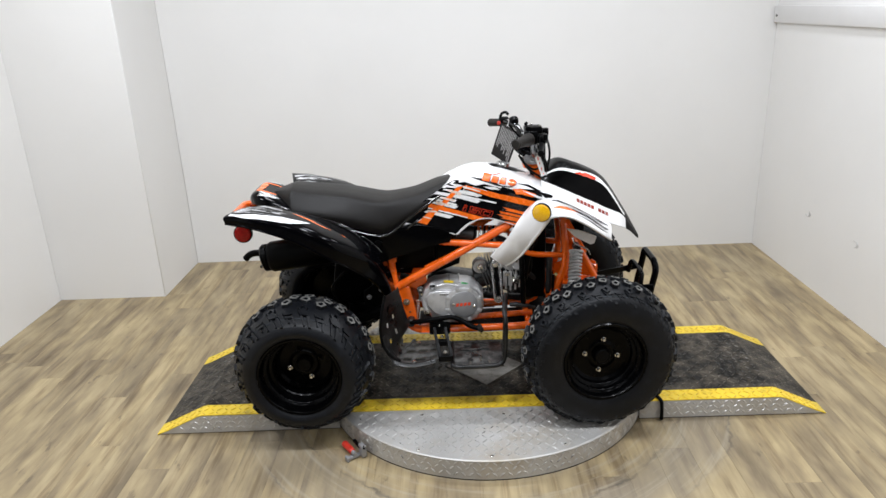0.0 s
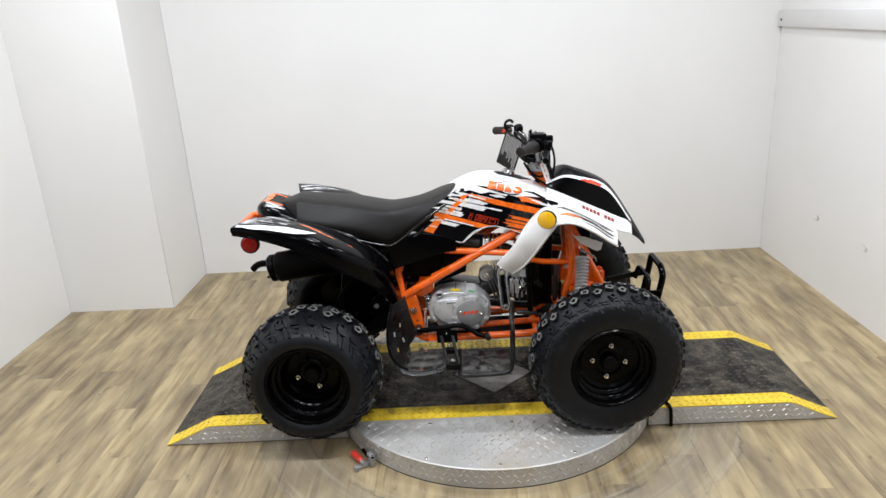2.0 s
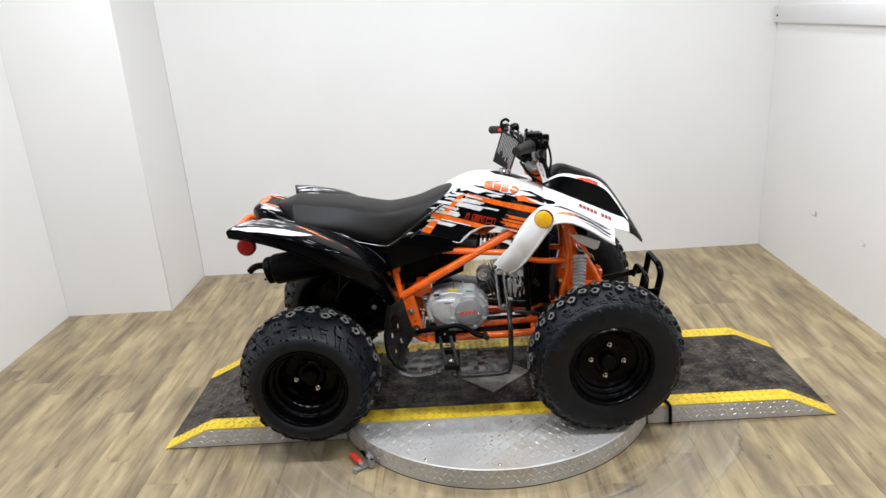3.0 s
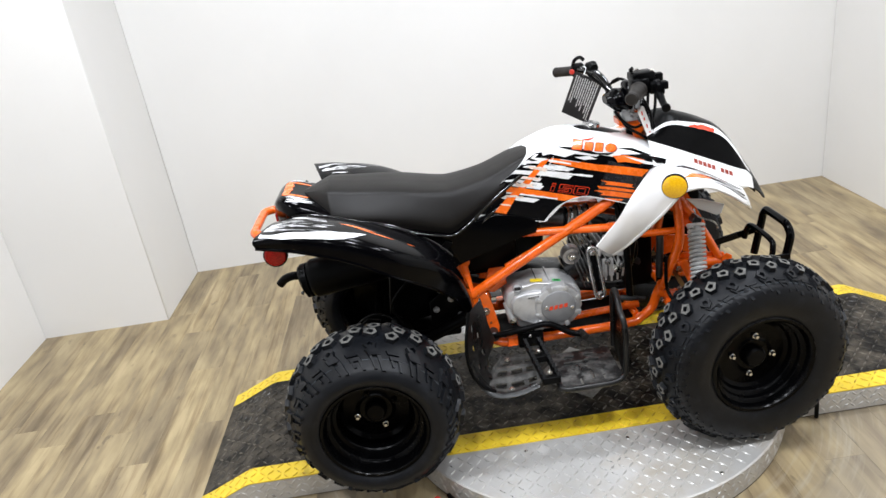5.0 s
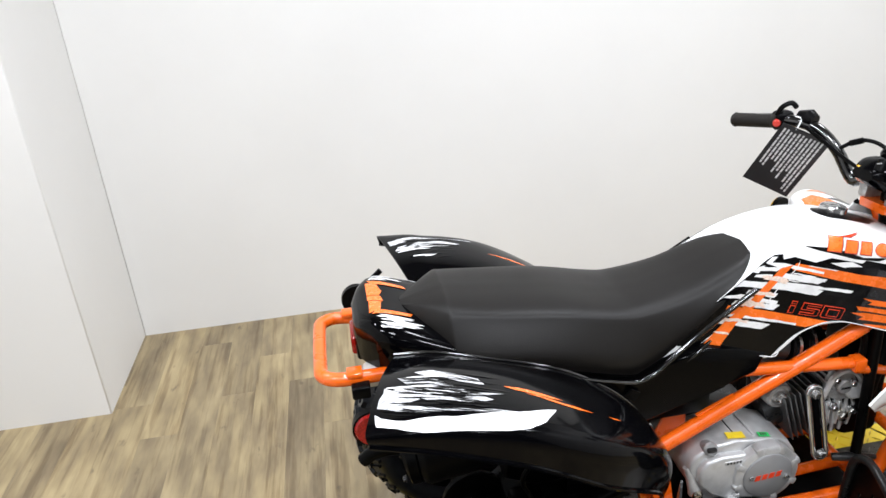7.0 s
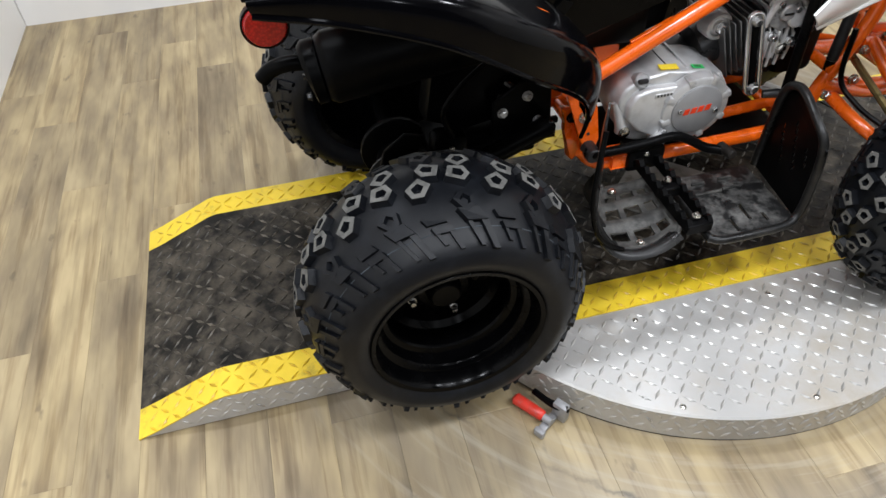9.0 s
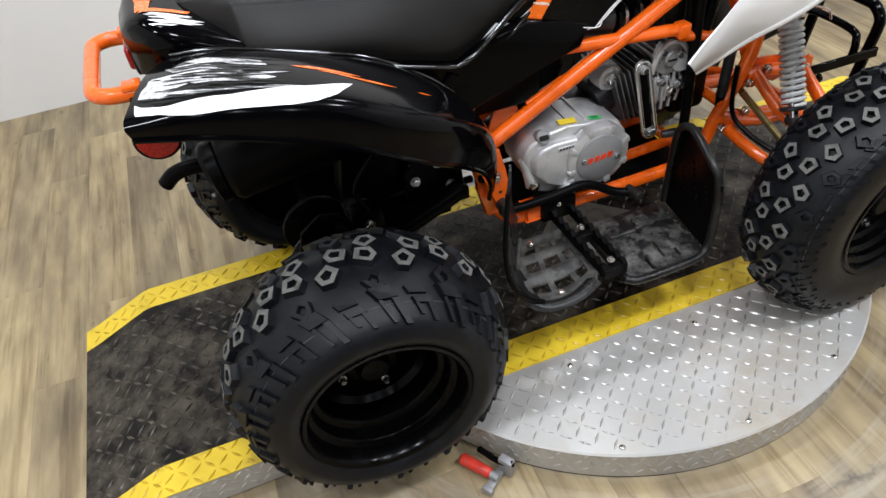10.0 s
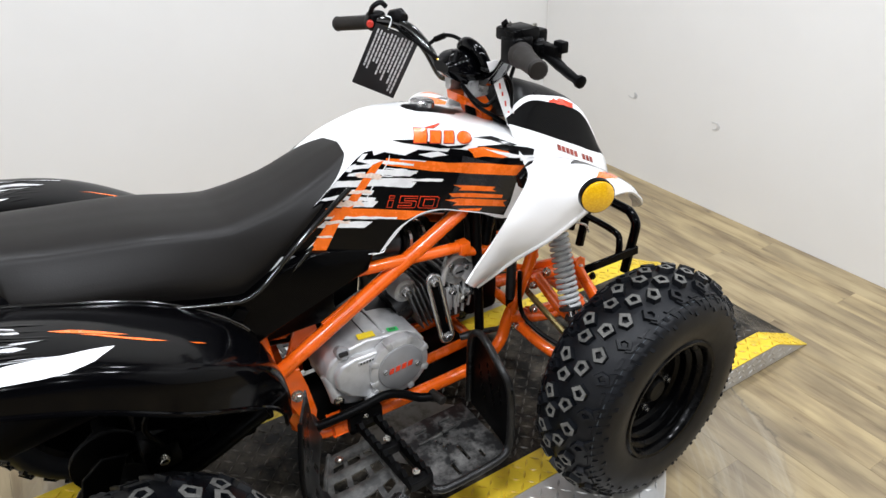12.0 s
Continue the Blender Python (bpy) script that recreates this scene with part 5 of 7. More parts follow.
# front mudguards
WING = [[(0.020, 0.242, 0.652), (0.040, 0.232, 0.632), (0.061, 0.212, 0.611), (0.077, 0.194, 0.598)],
        [(0.048, 0.241, 0.684), (0.070, 0.237, 0.667), (0.092, 0.224, 0.643), (0.108, 0.208, 0.622)],
        [(0.078, 0.242, 0.718), (0.098, 0.245, 0.704), (0.121, 0.244, 0.684), (0.139, 0.240, 0.665)],
        [(0.119, 0.250, 0.788), (0.131, 0.278, 0.776), (0.150, 0.302, 0.755), (0.166, 0.310, 0.735)],
        [(0.162, 0.240, 0.836), (0.162, 0.292, 0.846), (0.177, 0.346, 0.824), (0.193, 0.356, 0.795)],
        [(0.208, 0.168, 0.834), (0.194, 0.262, 0.860), (0.200, 0.364, 0.850), (0.208, 0.384, 0.832)],
        [(0.250, 0.152, 0.828), (0.248, 0.250, 0.858), (0.258, 0.368, 0.854), (0.266, 0.386, 0.836)],
        [(0.325, 0.134, 0.792), (0.328, 0.240, 0.818), (0.335, 0.335, 0.812), (0.338, 0.352, 0.794)],
        [(0.400, 0.124, 0.757), (0.402, 0.215, 0.770), (0.398, 0.296, 0.760), (0.400, 0.312, 0.744)],
        [(0.462, 0.114, 0.728), (0.458, 0.180, 0.732), (0.446, 0.246, 0.718), (0.442, 0.258, 0.706)]]
WS = smooth_rows(WING, 5, 5)
NEAR_WS = WS
FAR_WS = [[Vector((p.x + 0.055, p.y - 0.01, p.z - 0.030)) for p in r] for r in WS]
for s in (1, -1):
    WS = NEAR_WS if s > 0 else FAR_WS
    wg = part("front_mudguard", add_grid(bmesh.new(), [[(p.x, -s * p.y, p.z) for p in r] for r in WS], 0.004 * -s), WHITE, quad, "white plastic front mudguard", 60)
    part("edge_roll", tube([(p.x, -s * p.y, p.z) for p in [r[-1] for r in WS]], 0.0045, 8), WHITE, wg)
    wing_at = lambda u, v: sheet_at(WS, u, v)
    for o, mt, lb in (([(0.60, 0.62), (0.66, 0.55), (0.76, 0.56), (0.68, 0.66)], DECALO, "orange flash"), ([(0.62, 0.42), (0.72, 0.34), (0.86, 0.33), (0.97, 0.41), (0.90, 0.47), (0.78, 0.44), (0.69, 0.46)], DECALG, "grey brushed streak"),
                      ([(0.66, 0.56), (0.80, 0.50), (0.97, 0.54), (0.93, 0.61), (0.82, 0.59), (0.74, 0.61)], DECALG, "grey brushed streak"), ([(0.71, 0.70), (0.84, 0.65), (0.96, 0.68), (0.88, 0.75), (0.79, 0.74)], DECALG, "grey brushed streak"),
                      ([(0.22, 0.30), (0.255, 0.26), (0.262, 0.31), (0.23, 0.36)], DECALO, "orange dash")) + ((([(0.47, 0.30), (0.56, 0.24), (0.66, 0.30), (0.60, 0.52), (0.52, 0.50)], DECALO, "orange flash"),) if s < 0 else ()):
        part("sticker", sheet_decal(o, wing_at, s), mt, wg, lb)
    part("mudguard_clip", prism([(0.172, 0.800), (0.166, 0.822), (0.196, 0.846), (0.212, 0.846), (0.200, 0.826), (0.186, 0.800)], -s * 0.214, -s * 0.196, 0.003, 2), SATIN, wg, "black clip of the mudguard")
    part("clip_screw", add_bolt(bmesh.new(), (0.186, -s * 0.212, 0.824), (0, -s, 0.3), 0.006, 0.006), CHROME, wg)
    part("mudguard_stay", prism([(0.300, 0.724), (0.345, 0.716), (0.410, 0.690), (0.402, 0.664), (0.388, 0.660), (0.332, 0.690)], -s * 0.172, -s * 0.165, 0.002, 1), TRIM, wg, "pale grey stay plate")
    part("stay_wire", tube([(0.322, -s * 0.17, 0.690), (0.33, -s * 0.18, 0.668), (0.372, -s * 0.19, 0.650), (0.384, -s * 0.19, 0.628)], 0.0025, 6, 3), ZINC, wg)
    am = part("reflector", lathe([(0.0, 0.006), (0.026, 0.0055), (0.029, 0.003), (0.029, -0.004), (0.0, -0.004)], 36), AMBER, quad, "round amber reflector")
    am.matrix_basis = pose(*((0.177, -0.408, 0.858) if s > 0 else (0.240, 0.392, 0.772)), 0, 0, 20 if s < 0 else 160)
    part("reflector_ring", lathe([(0.0275, 0.004), (0.031, 0.0025), (0.031, -0.009), (0.0, -0.009)], 36), SATIN, quad).matrix_basis = pose(*((0.178, -0.406, 0.858) if s > 0 else (0.241, 0.390, 0.772)), 0, 0, 20 if s < 0 else 160)

# nose cowl in white and black bands
HOOD = [(0.215, [(0.156, 0.830), (0.112, 0.893), (0.101, 0.903), (0.092, 0.906), (0.05, 0.895), (0.0, 0.890)]),
        (0.283, [(0.141, 0.800), (0.112, 0.862), (0.085, 0.920), (0.072, 0.926), (0.04, 0.941), (0.0, 0.946)]),
        (0.35, [(0.131, 0.770), (0.107, 0.829), (0.080, 0.903), (0.064, 0.914), (0.035, 0.926), (0.0, 0.930)]),
        (0.415, [(0.123, 0.742), (0.100, 0.797), (0.074, 0.877), (0.056, 0.893), (0.03, 0.899), (0.0, 0.901)]),
        (0.455, [(0.117, 0.728), (0.094, 0.776), (0.072, 0.848), (0.060, 0.860), (0.03, 0.871), (0.0, 0.875)]),
        (0.49, [(0.110, 0.712), (0.088, 0.759), (0.070, 0.800), (0.062, 0.812), (0.03, 0.826), (0.0, 0.831)]),
        (0.52, [(0.098, 0.700), (0.080, 0.742), (0.066, 0.753), (0.058, 0.762), (0.03, 0.778), (0.0, 0.784)]),
        (0.56, [(0.068, 0.672), (0.060, 0.690), (0.052, 0.698), (0.046, 0.704), (0.024, 0.714), (0.0, 0.718)]),
        (0.60, [(0.030, 0.630), (0.028, 0.636), (0.024, 0.640), (0.020, 0.642), (0.010, 0.645), (0.0, 0.646)])]
HS = section_surface(HOOD, 5, 4)
hood = part("nose_cowl", add_grid(bmesh.new(), [r[12:] + [Vector((p.x, -p.y, p.z)) for p in r[-2:11:-1]] for r in HS], 0.004), SATIN, quad, "black nose cowl with white sides")
for s in (1, -1):
    for nm, a, b, mt, rows in (("side_band", 0, 4, WHITE, HS[:33]), ("side_facet", 4, 8, SIDEB, HS[:33]), ("shoulder_band", 8, 12, WHITE, HS[:33]), ("nose_edge", 0, 12, SATIN, HS[32:])):
        part(nm, add_grid(bmesh.new(), [[(p.x, s * p.y, p.z) for p in r[a:b + 1]] for r in rows], 0.004 * s), mt, hood)
    hood_y = lambda x, z: side_y(HS, x, z)
    # model name as plain bars
    bars = []
    for k in range(9):
        if k == 5:
            continue
        x = 0.344 + 0.0136 * k
        z = 0.809 - 0.53 * (x - 0.344)
        bars.append([(x, z), (x + 0.0108, z - 0.0056), (x + 0.0108, z + 0.0064), (x, z + 0.0120)])
    for o in bars:
        part("lettering_bar", decal([o], hood_y, 0.002, s), DECALD, hood, "small dark red letter")
    part("sticker", decal([[(0.345, 0.914), (0.360, 0.910), (0.375, 0.907), (0.392, 0.899), (0.408, 0.891), (0.422, 0.884), (0.417, 0.876), (0.402, 0.882), (0.386, 0.890), (0.372, 0.894), (0.358, 0.901), (0.343, 0.905)]], hood_y, 0.0035, s), DECALR, hood, "small red mark")
part("headlamp", full_body([(0.515, [(0.06, 0.70), (0.075, 0.73), (0.05, 0.76), (0, 0.762)]), (0.545, [(0.05, 0.69), (0.06, 0.71), (0.04, 0.73), (0, 0.732)])], 3, 3), CLEAR, quad)

# handlebar
BAR = [(0.104, -0.321, 1.068), (0.135, -0.257, 1.064), (0.163, -0.199, 1.058), (0.180, -0.152, 1.040), (0.189, -0.105, 0.998), (0.196, -0.055, 0.972), (0.196, 0.0, 0.968), (0.196, 0.055, 0.970), (0.193, 0.1, 0.948), (0.175, 0.14, 1.005), (0.151, 0.185, 1.043), (0.106, 0.240, 1.053), (0.066, 0.338, 1.034)]
hb = part("handlebar", tube(BAR, 0.0125, 14, 5), EDGEB, quad, "black tubular handlebar")
for a, b in (((0.102, -0.328, 1.068), (0.158, -0.211, 1.060)), ((0.062, 0.345, 1.033), (0.103, 0.236, 1.050))):
    A, B = Vector(a), Vector(b)
    g = bmesh.new()
    n = 24
    swell = 0.0045 if a[1] < 0 else 0.0
    rad = [0.0138, 0.0168] + [0.0150 + swell * (i / n) ** 1.5 + 0.0009 * (i % 2) for i in range(n)] + [0.0195 + swell * 0.8] * 2
    pts = [A.lerp(B, t) for t in [0, 0.04] + [0.06 + 0.86 * i / n for i in range(n)] + [0.94, 1.0]]
    part("grip", add_tube(g, pts, rad, 14), GRIPM, hb, "black ribbed rubber grip")
bm = box((0.143, -0.210, 1.040), (0.190, -0.168, 1.090), 0.008, 3)
add_box(bm, (0.146, -0.206, 1.078), (0.206, -0.150, 1.102), 0.006, 2)
add_box(bm, (0.186, -0.222, 1.046), (0.220, -0.178, 1.076), 0.006, 2)
add_box(bm, (0.200, -0.200, 1.070), (0.228, -0.176, 1.094), 0.004, 2)
add_tube(bm, [(0.158, -0.166, 1.096), (0.151, -0.170, 1.108), (0.156, -0.174, 1.112)], 0.005, 8)
part("throttle_box", bm, SATIN, hb, "black thumb throttle and brake master housing")
bm = box((0.090, 0.222, 1.036), (0.130, 0.256, 1.072), 0.010, 3)
add_tube(bm, [(0.138, 0.222, 1.062), (0.146, 0.200, 1.060), (0.150, 0.186, 1.056)], [0.012, 0.020, 0.014], 14)
add_tube(bm, [(0.094, 0.236, 1.066), (0.098, 0.226, 1.084), (0.114, 0.220, 1.092), (0.126, 0.218, 1.082)], 0.0055, 8, 4)
part("switch_box", bm, SATIN, hb, "black handlebar switch box")
part("stop_button", rod((0.092, 0.232, 1.050), (0.086, 0.222, 1.049), 0.008, 12, 0.002), REDPL, hb, "red stop button")
part("brake_lever", tube([(0.206, -0.200, 1.062), (0.200, -0.240, 1.056), (0.192, -0.285, 1.046), (0.186, -0.318, 1.040), (0.184, -0.334, 1.038), (0.183, -0.342, 1.037)], [0.010, 0.0095, 0.0085, 0.0078, 0.011, 0.008], 12, 4), SATIN, hb, "black brake lever")
part("lever_joint", rod((0.207, -0.200, 1.046), (0.207, -0.200, 1.080), 0.010, 12, 0.002), DARKALU, hb)
for x, y, z in ((0.172, -0.158, 1.103), (0.198, -0.198, 1.103)):
    part("box_screw", add_bolt(bmesh.new(), (x, y, z), (0, 0, 1), 0.004, 0.004), ZINC, hb)
pod = part("bar_pod", full_body([(0.126, [(0.016, 0.988), (0.026, 0.998), (0.018, 1.008), (0, 1.010)]), (0.150, [(0.036, 0.970), (0.046, 0.990), (0.034, 1.018), (0, 1.024)]), (0.182, [(0.042, 0.960), (0.048, 0.984), (0.036, 1.016), (0, 1.026)]), (0.214, [(0.036, 0.955), (0.044, 0.974), (0.030, 1.000), (0, 1.008)]), (0.238, [(0.022, 0.952), (0.028, 0.966), (0.018, 0.985), (0, 0.990)])], 4, 4), GLOSS, hb, "glossy black instrument pod")
part("pod_arch", tube([(0.206, -0.050, 0.966), (0.196, -0.056, 1.000), (0.190, -0.046, 1.022), (0.188, -0.020, 1.034), (0.190, 0.010, 1.034), (0.198, 0.034, 1.018)], [0.010, 0.012, 0.013, 0.013, 0.012, 0.008], 12, 4), GLOSS, pod, "raised black arch of the pod")
part("pod_rim", tube([(0.130, -0.024, 0.998), (0.152, -0.045, 0.991), (0.182, -0.048, 0.985), (0.210, -0.037, 0.972)], 0.0035, 8, 4), GLOSS, pod)
part("key_switch", lathe([(0.0, 0.014), (0.009, 0.013), (0.012, 0.010), (0.012, -0.012), (0.0, -0.012)], 20), SATIN, pod).matrix_basis = pose(0.148, -0.020, 1.018, 60, 0, -70)
part("key_slot", box((-0.001, -0.0055, 0.0), (0.001, 0.0055, 0.0016), 0.0), CHROME, pod).matrix_basis = pose(0.1378, -0.0235, 1.0245, -30, -35, 20)
part("indicator_lens", lathe([(0.0, 0.004), (0.007, 0.003), (0.008, 0)], 16), AMBER, pod).matrix_basis = pose(0.133, 0.016, 1.006, 60, 0, -90)
for y, z in ((-0.030, 1.010), (-0.040, 0.996), (0.026, 1.012)):
    part("pod_screw", add_bolt(bmesh.new(), (0.166, y, z + 0.006), (0, -0.4 if y < 0 else 0.4, 1), 0.0035, 0.003), ZINC, pod)
bm = box((0.192, -0.262, 1.052), (0.210, -0.228, 1.078), 0.004, 2)
add_box(bm, (0.200, -0.270, 1.066), (0.216, -0.246, 1.086), 0.003, 2)
add_tube(bm, [(0.200, -0.196, 1.060), (0.202, -0.232, 1.066)], 0.007, 8)
part("lever_perch", bm, SATIN, hb, "black lever perch and adjuster")
for s in (-1, 1):
    part("bar_clamp", box((0.162, s * 0.035 - 0.012, 0.936), (0.212, s * 0.035 + 0.012, 0.976), 0.006, 2), MIDALU, hb, "grey cast bar clamp")
    for x in (0.170, 0.204):
        part("clamp_bolt", add_bolt(bmesh.new(), (x, s * 0.035, 0.976), (0, 0, 1), 0.005, 0.005), ZINC, hb)
part("steering_stem", rod((0.222, 0, 0.70), (0.196, 0, 0.95), 0.016, 14), SATIN, quad)
part("stem_bracket", prism([(0.158, 0.940), (0.212, 0.934), (0.232, 0.905), (0.232, 0.872), (0.206, 0.868), (0.196, 0.912), (0.160, 0.922)], -0.036, 0.036, 0.006, 2), ORANGE, quad, "orange stem bracket")
for k, pts in enumerate(([(0.165, -0.18, 1.085), (0.205, -0.145, 1.092), (0.228, -0.08, 1.03), (0.235, -0.04, 0.93)], [(0.18, -0.17, 1.07), (0.225, -0.13, 1.055), (0.25, -0.07, 0.98), (0.24, -0.05, 0.90)], [(0.176, 0.130, 1.010), (0.189, 0.115, 1.024), (0.199, 0.090, 1.034), (0.210, 0.060, 1.030), (0.220, 0.036, 1.008), (0.236, 0.02, 0.93)], [(0.18, -0.06, 1.0), (0.22, -0.10, 0.98), (0.235, -0.09, 0.90)], [(0.125, 0.175, 1.047), (0.172, 0.118, 0.996), (0.206, 0.06, 0.955), (0.24, 0.02, 0.88)], [(0.140, -0.050, 0.975), (0.160, -0.062, 0.945), (0.196, -0.056, 0.920), (0.236, -0.045, 0.930), (0.25, -0.03, 0.90)], [(0.15, -0.04, 0.965), (0.172, -0.058, 0.926), (0.21, -0.062, 0.898), (0.246, -0.06, 0.872)], [(0.20, -0.10, 1.02), (0.226, -0.085, 0.975), (0.246, -0.072, 0.91), (0.25, -0.06, 0.84)])):
    part("cable", tube(pts, 0.0042, 8, 6), SATIN, hb)
part("cable_sleeve", rod((0.187, 0.118, 1.022), (0.197, 0.096, 1.0325), 0.0065, 10), SATIN, hb)

# ---- orange frame ----
for s in (-1, 1):
    for nm, pts, r, sm in (("frame_tube", [(-0.335, s * 0.095, 0.487), (0.10, s * 0.105, 0.728)], 0.0155, 0),
                           ("frame_tube", [(-0.30, s * 0.10, 0.345), (-0.27, s * 0.115, 0.322), (-0.20, s * 0.12, 0.317), (0.12, s * 0.12, 0.318), (0.182, s * 0.108, 0.328), (0.218, s * 0.098, 0.348), (0.240, s * 0.092, 0.395), (0.273, s * 0.090, 0.458), (0.312, s * 0.088, 0.572), (0.300, s * 0.075, 0.74)], 0.0145, 4),
                           ("frame_tube", [(-0.352, s * 0.085, 0.63), (-0.338, s * 0.092, 0.49)], 0.013, 0),
                           ("frame_tube", [(0.10, s * 0.105, 0.728), (0.22, s * 0.07, 0.80)], 0.0145, 0),
                           ("frame_tube", [(0.235, s * 0.10, 0.40), (0.36, s * 0.095, 0.355), (0.47, s * 0.09, 0.345)], 0.0125, 3),
                           ("frame_tube", [(0.30, s * 0.075, 0.72), (0.40, s * 0.085, 0.55), (0.47, s * 0.09, 0.40)], 0.013, 3),
                           ("frame_tube", [(0.31, s * 0.08, 0.59), (0.20, s * 0.09, 0.60), (0.11, s * 0.10, 0.625)], 0.011, 0),
                           ("frame_tube", [(-0.16, s * 0.06, 0.33), (0.19, s * 0.055, 0.345)], 0.012, 0),
                           ("subframe_tube", [(-0.35, s * 0.085, 0.62), (-0.55, s * 0.08, 0.70), (-0.80, s * 0.095, 0.775)], 0.0125, 3),
                           ("subframe_tube", [(-0.335, s * 0.09, 0.50), (-0.46, s * 0.085, 0.60), (-0.62, s * 0.085, 0.72)], 0.011, 0)):
        part(nm, tube(pts, r, 12, sm), ORANGE, quad, "orange painted steel tube")
    # upper cross strut with its tab
    bm = tube([(-0.165, s * 0.10, 0.668), (0.112, s * 0.104, 0.642)], 0.0125, 12)
    add_box(bm, (0.090, s * 0.105 - 0.013, 0.628), (0.116, s * 0.105 + 0.013, 0.656), 0.003)
    part("frame_strut", bm, ORANGE, quad)
    # pivot plate with bolts
    o = [(-0.350, 0.500), (-0.334, 0.507), (-0.286, 0.488), (-0.275, 0.440), (-0.262, 0.368), (-0.266, 0.350), (-0.292, 0.348), (-0.302, 0.366), (-0.326, 0.440)]
    pp = part("pivot_plate", prism(o, s * 0.090, s * 0.102, 0.002, 1), ORANGE, quad, "orange swingarm pivot plate")
    part("bolt", add_bolt(bmesh.new(), (-0.300, s * 0.102, 0.428), (0, s, 0), 0.010, 0.014), ZINC, pp)
    part("hole", rod((-0.288, s * 0.1035, 0.385), (-0.288, s * 0.098, 0.385), 0.0035, 12), GAP, pp)
    part("engine_hanger", prism([(-0.300, 0.470), (-0.266, 0.556), (-0.250, 0.560), (-0.222, 0.540), (-0.220, 0.486), (-0.262, 0.462)], s * 0.044, s * 0.052, 0.002, 1), ORANGE, quad, "orange rear engine hanger plate")
    # front tower gusset
    part("gusset", prism([(0.295, 0.735), (0.325, 0.73), (0.395, 0.60), (0.37, 0.575), (0.33, 0.60), (0.305, 0.62)], s * 0.072, s * 0.080, 0.002, 1), ORANGE, quad)
    # rail tab
    part("rail_tab", box((-0.245, s * 0.105, 0.315), (-0.20, s * 0.140, 0.345), 0.003), ORANGE, quad)
    part("engine_tab", prism([(-0.215, 0.545), (-0.15, 0.575), (-0.135, 0.602), (-0.15, 0.605), (-0.225, 0.57)], s * 0.088, s * 0.096, 0.001, 1), ORANGE, quad)
for x, z in ((-0.27, 0.325), (0.17, 0.33), (0.30, 0.73), (0.47, 0.36), (-0.34, 0.60), (-0.34, 0.49), (0.25, 0.43)):
    part("cross_tube", rod((x, -0.10, z), (x, 0.10, z), 0.012), ORANGE, quad)

# ---- front suspension ----


def coil(a, b, R, r, turns, segs=7):
    a, b = Vector(a), Vector(b)
    d = (b - a)
    t = d.normalized()
    u = t.orthogonal().normalized()
    w = t.cross(u)
    n = int(turns * 14)
    return tube([a + d * (i / n) + R * (math.cos(2 * math.pi * turns * i / n) * u + math.sin(2 * math.pi * turns * i / n) * w) for i in range(n + 1)], r, segs)


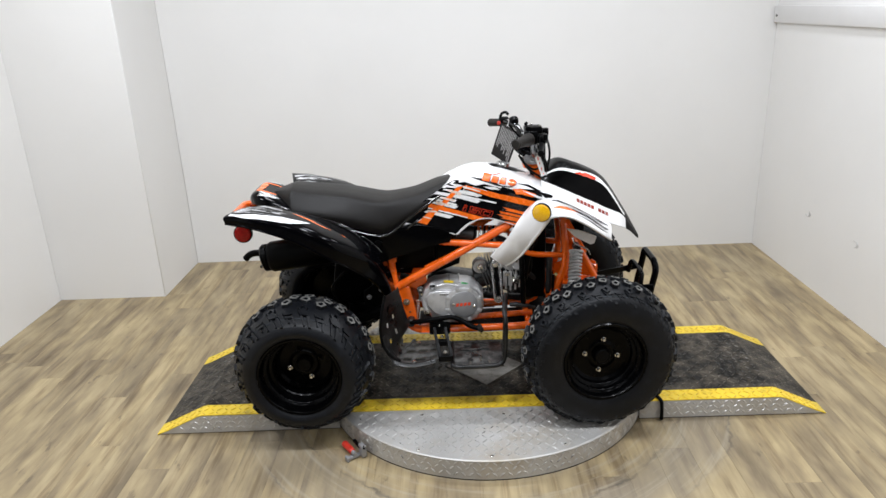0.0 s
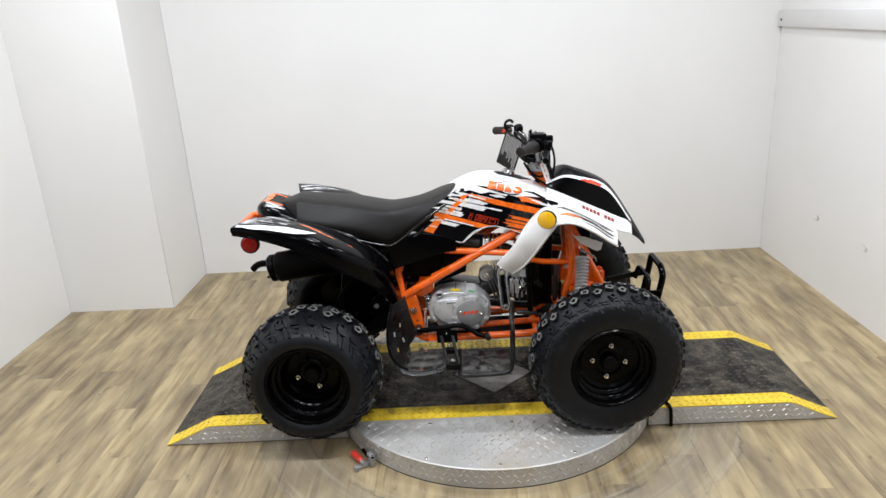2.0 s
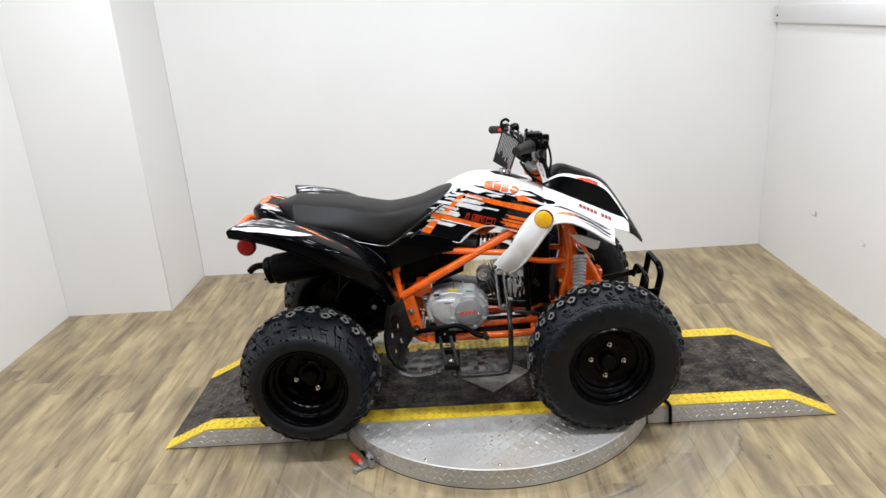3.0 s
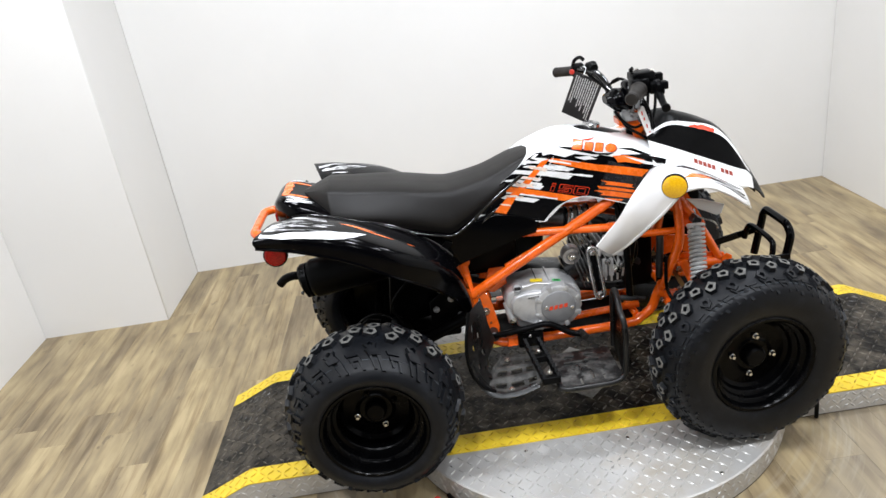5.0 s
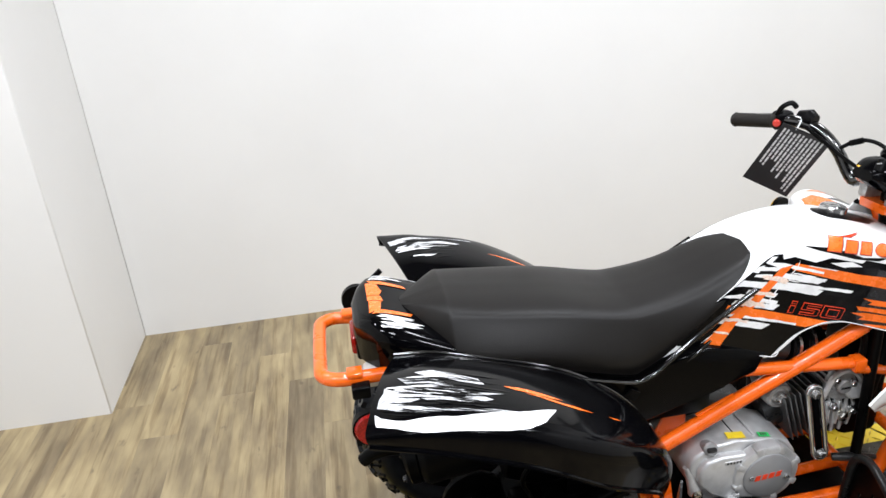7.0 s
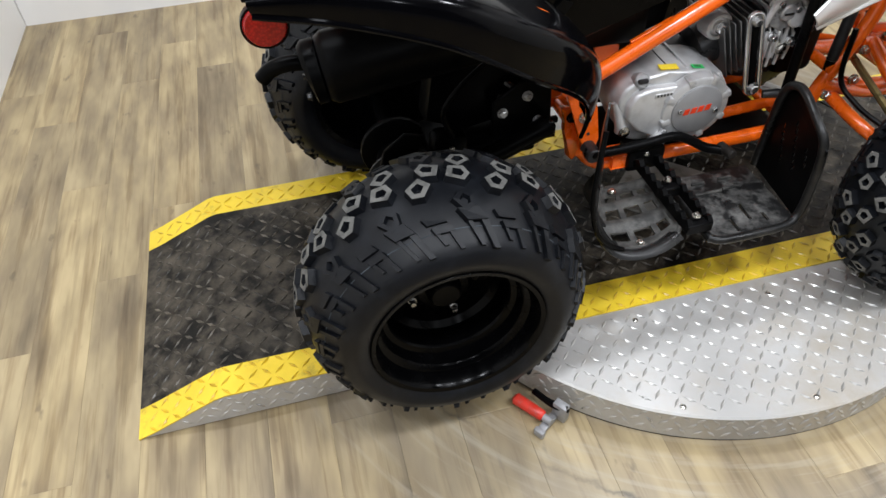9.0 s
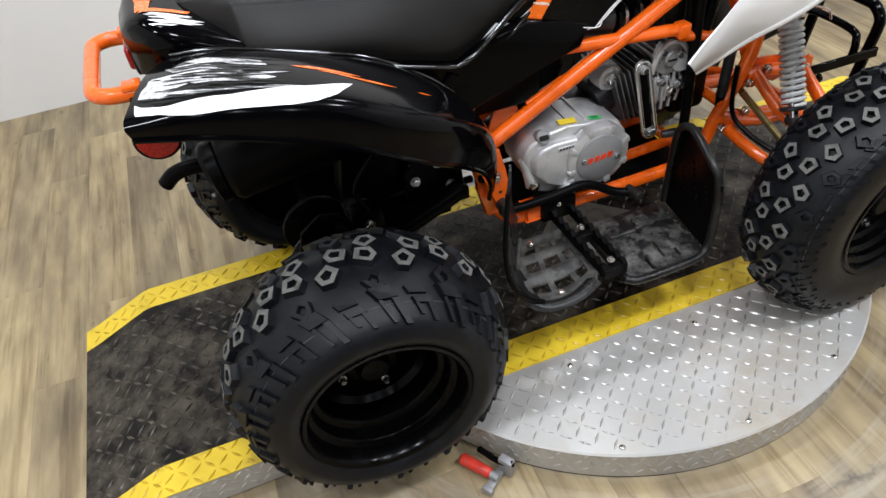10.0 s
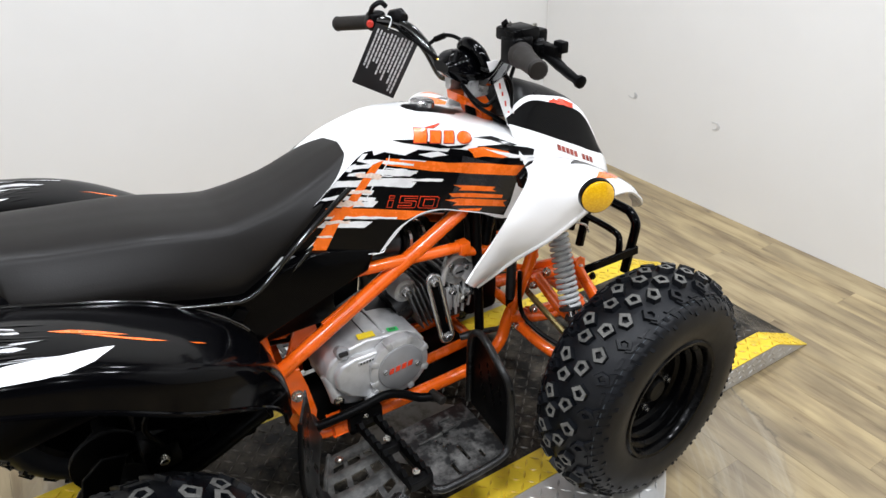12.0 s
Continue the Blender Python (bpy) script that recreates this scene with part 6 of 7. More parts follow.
for s in (-1, 1):
    A, B = Vector((0.346, s * 0.122, 0.636)), Vector((0.318, s * 0.232, 0.440))
    sh = part("shock_absorber", rod(A.lerp(B, 0.0), A.lerp(B, 1.0), 0.010), CHROME, quad, "shock absorber with grey coil spring")
    part("spring", coil(A.lerp(B, 0.10), A.lerp(B, 0.86), 0.0205, 0.0050, 14), SPRING, sh, "grey painted coil spring")
    part("spring_seat", rod(A.lerp(B, 0.06), A.lerp(B, 0.10), 0.027, 16, 0.002), SPRING, sh)
    part("spring_seat", rod(A.lerp(B, 0.86), A.lerp(B, 0.90), 0.027, 16, 0.002), DARKALU, sh)
    part("damper_body", rod(A.lerp(B, 0.08), A.lerp(B, 0.55), 0.014, 14), SPRING, sh)
    part("eye", rod(A + Vector((0, -0.016, 0)), A + Vector((0, 0.016, 0)), 0.014, 14, 0.002), DARKALU, sh)
    part("eye", rod(B + Vector((0, -0.016, 0)), B + Vector((0, 0.016, 0)), 0.013, 14, 0.002), DARKALU, sh)
    K = (0.384, s * 0.305, 0.395)
    for nm, pts in (("upper_arm", [(0.322, s * 0.095, 0.485), (0.335, s * 0.20, 0.425), K]), ("upper_arm", [(0.450, s * 0.090, 0.470), (0.425, s * 0.20, 0.430), K]),
                    ("lower_arm", [(0.268, s * 0.095, 0.368), (0.285, s * 0.20, 0.345), (0.384, s * 0.31, 0.275)]), ("lower_arm", [(0.47, s * 0.09, 0.355), (0.44, s * 0.20, 0.32), (0.384, s * 0.31, 0.275)])):
        part(nm, tube(pts, 0.0135, 12, 4), ORANGE, quad, "orange tubular wishbone arm")
    part("knuckle", tube([(0.384, s * 0.305, 0.40), (0.384, s * 0.312, 0.34), (0.384, s * 0.305, 0.265)], 0.017, 10, 3), DARKALU, quad)
    part("tie_rod", tube([(0.300, s * 0.06, 0.455), (0.305, s * 0.105, 0.434), (0.325, s * 0.22, 0.375), (0.350, s * 0.29, 0.345)], 0.0075, 8), BRASS, quad, "yellow-passivated steering tie rod")
    part("brake_hose", tube([(0.265, s * 0.10, 0.52), (0.262, s * 0.115, 0.42), (0.275, s * 0.16, 0.385), (0.30, s * 0.22, 0.365), (0.355, s * 0.29, 0.34)], 0.0055, 8, 5), SATIN, quad)
    part("arm_boss", rod((0.300, s * 0.088, 0.482), (0.470, s * 0.088, 0.468), 0.0155, 14), ORANGE, quad)
    part("arm_boss", rod((0.262, s * 0.085, 0.378), (0.480, s * 0.085, 0.352), 0.0165, 14), ORANGE, quad)
    for k in range(3):
        part("boss_collar", rod((0.285 + 0.012 * k, s * 0.085, 0.3755), (0.290 + 0.012 * k, s * 0.085, 0.375), 0.0185, 16), ORANGE, quad)
    part("side_plate", prism([(0.292, 0.500), (0.330, 0.510), (0.455, 0.490), (0.470, 0.455), (0.400, 0.435), (0.365, 0.452), (0.315, 0.440), (0.290, 0.455)], s * 0.068, s * 0.076, 0.002, 1), ORANGE, quad, "orange front frame plate")
    for x, z in ((0.306, 0.470), (0.345, 0.492), (0.450, 0.472), (0.255, 0.372), (0.480, 0.352), (0.310, 0.400)):
        part("frame_bolt", add_bolt(bmesh.new(), (x, s * 0.100, z), (0, s, 0), 0.0085, 0.012), ZINC, quad)
    part("pivot_tab", prism([(0.435, 0.445), (0.435, 0.490), (0.452, 0.500), (0.468, 0.490), (0.468, 0.445)], s * 0.100, s * 0.106, 0.002, 1), ORANGE, quad)
    # front bumper side hoop
    bm = box((-0.090, -0.004, -0.012), (0.090, 0.004, 0.012), 0.002, 1)
    bp = part("bumper_bar", bm, GLOSS, quad, "flat black bumper arm")
    bp.matrix_basis = pose(0.558, s * 0.100, 0.450, 0, -6, s * 8)
    part("bumper_bolt", add_bolt(bmesh.new(), (0.482, s * 0.117, 0.440), (0, s, 0), 0.008, 0.010), SATIN, quad)
part("bumper_hoop", tube([(0.634, -0.088, 0.385), (0.642, -0.088, 0.43), (0.655, -0.088, 0.50), (0.657, -0.084, 0.525), (0.655, -0.066, 0.545), (0.655, -0.045, 0.549), (0.655, 0.045, 0.549), (0.655, 0.066, 0.545), (0.657, 0.084, 0.525), (0.655, 0.088, 0.50), (0.642, 0.088, 0.43), (0.634, 0.088, 0.385)], 0.0125, 12, 4), GLOSS, quad, "black tubular bumper hoop")
part("bumper_hoop", tube([(0.60, -0.090, 0.445), (0.605, -0.085, 0.480), (0.610, -0.06, 0.500), (0.610, 0.06, 0.500), (0.605, 0.085, 0.480), (0.60, 0.090, 0.445)], 0.009, 10, 4), GLOSS, quad, "black inner bumper hoop")
part("oil_cooler_pipe", rod((0.252, -0.088, 0.585), (0.248, -0.088, 0.448), 0.0115, 14, 0.002), DARKALU, quad, "dark grey tube")
part("pipe_foot", rod((0.248, -0.088, 0.450), (0.247, -0.088, 0.425), 0.010, 12, 0.002), SATIN, quad)
part("radiator_strut", tube([(0.135, -0.100, 0.74), (0.141, -0.100, 0.695), (0.151, -0.100, 0.405)], 0.011, 10), SATIN, quad)
part("air_duct", tube([(0.20, -0.07, 0.70), (0.17, -0.085, 0.60), (0.155, -0.08, 0.50)], 0.014, 10, 3), SATIN, quad)
part("hose", tube([(0.10, -0.06, 0.75), (0.125, -0.085, 0.70), (0.13, -0.08, 0.62), (0.115, -0.05, 0.56)], 0.008, 8, 4), SATIN, quad)
part("hose", tube([(0.16, -0.05, 0.76), (0.19, -0.08, 0.72), (0.20, -0.07, 0.64), (0.17, -0.03, 0.58)], 0.007, 8, 4), SATIN, quad)

# ---- engine ----
eng = part("engine", prism([(-0.232, 0.41), (-0.238, 0.450), (-0.226, 0.478), (-0.195, 0.498), (-0.14, 0.501), (-0.06, 0.492), (-0.022, 0.478), (-0.004, 0.450), (-0.002, 0.40), (-0.03, 0.352), (-0.08, 0.335), (-0.15, 0.337), (-0.205, 0.36)], -0.112, -0.002, 0.008, 3), ALU, quad, "silver cast engine with finned cylinder")
part("clutch_cover", prism([(-0.222, 0.42), (-0.222, 0.450), (-0.208, 0.472), (-0.178, 0.481), (-0.10, 0.476), (-0.05, 0.468), (-0.014, 0.442), (-0.012, 0.40), (-0.04, 0.358), (-0.085, 0.345), (-0.145, 0.36), (-0.195, 0.385)], -0.128, -0.09, 0.008, 3), ALU, eng)
# far half coloured dark so that the space behind the engine reads unlit
part("far_case", prism([(-0.225, 0.41), (-0.22, 0.48), (-0.15, 0.50), (-0.03, 0.48), (-0.01, 0.40), (-0.08, 0.34), (-0.19, 0.36)], -0.004, 0.10, 0.008, 2), DARKALU, eng)
part("case_joint", box((-0.1345, -0.100, 0.4995), (-0.1315, -0.004, 0.5015), 0.0008, 1), DARKALU, eng)
part("case_rib", box((-0.098, -0.098, 0.486), (-0.092, 0.0, 0.500), 0.002, 2), ALU, eng)
cc = (-0.080, -0.014, 0.424)
part("round_cover", lathe([(0.0, -0.123), (0.064, -0.123), (0.069, -0.120), (0.071, -0.112), (0.072, -0.10)], 48, centre=cc), ALU, eng, "round machined cover")
part("cover_disc", lathe([(0.0, -0.128), (0.050, -0.128), (0.053, -0.126), (0.054, -0.122)], 48, centre=cc), DISCM, eng, "grey round cap disc")
for k in range(8):
    a = radians(20 + 45 * k)
    part("cover_boss", box((-0.012, -0.1245, -0.008), (0.008, -0.10, 0.008), 0.004, 2), ALU, eng).matrix_basis = pose(cc[0] + 0.066 * math.cos(a), cc[1], cc[2] + 0.066 * math.sin(a), 0, -math.degrees(a), 0)
for dx in (-0.039, 0.039):
    part("cover_screw", rod((cc[0] + dx, -0.141, cc[2] - dx * 0.13), (cc[0] + dx, -0.146, cc[2] - dx * 0.13), 0.0055, 12, 0.001), CHROME, eng)
for k in range(4):
    x = cc[0] - 0.031 + 0.0150 * k
    z = cc[2] - 0.006 + 0.0012 * k
    A = [(x, z), (x + 0.0110, z + 0.001), (x + 0.0135, z + 0.0135), (x + 0.0030, z + 0.0125)]
    part("maker_mark", prism(A, -0.1430, -0.1418), DECALR, eng, "small red maker's mark", 0)
for nm, mt, ctr, w, d, tilt in (("sticker", YELSTK, (-0.135, -0.094, 0.5026), 0.037, 0.019, 3), ("inspection_label", GRNSTK, (-0.074, -0.098, 0.4955), 0.024, 0.013, 8)):
    st_ = part(nm, box((-w / 2, -d / 2, 0), (w / 2, d / 2, 0.0008)), mt, eng, "small yellow sticker" if mt is YELSTK else "small green inspection sticker")
    st_.matrix_basis = pose(*ctr, 0, tilt, -6)
    if mt is GRNSTK:
        for k in range(3):
            part("print_bar", box((-0.007 + 0.005 * k, -0.004, 0.0009), (-0.004 + 0.005 * k, 0.004, 0.0013)), GAP, eng).matrix_basis = pose(*ctr, 0, tilt, -6)
part("oil_filler", rod((-0.194, -0.088, 0.482), (-0.197, -0.116, 0.496), 0.015, 10, 0.003), MIDALU, eng, "grey cast oil filler cap")
part("grip_bar", box((-0.207, -0.122, 0.491), (-0.187, -0.112, 0.500), 0.003, 2), DARKALU, eng)
part("cast_plate", box((-0.172, -0.1296, 0.460), (-0.132, -0.1275, 0.469), 0.001, 1), ALU, eng)
for k in range(5):
    part("cast_mark", box((-0.168 + 0.0068 * k, -0.1300, 0.462), (-0.164 + 0.0068 * k, -0.1290, 0.467)), DARKALU, eng)
for x, z in ((-0.034, 0.466), (-0.140, 0.380)):
    part("case_bolt", add_bolt(bmesh.new(), (x, -0.128, z), (0, -1, 0), 0.006, 0.008), ALU, eng)
part("shift_boss", rod((-0.145, -0.09, 0.362), (-0.145, -0.138, 0.362), 0.017, 16, 0.003), ALU, eng)
part("kick_boss", tube([(-0.236, -0.098, 0.445), (-0.230, -0.106, 0.420), (-0.222, -0.110, 0.392), (-0.220, -0.110, 0.386)], [0.009, 0.010, 0.013, 0.015], 12), ALU, eng, "cast kick-start boss")
part("boss_nut", add_bolt(bmesh.new(), (-0.221, -0.122, 0.388), (0, -1, 0), 0.009, 0.008), ZINC, eng)
AX = Vector((math.cos(radians(18)), 0, math.sin(radians(18))))
C0 = Vector((0.0, 0, 0.488))
cyl = part("cylinder", rod(C0 - AX * 0.03, C0 + AX * 0.09, 0.046, 24), DARKALU, eng)
for k in range(7):
    c = C0 + AX * (0.006 + 0.0115 * k)
    bm = box((-0.0014, -0.068, -0.056), (0.0014, 0.068, 0.060), 0.0010, 1)
    part("fin", bm, FINM, cyl).matrix_basis = Matrix.Translation(c) @ pose(0, 0, 0, 0, -18, 0)
head = part("cylinder_head", box((0.088, -0.062, -0.058), (0.150, 0.062, 0.060), 0.012, 3), DARKALU, eng, "silver cylinder head")
head.matrix_basis = Matrix.Translation(C0) @ pose(0, 0, 0, 0, -18, 0)
for k in range(5):
    part("head_fin", box((0.095 + 0.012 * k, -0.075, -0.050), (0.098 + 0.012 * k, 0.075, 0.066), 0.001, 1), ALU, eng).matrix_basis = Matrix.Translation(C0) @ pose(0, 0, 0, 0, -18, 0)
part("valve_cap", rod((0.13, -0.07, 0.555), (0.13, -0.088, 0.558), 0.020, 16, 0.003), ALU, eng)
part("mount_disc", lathe([(0.0, -0.066), (0.013, -0.066), (0.014, -0.061), (0.018, -0.059), (0.020, -0.063), (0.026, -0.063), (0.029, -0.058), (0.030, -0.03), (0, -0.03)], 28, centre=(-0.011, 0.014, 0.542)), ALU, eng, "bright round engine mount")
part("mount_bolt", add_bolt(bmesh.new(), (-0.011, -0.052, 0.542), (0, -1, 0), 0.009, 0.010), CHROME, eng)
# chrome slotted bracket
bm = bmesh.new()
P0, P1 = Vector((0.046, -0.076, 0.560)), Vector((0.056, -0.108, 0.432))
d = (P1 - P0).normalized()
sd = d.cross(Vector((0, 1, 0))).normalized()
for sgn in (-1, 1):
    add_tube(bm, [P0 + sd * sgn * 0.0145, P1 + sd * sgn * 0.0145], 0.0052, 10)
ring = [P0 + 0.0145 * (math.cos(a) * sd - math.sin(a) * d) for a in [math.pi * k / 8 for k in range(9)]]
add_tube(bm, ring, 0.0052, 10)
ring = [P1 + 0.0145 * (math.cos(a) * sd + math.sin(a) * d) for a in [math.pi * k / 8 for k in range(9)]]
add_tube(bm, ring, 0.0052, 10)
part("slotted_bracket", bm, CHROME, eng, "chrome slotted bracket")
part("web", tube([P0 + Vector((0, 0.004, 0)), P1 + Vector((0, 0.004, 0))], 0.0085, 4), NEARBLACK, eng)
for P in (P0, P1):
    part("bracket_bolt", add_bolt(bmesh.new(), P + Vector((0, -0.003, 0)), (0, -1, 0), 0.0085, 0.010), CHROME, eng)
for k, (x, z) in enumerate(((0.085, 0.590), (0.125, 0.575), (0.092, 0.520), (0.135, 0.505))):
    part("head_stud", add_bolt(bmesh.new(), (x, -0.076, z), (0, -1, 0), 0.0075, 0.014), CHROME, eng)
part("rocker_cover", prism([(0.070, 0.575), (0.085, 0.606), (0.125, 0.600), (0.142, 0.570), (0.136, 0.540), (0.100, 0.532), (0.074, 0.548)], -0.082, -0.06, 0.006, 2), MIDALU, eng, "cast rocker cover")
part("rocker_disc", lathe([(0.0, -0.088), (0.014, -0.088), (0.017, -0.085), (0.018, -0.07)], 20, centre=(0.106, 0, 0.570)), MIDALU, eng)
part("head_block", prism([(0.072, 0.450), (0.070, 0.528), (0.100, 0.540), (0.142, 0.532), (0.156, 0.500), (0.150, 0.462), (0.110, 0.442)], -0.070, -0.03, 0.006, 2), DARKALU, eng, "cast lower cylinder head")
for (xa, za), (xb, zb) in (((0.086, 0.456), (0.082, 0.530)), ((0.104, 0.450), (0.104, 0.536)), ((0.122, 0.452), (0.126, 0.534)), ((0.138, 0.462), (0.146, 0.520))):
    part("head_rib", tube([(xa, -0.072, za), (xb, -0.074, zb)], 0.0035, 8), ALU, eng)
part("valve_cover_flange", tube([(0.066, -0.078, 0.545), (0.078, -0.080, 0.590), (0.100, -0.080, 0.606), (0.130, -0.080, 0.598), (0.150, -0.080, 0.566), (0.142, -0.080, 0.536)], 0.006, 8, 3), ALU, eng, "cast flange of the rocker cover")
part("plug_nut", add_bolt(bmesh.new(), (0.118, -0.070, 0.490), (0.2, -1, 0), 0.012, 0.016), ZINC, eng)
part("rocker_slot", box((0.096, -0.0895, 0.5675), (0.116, -0.0875, 0.5715)), DARKALU, eng)
part("intake_elbow", tube([(0.09, -0.04, 0.60), (0.085, -0.05, 0.64), (0.045, -0.055, 0.66)], 0.016, 12, 4), DARKALU, eng)
part("spark_plug_cap", tube([(0.148, -0.06, 0.52), (0.165, -0.075, 0.515), (0.178, -0.08, 0.54), (0.18, -0.07, 0.60)], 0.008, 10, 4), SATIN, eng)
for k in range(4):
    part("side_fin", box((0.076 + 0.010 * k, -0.079, 0.470), (0.080 + 0.010 * k, -0.055, 0.528), 0.001, 1), ALU, eng)
part("drain_pipe", tube([(0.10, -0.095, 0.398), (0.125, -0.105, 0.402), (0.165, -0.108, 0.396), (0.195, -0.105, 0.388)], [0.008, 0.010, 0.008, 0.006], 10), DARKALU, eng, "dull alloy pipe stub")
part("carburettor", rod((0.0, -0.05, 0.645), (0.05, -0.055, 0.66), 0.026, 16, 0.004), MIDALU, eng)
part("air_filter", rod((-0.105, -0.05, 0.69), (-0.03, -0.055, 0.675), 0.034, 18, 0.006), DARKALU, eng)
for k in range(5):
    part("clamp_ring", rod((-0.03 + 0.016 * k, -0.055, 0.675), (-0.024 + 0.016 * k, -0.055, 0.674), 0.036 - 0.003 * (k % 2), 18), CHROME if k % 2 else SATIN, eng)
part("exhaust_header", tube([(0.15, -0.03, 0.52), (0.20, -0.03, 0.48), (0.19, 0.03, 0.38), (0.05, 0.09, 0.36), (-0.25, 0.11, 0.42), (-0.45, -0.05, 0.58), (-0.55, -0.14, 0.655)], 0.016, 10, 5), DARKALU, eng)
part("battery_box", box((-0.36, -0.07, 0.55), (-0.18, 0.07, 0.68), 0.012, 2), NEARBLACK, quad)
# filler block, added so the space between tank and engine reads dark
part("air_filter_box", prism([(-0.36, 0.50), (-0.36, 0.66), (-0.28, 0.74), (-0.12, 0.74), (-0.07, 0.66), (-0.09, 0.53), (-0.2, 0.49)], 0.02, 0.08, 0.01, 2), NEARBLACK, quad, "near-black block added to fill the gap behind the engine")
part("airbox", box((-0.62, -0.09, 0.70), (-0.38, 0.09, 0.80), 0.015, 2), NEARBLACK, quad)
part("tank_underside", box((-0.14, -0.095, 0.77), (0.19, 0.095, 0.86), 0.02, 2), NEARBLACK, quad)
# rear shock
A, B = Vector((-0.27, 0.0, 0.66)), Vector((-0.46, 0.0, 0.40))
rs = part("rear_shock", rod(A, B, 0.012), DARKALU, quad, "rear shock absorber with dark coil spring")
part("spring", coil(A.lerp(B, 0.1), A.lerp(B, 0.85), 0.032, 0.006, 8), DARKALU, rs)
part("side_spring", coil((-0.232, -0.030, 0.640), (-0.325, -0.030, 0.560), 0.022, 0.005, 6), SPRING, quad, "grey coil spring beside the frame")

# dark block added to close the bright see-through gap at the rear
part("chain_cover", prism([(-0.60, 0.42), (-0.58, 0.56), (-0.48, 0.62), (-0.37, 0.60), (-0.355, 0.47), (-0.42, 0.40), (-0.52, 0.385)], -0.02, 0.05, 0.012, 2), NEARBLACK, quad, "near-black block added to fill a gap in the rear frame")
part("swingarm_plate", box((-0.60, -0.062, 0.335), (-0.38, 0.062, 0.375), 0.01, 2), NEARBLACK, quad)
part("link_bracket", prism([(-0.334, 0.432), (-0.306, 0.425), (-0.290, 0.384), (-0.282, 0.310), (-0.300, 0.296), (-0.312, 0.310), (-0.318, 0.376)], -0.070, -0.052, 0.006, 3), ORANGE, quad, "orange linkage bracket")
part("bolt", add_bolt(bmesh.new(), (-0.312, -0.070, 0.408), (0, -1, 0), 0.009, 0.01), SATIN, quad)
# added plate with bolts, hiding the bright steel behind the pivot
part("swing_link", prism([(-0.47, 0.36), (-0.47, 0.455), (-0.41, 0.495), (-0.350, 0.480), (-0.345, 0.385), (-0.40, 0.35)], -0.046, -0.036, 0.003, 1), NEARBLACK, quad, "near-black plate added to close a gap by the pivot")
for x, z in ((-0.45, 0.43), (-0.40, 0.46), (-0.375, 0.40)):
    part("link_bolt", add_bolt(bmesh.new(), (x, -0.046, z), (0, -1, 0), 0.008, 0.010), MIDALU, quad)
part("chain", box((-0.64, 0.015, 0.335), (-0.30, 0.028, 0.350), 0.004), NEARBLACK, quad)
part("brake_caliper", box((-0.60, -0.085, 0.36), (-0.53, -0.035, 0.42), 0.012, 2), NEARBLACK, quad)
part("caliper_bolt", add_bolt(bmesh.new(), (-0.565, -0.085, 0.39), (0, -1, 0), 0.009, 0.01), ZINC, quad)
part("rear_hose", tube([(-0.56, -0.08, 0.42), (-0.58, -0.10, 0.50), (-0.50, -0.10, 0.58), (-0.40, -0.09, 0.60)], 0.005, 8, 5), NEARBLACK, quad)
part("brake_guard", prism([(-0.70, 0.33), (-0.715, 0.38), (-0.70, 0.44), (-0.66, 0.47), (-0.62, 0.46), (-0.64, 0.42), (-0.66, 0.36)], -0.115, -0.108, 0.002, 1), NEARBLACK, quad)

# exhaust can
mf = part("silencer", tube([(-0.790, -0.168, 0.655), (-0.786, -0.168, 0.6555), (-0.776, -0.168, 0.657), (-0.48, -0.160, 0.690), (-0.462, -0.16, 0.692)], [0.044, 0.05, 0.056, 0.056, 0.04], 28), NEARBLACK, quad, "matt black exhaust silencer")
part("end_cap", tube([(-0.790, -0.168, 0.655), (-0.806, -0.168, 0.653), (-0.81, -0.168, 0.652)], [0.050, 0.050, 0.044], 28), NEARBLACK, mf)
part("tail_pipe", tube([(-0.80, -0.165, 0.668), (-0.835, -0.165, 0.672), (-0.862, -0.160, 0.664), (-0.880, -0.156, 0.648)], 0.0125, 12, 4), NEARBLACK, mf)
for dy in (-0.03, 0.03):
    part("cap_bolt", add_bolt(bmesh.new(), (-0.811, -0.168 + dy, 0.63), (-1, 0, 0), 0.005, 0.007), DARKALU, mf)

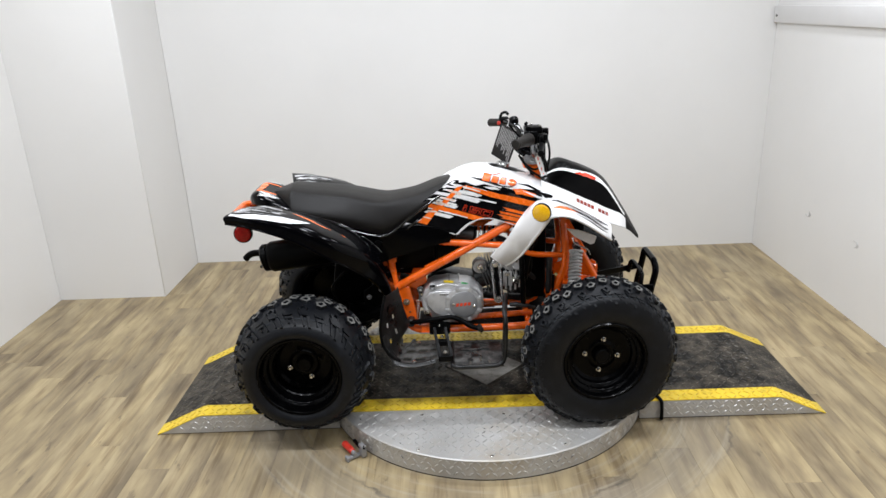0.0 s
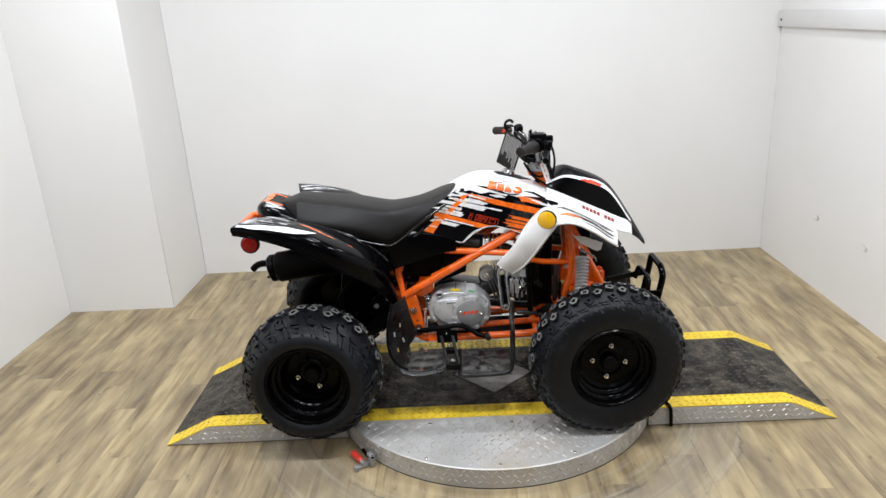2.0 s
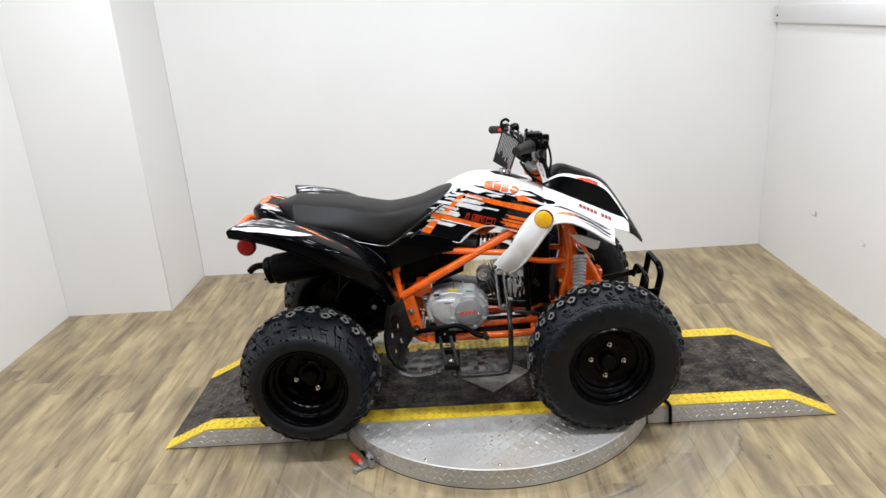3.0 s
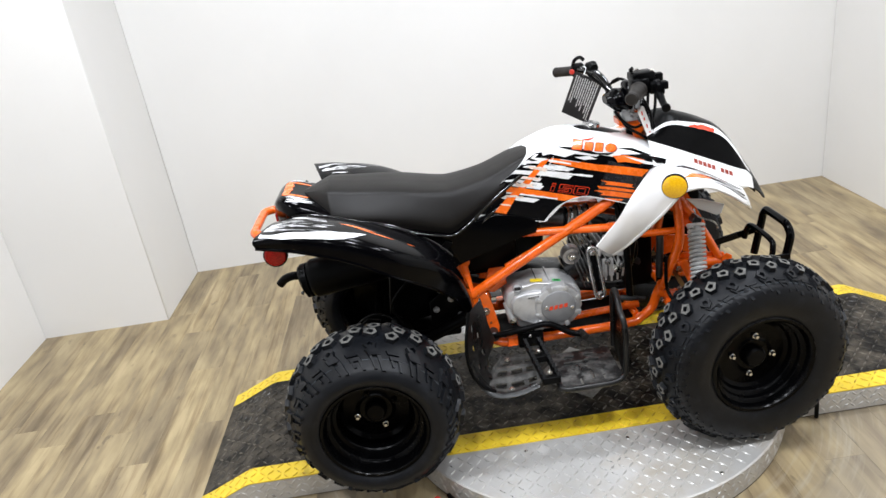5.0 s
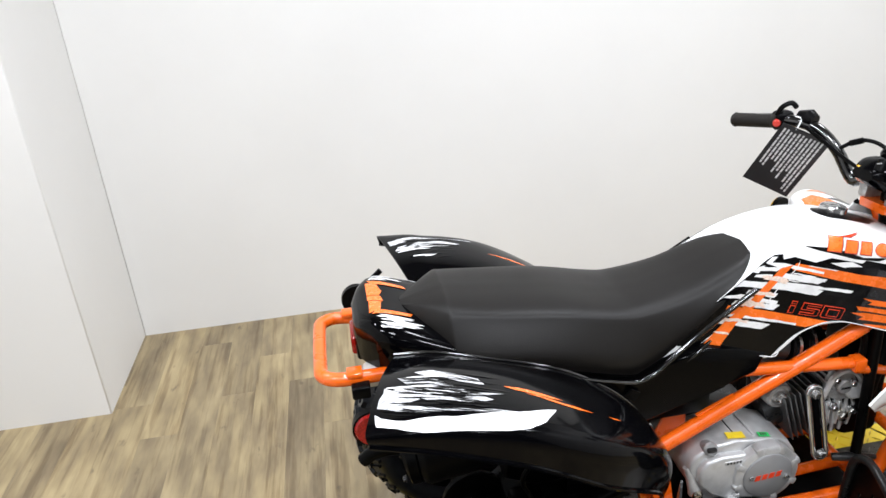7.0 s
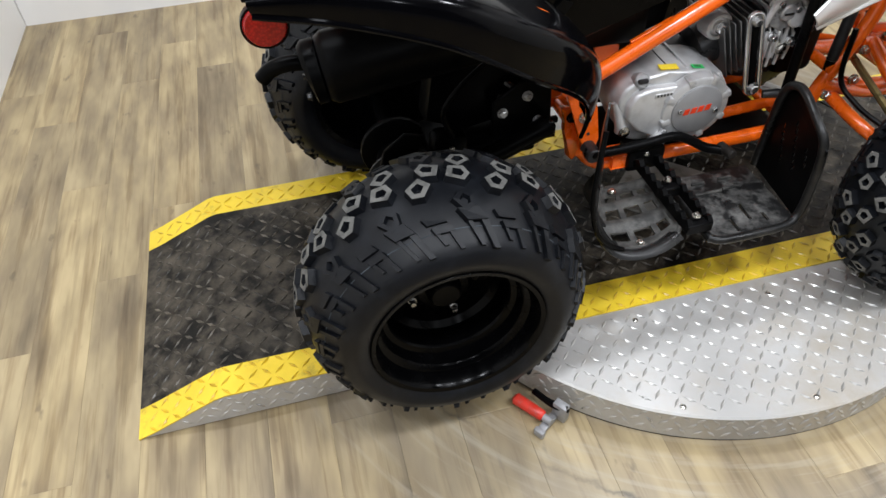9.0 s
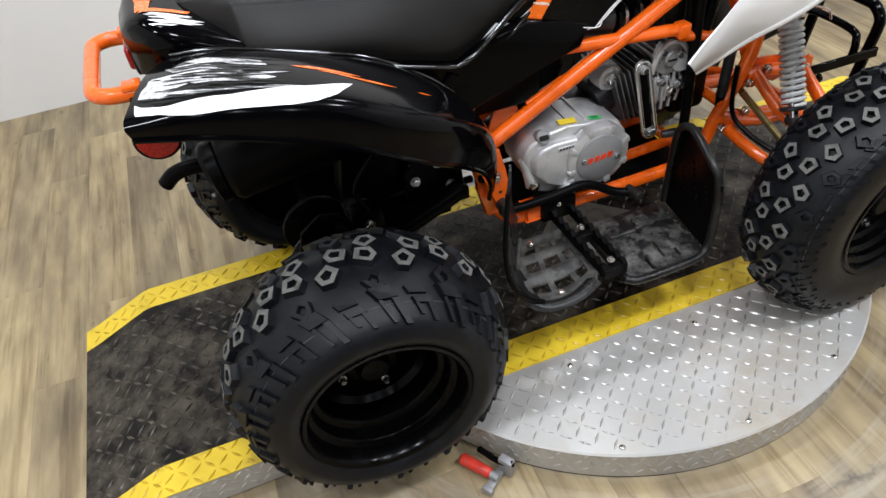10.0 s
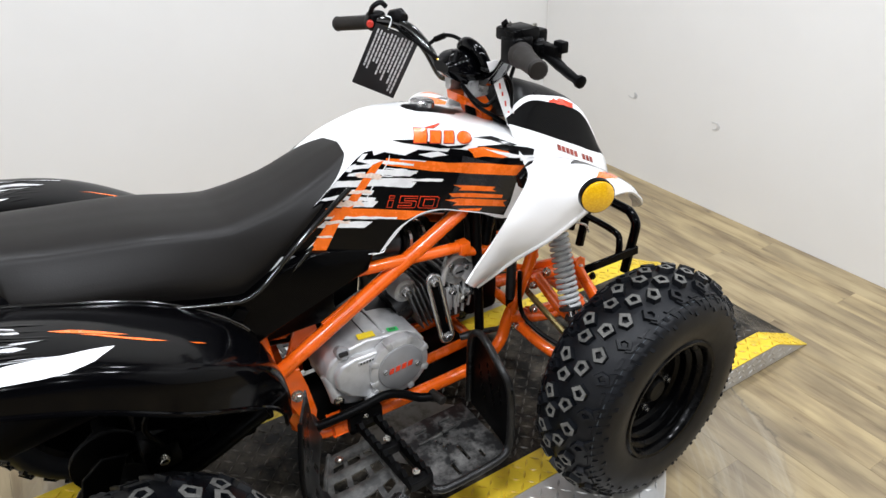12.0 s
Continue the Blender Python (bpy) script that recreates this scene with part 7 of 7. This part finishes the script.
# ---- footwells ----
for s in (-1, 1):
    # heel guard: slotted floor sweeping up behind the heel
    prof = [(-0.360, 0.535, 0.226, 0.300), (-0.376, 0.470, 0.202, 0.322), (-0.382, 0.410, 0.188, 0.335), (-0.370, 0.350, 0.182, 0.345), (-0.332, 0.308, 0.180, 0.350), (-0.280, 0.292, 0.178, 0.350), (-0.235, 0.288, 0.178, 0.346), (-0.190, 0.294, 0.178, 0.335)]
    S = []
    for p in catmull([(x, z, 0) for x, z, a, b in prof], 3):
        S.append(p)
    ab = catmull([(a, b, 0) for x, z, a, b in prof], 3)
    G = [[(p[0] + 0.56 * (q[1] - q[0]) * (1 - j / 12) * max(0.0, min(1.0, (p[1] - 0.30) / 0.06)), s * (q[0] + (q[1] - q[0]) * j / 12), p[1] + (0.006 if j in (0, 12) else 0.0)) for j in range(13)] for p, q in zip(S, ab)]

    def slot(i, j):
        if 12 <= i < 21:
            return i % 3 != 2 and i < 20 and (3 <= j < 5 or 7 <= j < 10)
        return (i in (4, 7, 10) and j == 5) or (i in (2, 5, 8) and j == 8)
    hg = part("heel_guard", add_grid(bmesh.new(), G[:14], 0.004 * s, slot), WORNB, quad, "black plastic upright heel guard", 50)
    part("rim", tube([G[i][12] for i in range(14)], 0.005, 8), SATIN, hg)
    # broad rolled edge sweeping from behind the heel round the foot rest
    EDGE = catmull([(-0.380, 0.334, 0.395), (-0.372, 0.340, 0.352), (-0.352, 0.348, 0.314), (-0.328, 0.362, 0.296), (-0.288, 0.370, 0.290), (-0.238, 0.364, 0.290), (-0.190, 0.344, 0.292)], 5)
    BAND = []
    for p in EDGE:
        flat = max(0.0, min(1.0, (0.42 - p[2]) / 0.11))
        inn = Vector((0.010, -0.018, 0.0)).lerp((Vector((-0.255, 0.250, p[2])) - Vector(p)).normalized() * 0.027, flat)
        lift = Vector((0.0, 0.006, 0.0)).lerp(Vector((0, 0, 0.007)), flat)
        BAND.append([tuple(Vector((q.x, s * q.y, q.z))) for q in (Vector(p) + inn * (k / 6) + lift * math.sin(math.pi * min(1.0, k / 5)) for k in range(7))])
    part("rolled_edge", add_grid(bmesh.new(), BAND, 0.004 * s), WORNB, hg, "scuffed rolled edge", 60)
    # slotted foot rest: three rows of openings between raised bars
    C00, C10, C11, C01 = Vector((-0.272, 0.160, 0)), Vector((-0.180, 0.156, 0)), Vector((-0.174, 0.315, 0)), Vector((-0.338, 0.318, 0))
    P = []
    for i in range(25):
        u = i / 24
        row = []
        for j in range(29):
            v = j / 28
            q = C00.lerp(C10, u).lerp(C01.lerp(C11, u), v)
            q.y += 0.044 * math.sin(math.pi * u) ** 0.7 * v ** 3 - 0.010 * u * v
            q.x -= 0.010 * math.sin(math.pi * v) * (1 - u)
            bar = max(0.0, math.cos(2 * math.pi * (v - 0.05) / 0.30))
            row.append((q.x, s * q.y, 0.286 + 0.005 * bar + (0.010 * (v - 0.9) / 0.1 if v > 0.9 else 0.0) * 0.3 + 0.004 * (i in (0, 24))))
        P.append(row)

    def opening(i, j):
        v = ((j + 0.5) / 28 - 0.05) % 0.30
        return 0.09 < v < 0.22 and 4 < j < 24 and (3 <= i < 8 or 10 <= i < 16 or 18 <= i < 22)
    fr_ = part("foot_rest", add_grid(bmesh.new(), P, 0.005 * s, opening), HEEL, quad, "grey dusty plastic foot rest with slots", 50)
    part("lip", tube([P[0][j] for j in range(0, 29)] + [P[i][28] for i in range(1, 25)] + [P[24][j] for j in range(27, 3, -1)], 0.0045, 8), HEEL, fr_)
    for bx, by in ((-0.258, 0.180), (-0.268, 0.330)):
        part("screw", add_bolt(bmesh.new(), (bx, s * by, 0.290), (0, 0, 1), 0.006, 0.006), ZINC, fr_)
    # toothed foot peg
    fp = part("foot_peg", box((-0.188, min(s * 0.12, s * 0.15), 0.312), (-0.162, max(s * 0.12, s * 0.15), 0.342), 0.004, 2), SATIN, quad, "black toothed foot peg")
    for off in (-0.021, 0.021):
        a, b = Vector((-0.178 + off, s * 0.13, 0.338)), Vector((-0.152 + off, s * 0.335, 0.310))
        L = (b - a).length
        n = 20
        teeth = [(L * k / n, 0.010 if k % 2 else 0.002) for k in range(n + 1)]
        bm = prism([(0.0, -0.016)] + teeth + [(L, -0.016)], -0.005, 0.005)
        d = (b - a).normalized()
        sx = d.cross(Vector((0, 0, 1))).normalized()
        bm.transform(Matrix((d, sx, sx.cross(d))).transposed().to_4x4())
        bm.transform(Matrix.Translation(a))
        part("toothed_rail", bm, SATIN, fp)
    for t in (0.05, 0.5, 0.97):
        p = Vector((-0.178, s * 0.13, 0.330)).lerp(Vector((-0.152, s * 0.335, 0.302)), t)
        part("cross_bar", box((p.x - 0.026, p.y - 0.010, p.z - 0.012), (p.x + 0.026, p.y + 0.010, p.z + 0.010), 0.002, 1), SATIN, fp)
    for t in (0.08, 0.45, 0.92):
        p = Vector((-0.178, s * 0.13, 0.345)).lerp(Vector((-0.152, s * 0.335, 0.316)), t)
        part("bolt", add_bolt(bmesh.new(), p, (0, 0, 1), 0.006, 0.007), ZINC, fp)
    part("peg_mount", box((-0.215, min(s * 0.10, s * 0.15), 0.305), (-0.135, max(s * 0.10, s * 0.15), 0.355), 0.006, 2), SATIN, fp)
    # front floor plate with slots and the upright shield
    G = [[(-0.130 + 0.185 * i / 24, s * (0.165 + 0.187 * j / 16), 0.276) for j in range(17)] for i in range(25)]
    slot2 = lambda i, j: (i == 8 and 12 <= j < 15) or (i == 13 and 9 <= j < 13) or (i == 17 and 12 <= j < 14)
    fpn = part("floor_plate", add_grid(bmesh.new(), G, 0.004 * s, slot2), SCUFF, quad, "black slotted plastic floor plate, dusty")
    part("rim", tube([(-0.130, s * 0.165, 0.276), (-0.130, s * 0.330, 0.276), (-0.124, s * 0.346, 0.276), (-0.104, s * 0.355, 0.276), (-0.020, s * 0.356, 0.277), (0.030, s * 0.352, 0.278), (0.052, s * 0.344, 0.288), (0.060, s * 0.341, 0.320), (0.064, s * 0.334, 0.400), (0.064, s * 0.322, 0.444), (0.062, s * 0.298, 0.466), (0.069, s * 0.240, 0.490), (0.074, s * 0.205, 0.488), (0.074, s * 0.180, 0.462), (0.074, s * 0.172, 0.38), (0.072, s * 0.170, 0.28)], 0.0085, 10, 3), WORNB, fpn, "rounded rolled rim")
    for x, y, ln in ((-0.011, 0.193, 0.030), (-0.072, 0.195, 0.030), (-0.012, 0.223, 0.042), (-0.066, 0.227, 0.060)):
        part("grip_rib", box((x - ln / 2, min(s * (y - 0.003), s * (y + 0.003)), 0.275), (x + ln / 2, max(s * (y - 0.003), s * (y + 0.003)), 0.2815), 0.002, 2), HEEL, fpn, "worn raised grip rib")
    G = []
    for i in range(17):
        t = i / 16
        z = 0.276 + 0.210 * t
        x = 0.056 + 0.008 * t
        hi_ = 0.338 - 0.10 * max(0, t - 0.76) / 0.24
        lo_ = 0.172 + 0.03 * max(0, t - 0.85) / 0.15
        G.append([(x + 0.018 * (1 - j / 30), s * (lo_ + (hi_ - lo_) * j / 30), z) for j in range(31)])
    slot3 = lambda i, j: (j == 12 + (11 - i) and 5 <= i < 12) or (j == 6 + (9 - i) and 4 <= i < 10) or (j == 20 + (10 - i) and 7 <= i < 10)
    part("shield", add_grid(bmesh.new(), G, 0.004 * s, slot3), NEARBLACK, fpn, "black slotted upright shield")
# gear lever
part("gear_lever", tube([(-0.295, -0.118, 0.352), (-0.27, -0.135, 0.357), (-0.19, -0.150, 0.372), (-0.13, -0.152, 0.380), (-0.09, -0.155, 0.365), (-0.055, -0.165, 0.345), (-0.02, -0.178, 0.341)], [0.012, 0.010, 0.0095, 0.0095, 0.0095, 0.010, 0.012], 10, 3), SATIN, quad, "black gear lever")
part("lever_pad", rod((-0.024, -0.165, 0.344), (-0.018, -0.205, 0.346), 0.0105, 12, 0.002), GRIPM, quad)
part("lever_pivot", rod((-0.285, -0.10, 0.352), (-0.285, -0.138, 0.352), 0.016, 14, 0.002), DARKALU, quad)
part("chain_slider", box((-0.40, -0.075, 0.37), (-0.345, -0.055, 0.40), 0.004), SATIN, quad)
part("skid_plate", box((-0.26, -0.10, 0.292), (0.18, 0.10, 0.299), 0.003), NEARBLACK, quad)
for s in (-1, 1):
    part("inner_liner", prism([(-0.82, 0.79), (-0.70, 0.80), (-0.55, 0.75), (-0.44, 0.68), (-0.40, 0.60), (-0.46, 0.64), (-0.58, 0.70), (-0.72, 0.755)], s * 0.135, s * 0.150, 0.003, 1), NEARBLACK, quad)
# dark block added to stand for the shade ahead of the engine
part("cooling_shroud", box((0.155, -0.045, 0.40), (0.245, 0.06, 0.72), 0.015, 2), NEARBLACK, quad)
part("regulator", box((0.33, -0.05, 0.62), (0.39, 0.05, 0.70), 0.01, 2), NEARBLACK, quad)

# ---- tags on the handlebar ----
TL, TR, BL = Vector((0.098, 0.2165, 1.052)), Vector((0.1635, 0.1425, 1.0195)), Vector((0.058, 0.280, 0.9145))
BR = BL + (TR - TL)
tag = thing("warning_tag", "black card warning tag with white print on the handlebar", "tag")
nrm = (TR - TL).cross(BL - TL).normalized()
if nrm.y > 0:
    nrm = -nrm
bm = bmesh.new()
TAGO = (TL, TR, BR, BL)
fr_ = [bm.verts.new(p + nrm * 0.0006) for p in TAGO]
bk_ = [bm.verts.new(p - nrm * 0.0006) for p in TAGO]
bm.faces.new(fr_)
bm.faces.new(bk_[::-1])
for k in range(4):
    bm.faces.new((fr_[k], bk_[k], bk_[(k + 1) % 4], fr_[(k + 1) % 4]))
part("card", bm, TAGM, tag, smooth=0)
bm = bmesh.new()
rnd = random.Random(9)
for k, end in enumerate((0.70, 0.72, 0.56, 0.58, 0.74, 0.70, 0.80, 0.64, 0.84, 0.92, 0.94)):
    u = 0.09 + 0.078 * k
    v = 0.06 + 0.02 * (k in (2, 3, 6))
    while v < end - 0.03:
        wlen = rnd.uniform(0.03, 0.12)
        a = [TL + (TR - TL) * uu + (BL - TL) * vv + nrm * 0.0012 for uu, vv in ((u, v), (u + 0.036, v), (u + 0.036, min(end, v + wlen)), (u, min(end, v + wlen)))]
        bm.faces.new([bm.verts.new(p) for p in a])
        v += wlen + 0.010
part("print", bm, TAGW, tag, "white printed lines", 0)
part("tie", tube([tuple(TL.lerp(TR, 0.3) + (BL - TL) * 0.03), (0.128, 0.200, 1.060), (0.120, 0.215, 1.062), (0.125, 0.212, 1.044)], 0.0016, 6, 4), DECALW, tag)
hang = thing("hang_tag", "narrow white card hang tag with red print", "tag")
a, b, wv = Vector((0.189, -0.085, 1.018)), Vector((0.236, -0.095, 0.880)), Vector((0.019, -0.009, 0.003))
n2 = (b - a).cross(wv).normalized() * 0.0008
bm = bmesh.new()
q0 = [bm.verts.new(p) for p in (a - wv * 0.5 + n2, a + wv * 0.5 + n2, b + wv * 0.5 + n2, b - wv * 0.5 + n2)]
q1 = [bm.verts.new(p) for p in (a - wv * 0.5 - n2, a + wv * 0.5 - n2, b + wv * 0.5 - n2, b - wv * 0.5 - n2)]
bm.faces.new(q0)
bm.faces.new(q1[::-1])
for k in range(4):
    bm.faces.new((q0[k], q1[k], q1[(k + 1) % 4], q0[(k + 1) % 4]))
part("card", bm, WHITE, hang, smooth=0)
bm = bmesh.new()
for k, (t0, t1) in enumerate(((0.18, 0.27), (0.33, 0.41), (0.46, 0.52), (0.60, 0.68), (0.76, 0.86))):
    for sg in (-1, 1):
        off = n2 * (1.8 * sg)
        bm.faces.new([bm.verts.new(p + off) for p in (a.lerp(b, t0) - wv * 0.04, a.lerp(b, t0) + wv * 0.12, a.lerp(b, t1) + wv * 0.02, a.lerp(b, t1) - wv * 0.14)])
part("print", bm, DECALR, hang, "red print", 0)

# ---- floor planks, last ----
PW, PL, GAPW = 0.122, 0.914, 0.0003
bm = bmesh.new()
x0, x1, c = -PW / 2 + GAPW / 2, PW / 2 - GAPW / 2, 0.0003
low = [bm.verts.new(p) for p in ((x0, 0, -0.003), (x1, 0, -0.003), (x1, 1, -0.003), (x0, 1, -0.003))]
mid = [bm.verts.new(p) for p in ((x0, 0, -c), (x1, 0, -c), (x1, 1, -c), (x0, 1, -c))]
hi = [bm.verts.new(p) for p in ((x0 + c, 0.001, 0), (x1 - c, 0.001, 0), (x1 - c, 0.999, 0), (x0 + c, 0.999, 0))]
for A, B in ((low, mid), (mid, hi)):
    for k in range(4):
        bm.faces.new((A[k], A[(k + 1) % 4], B[(k + 1) % 4], B[k]))
bm.faces.new(hi)
plank_mesh = mesh_of("plank", bm, PLANK, 0)
rnd = random.Random(5)
x = LX + PW / 2
while x < RX + PW / 2:
    y = FY - rnd.uniform(0.05, 0.85)
    back = PY if x < PX - PW / 2 else BY
    while y < back:
        a, b = max(y, FY - 0.02), min(y + PL, back + 0.02)
        if b - a > 0.02:
            p = new("plank", plank_mesh)
            p.parent = floor
            p.matrix_basis = Matrix.Translation((x, a, 0)) @ Matrix.Diagonal((1, b - a - GAPW, 1, 1))
        y += PL
    x += PW
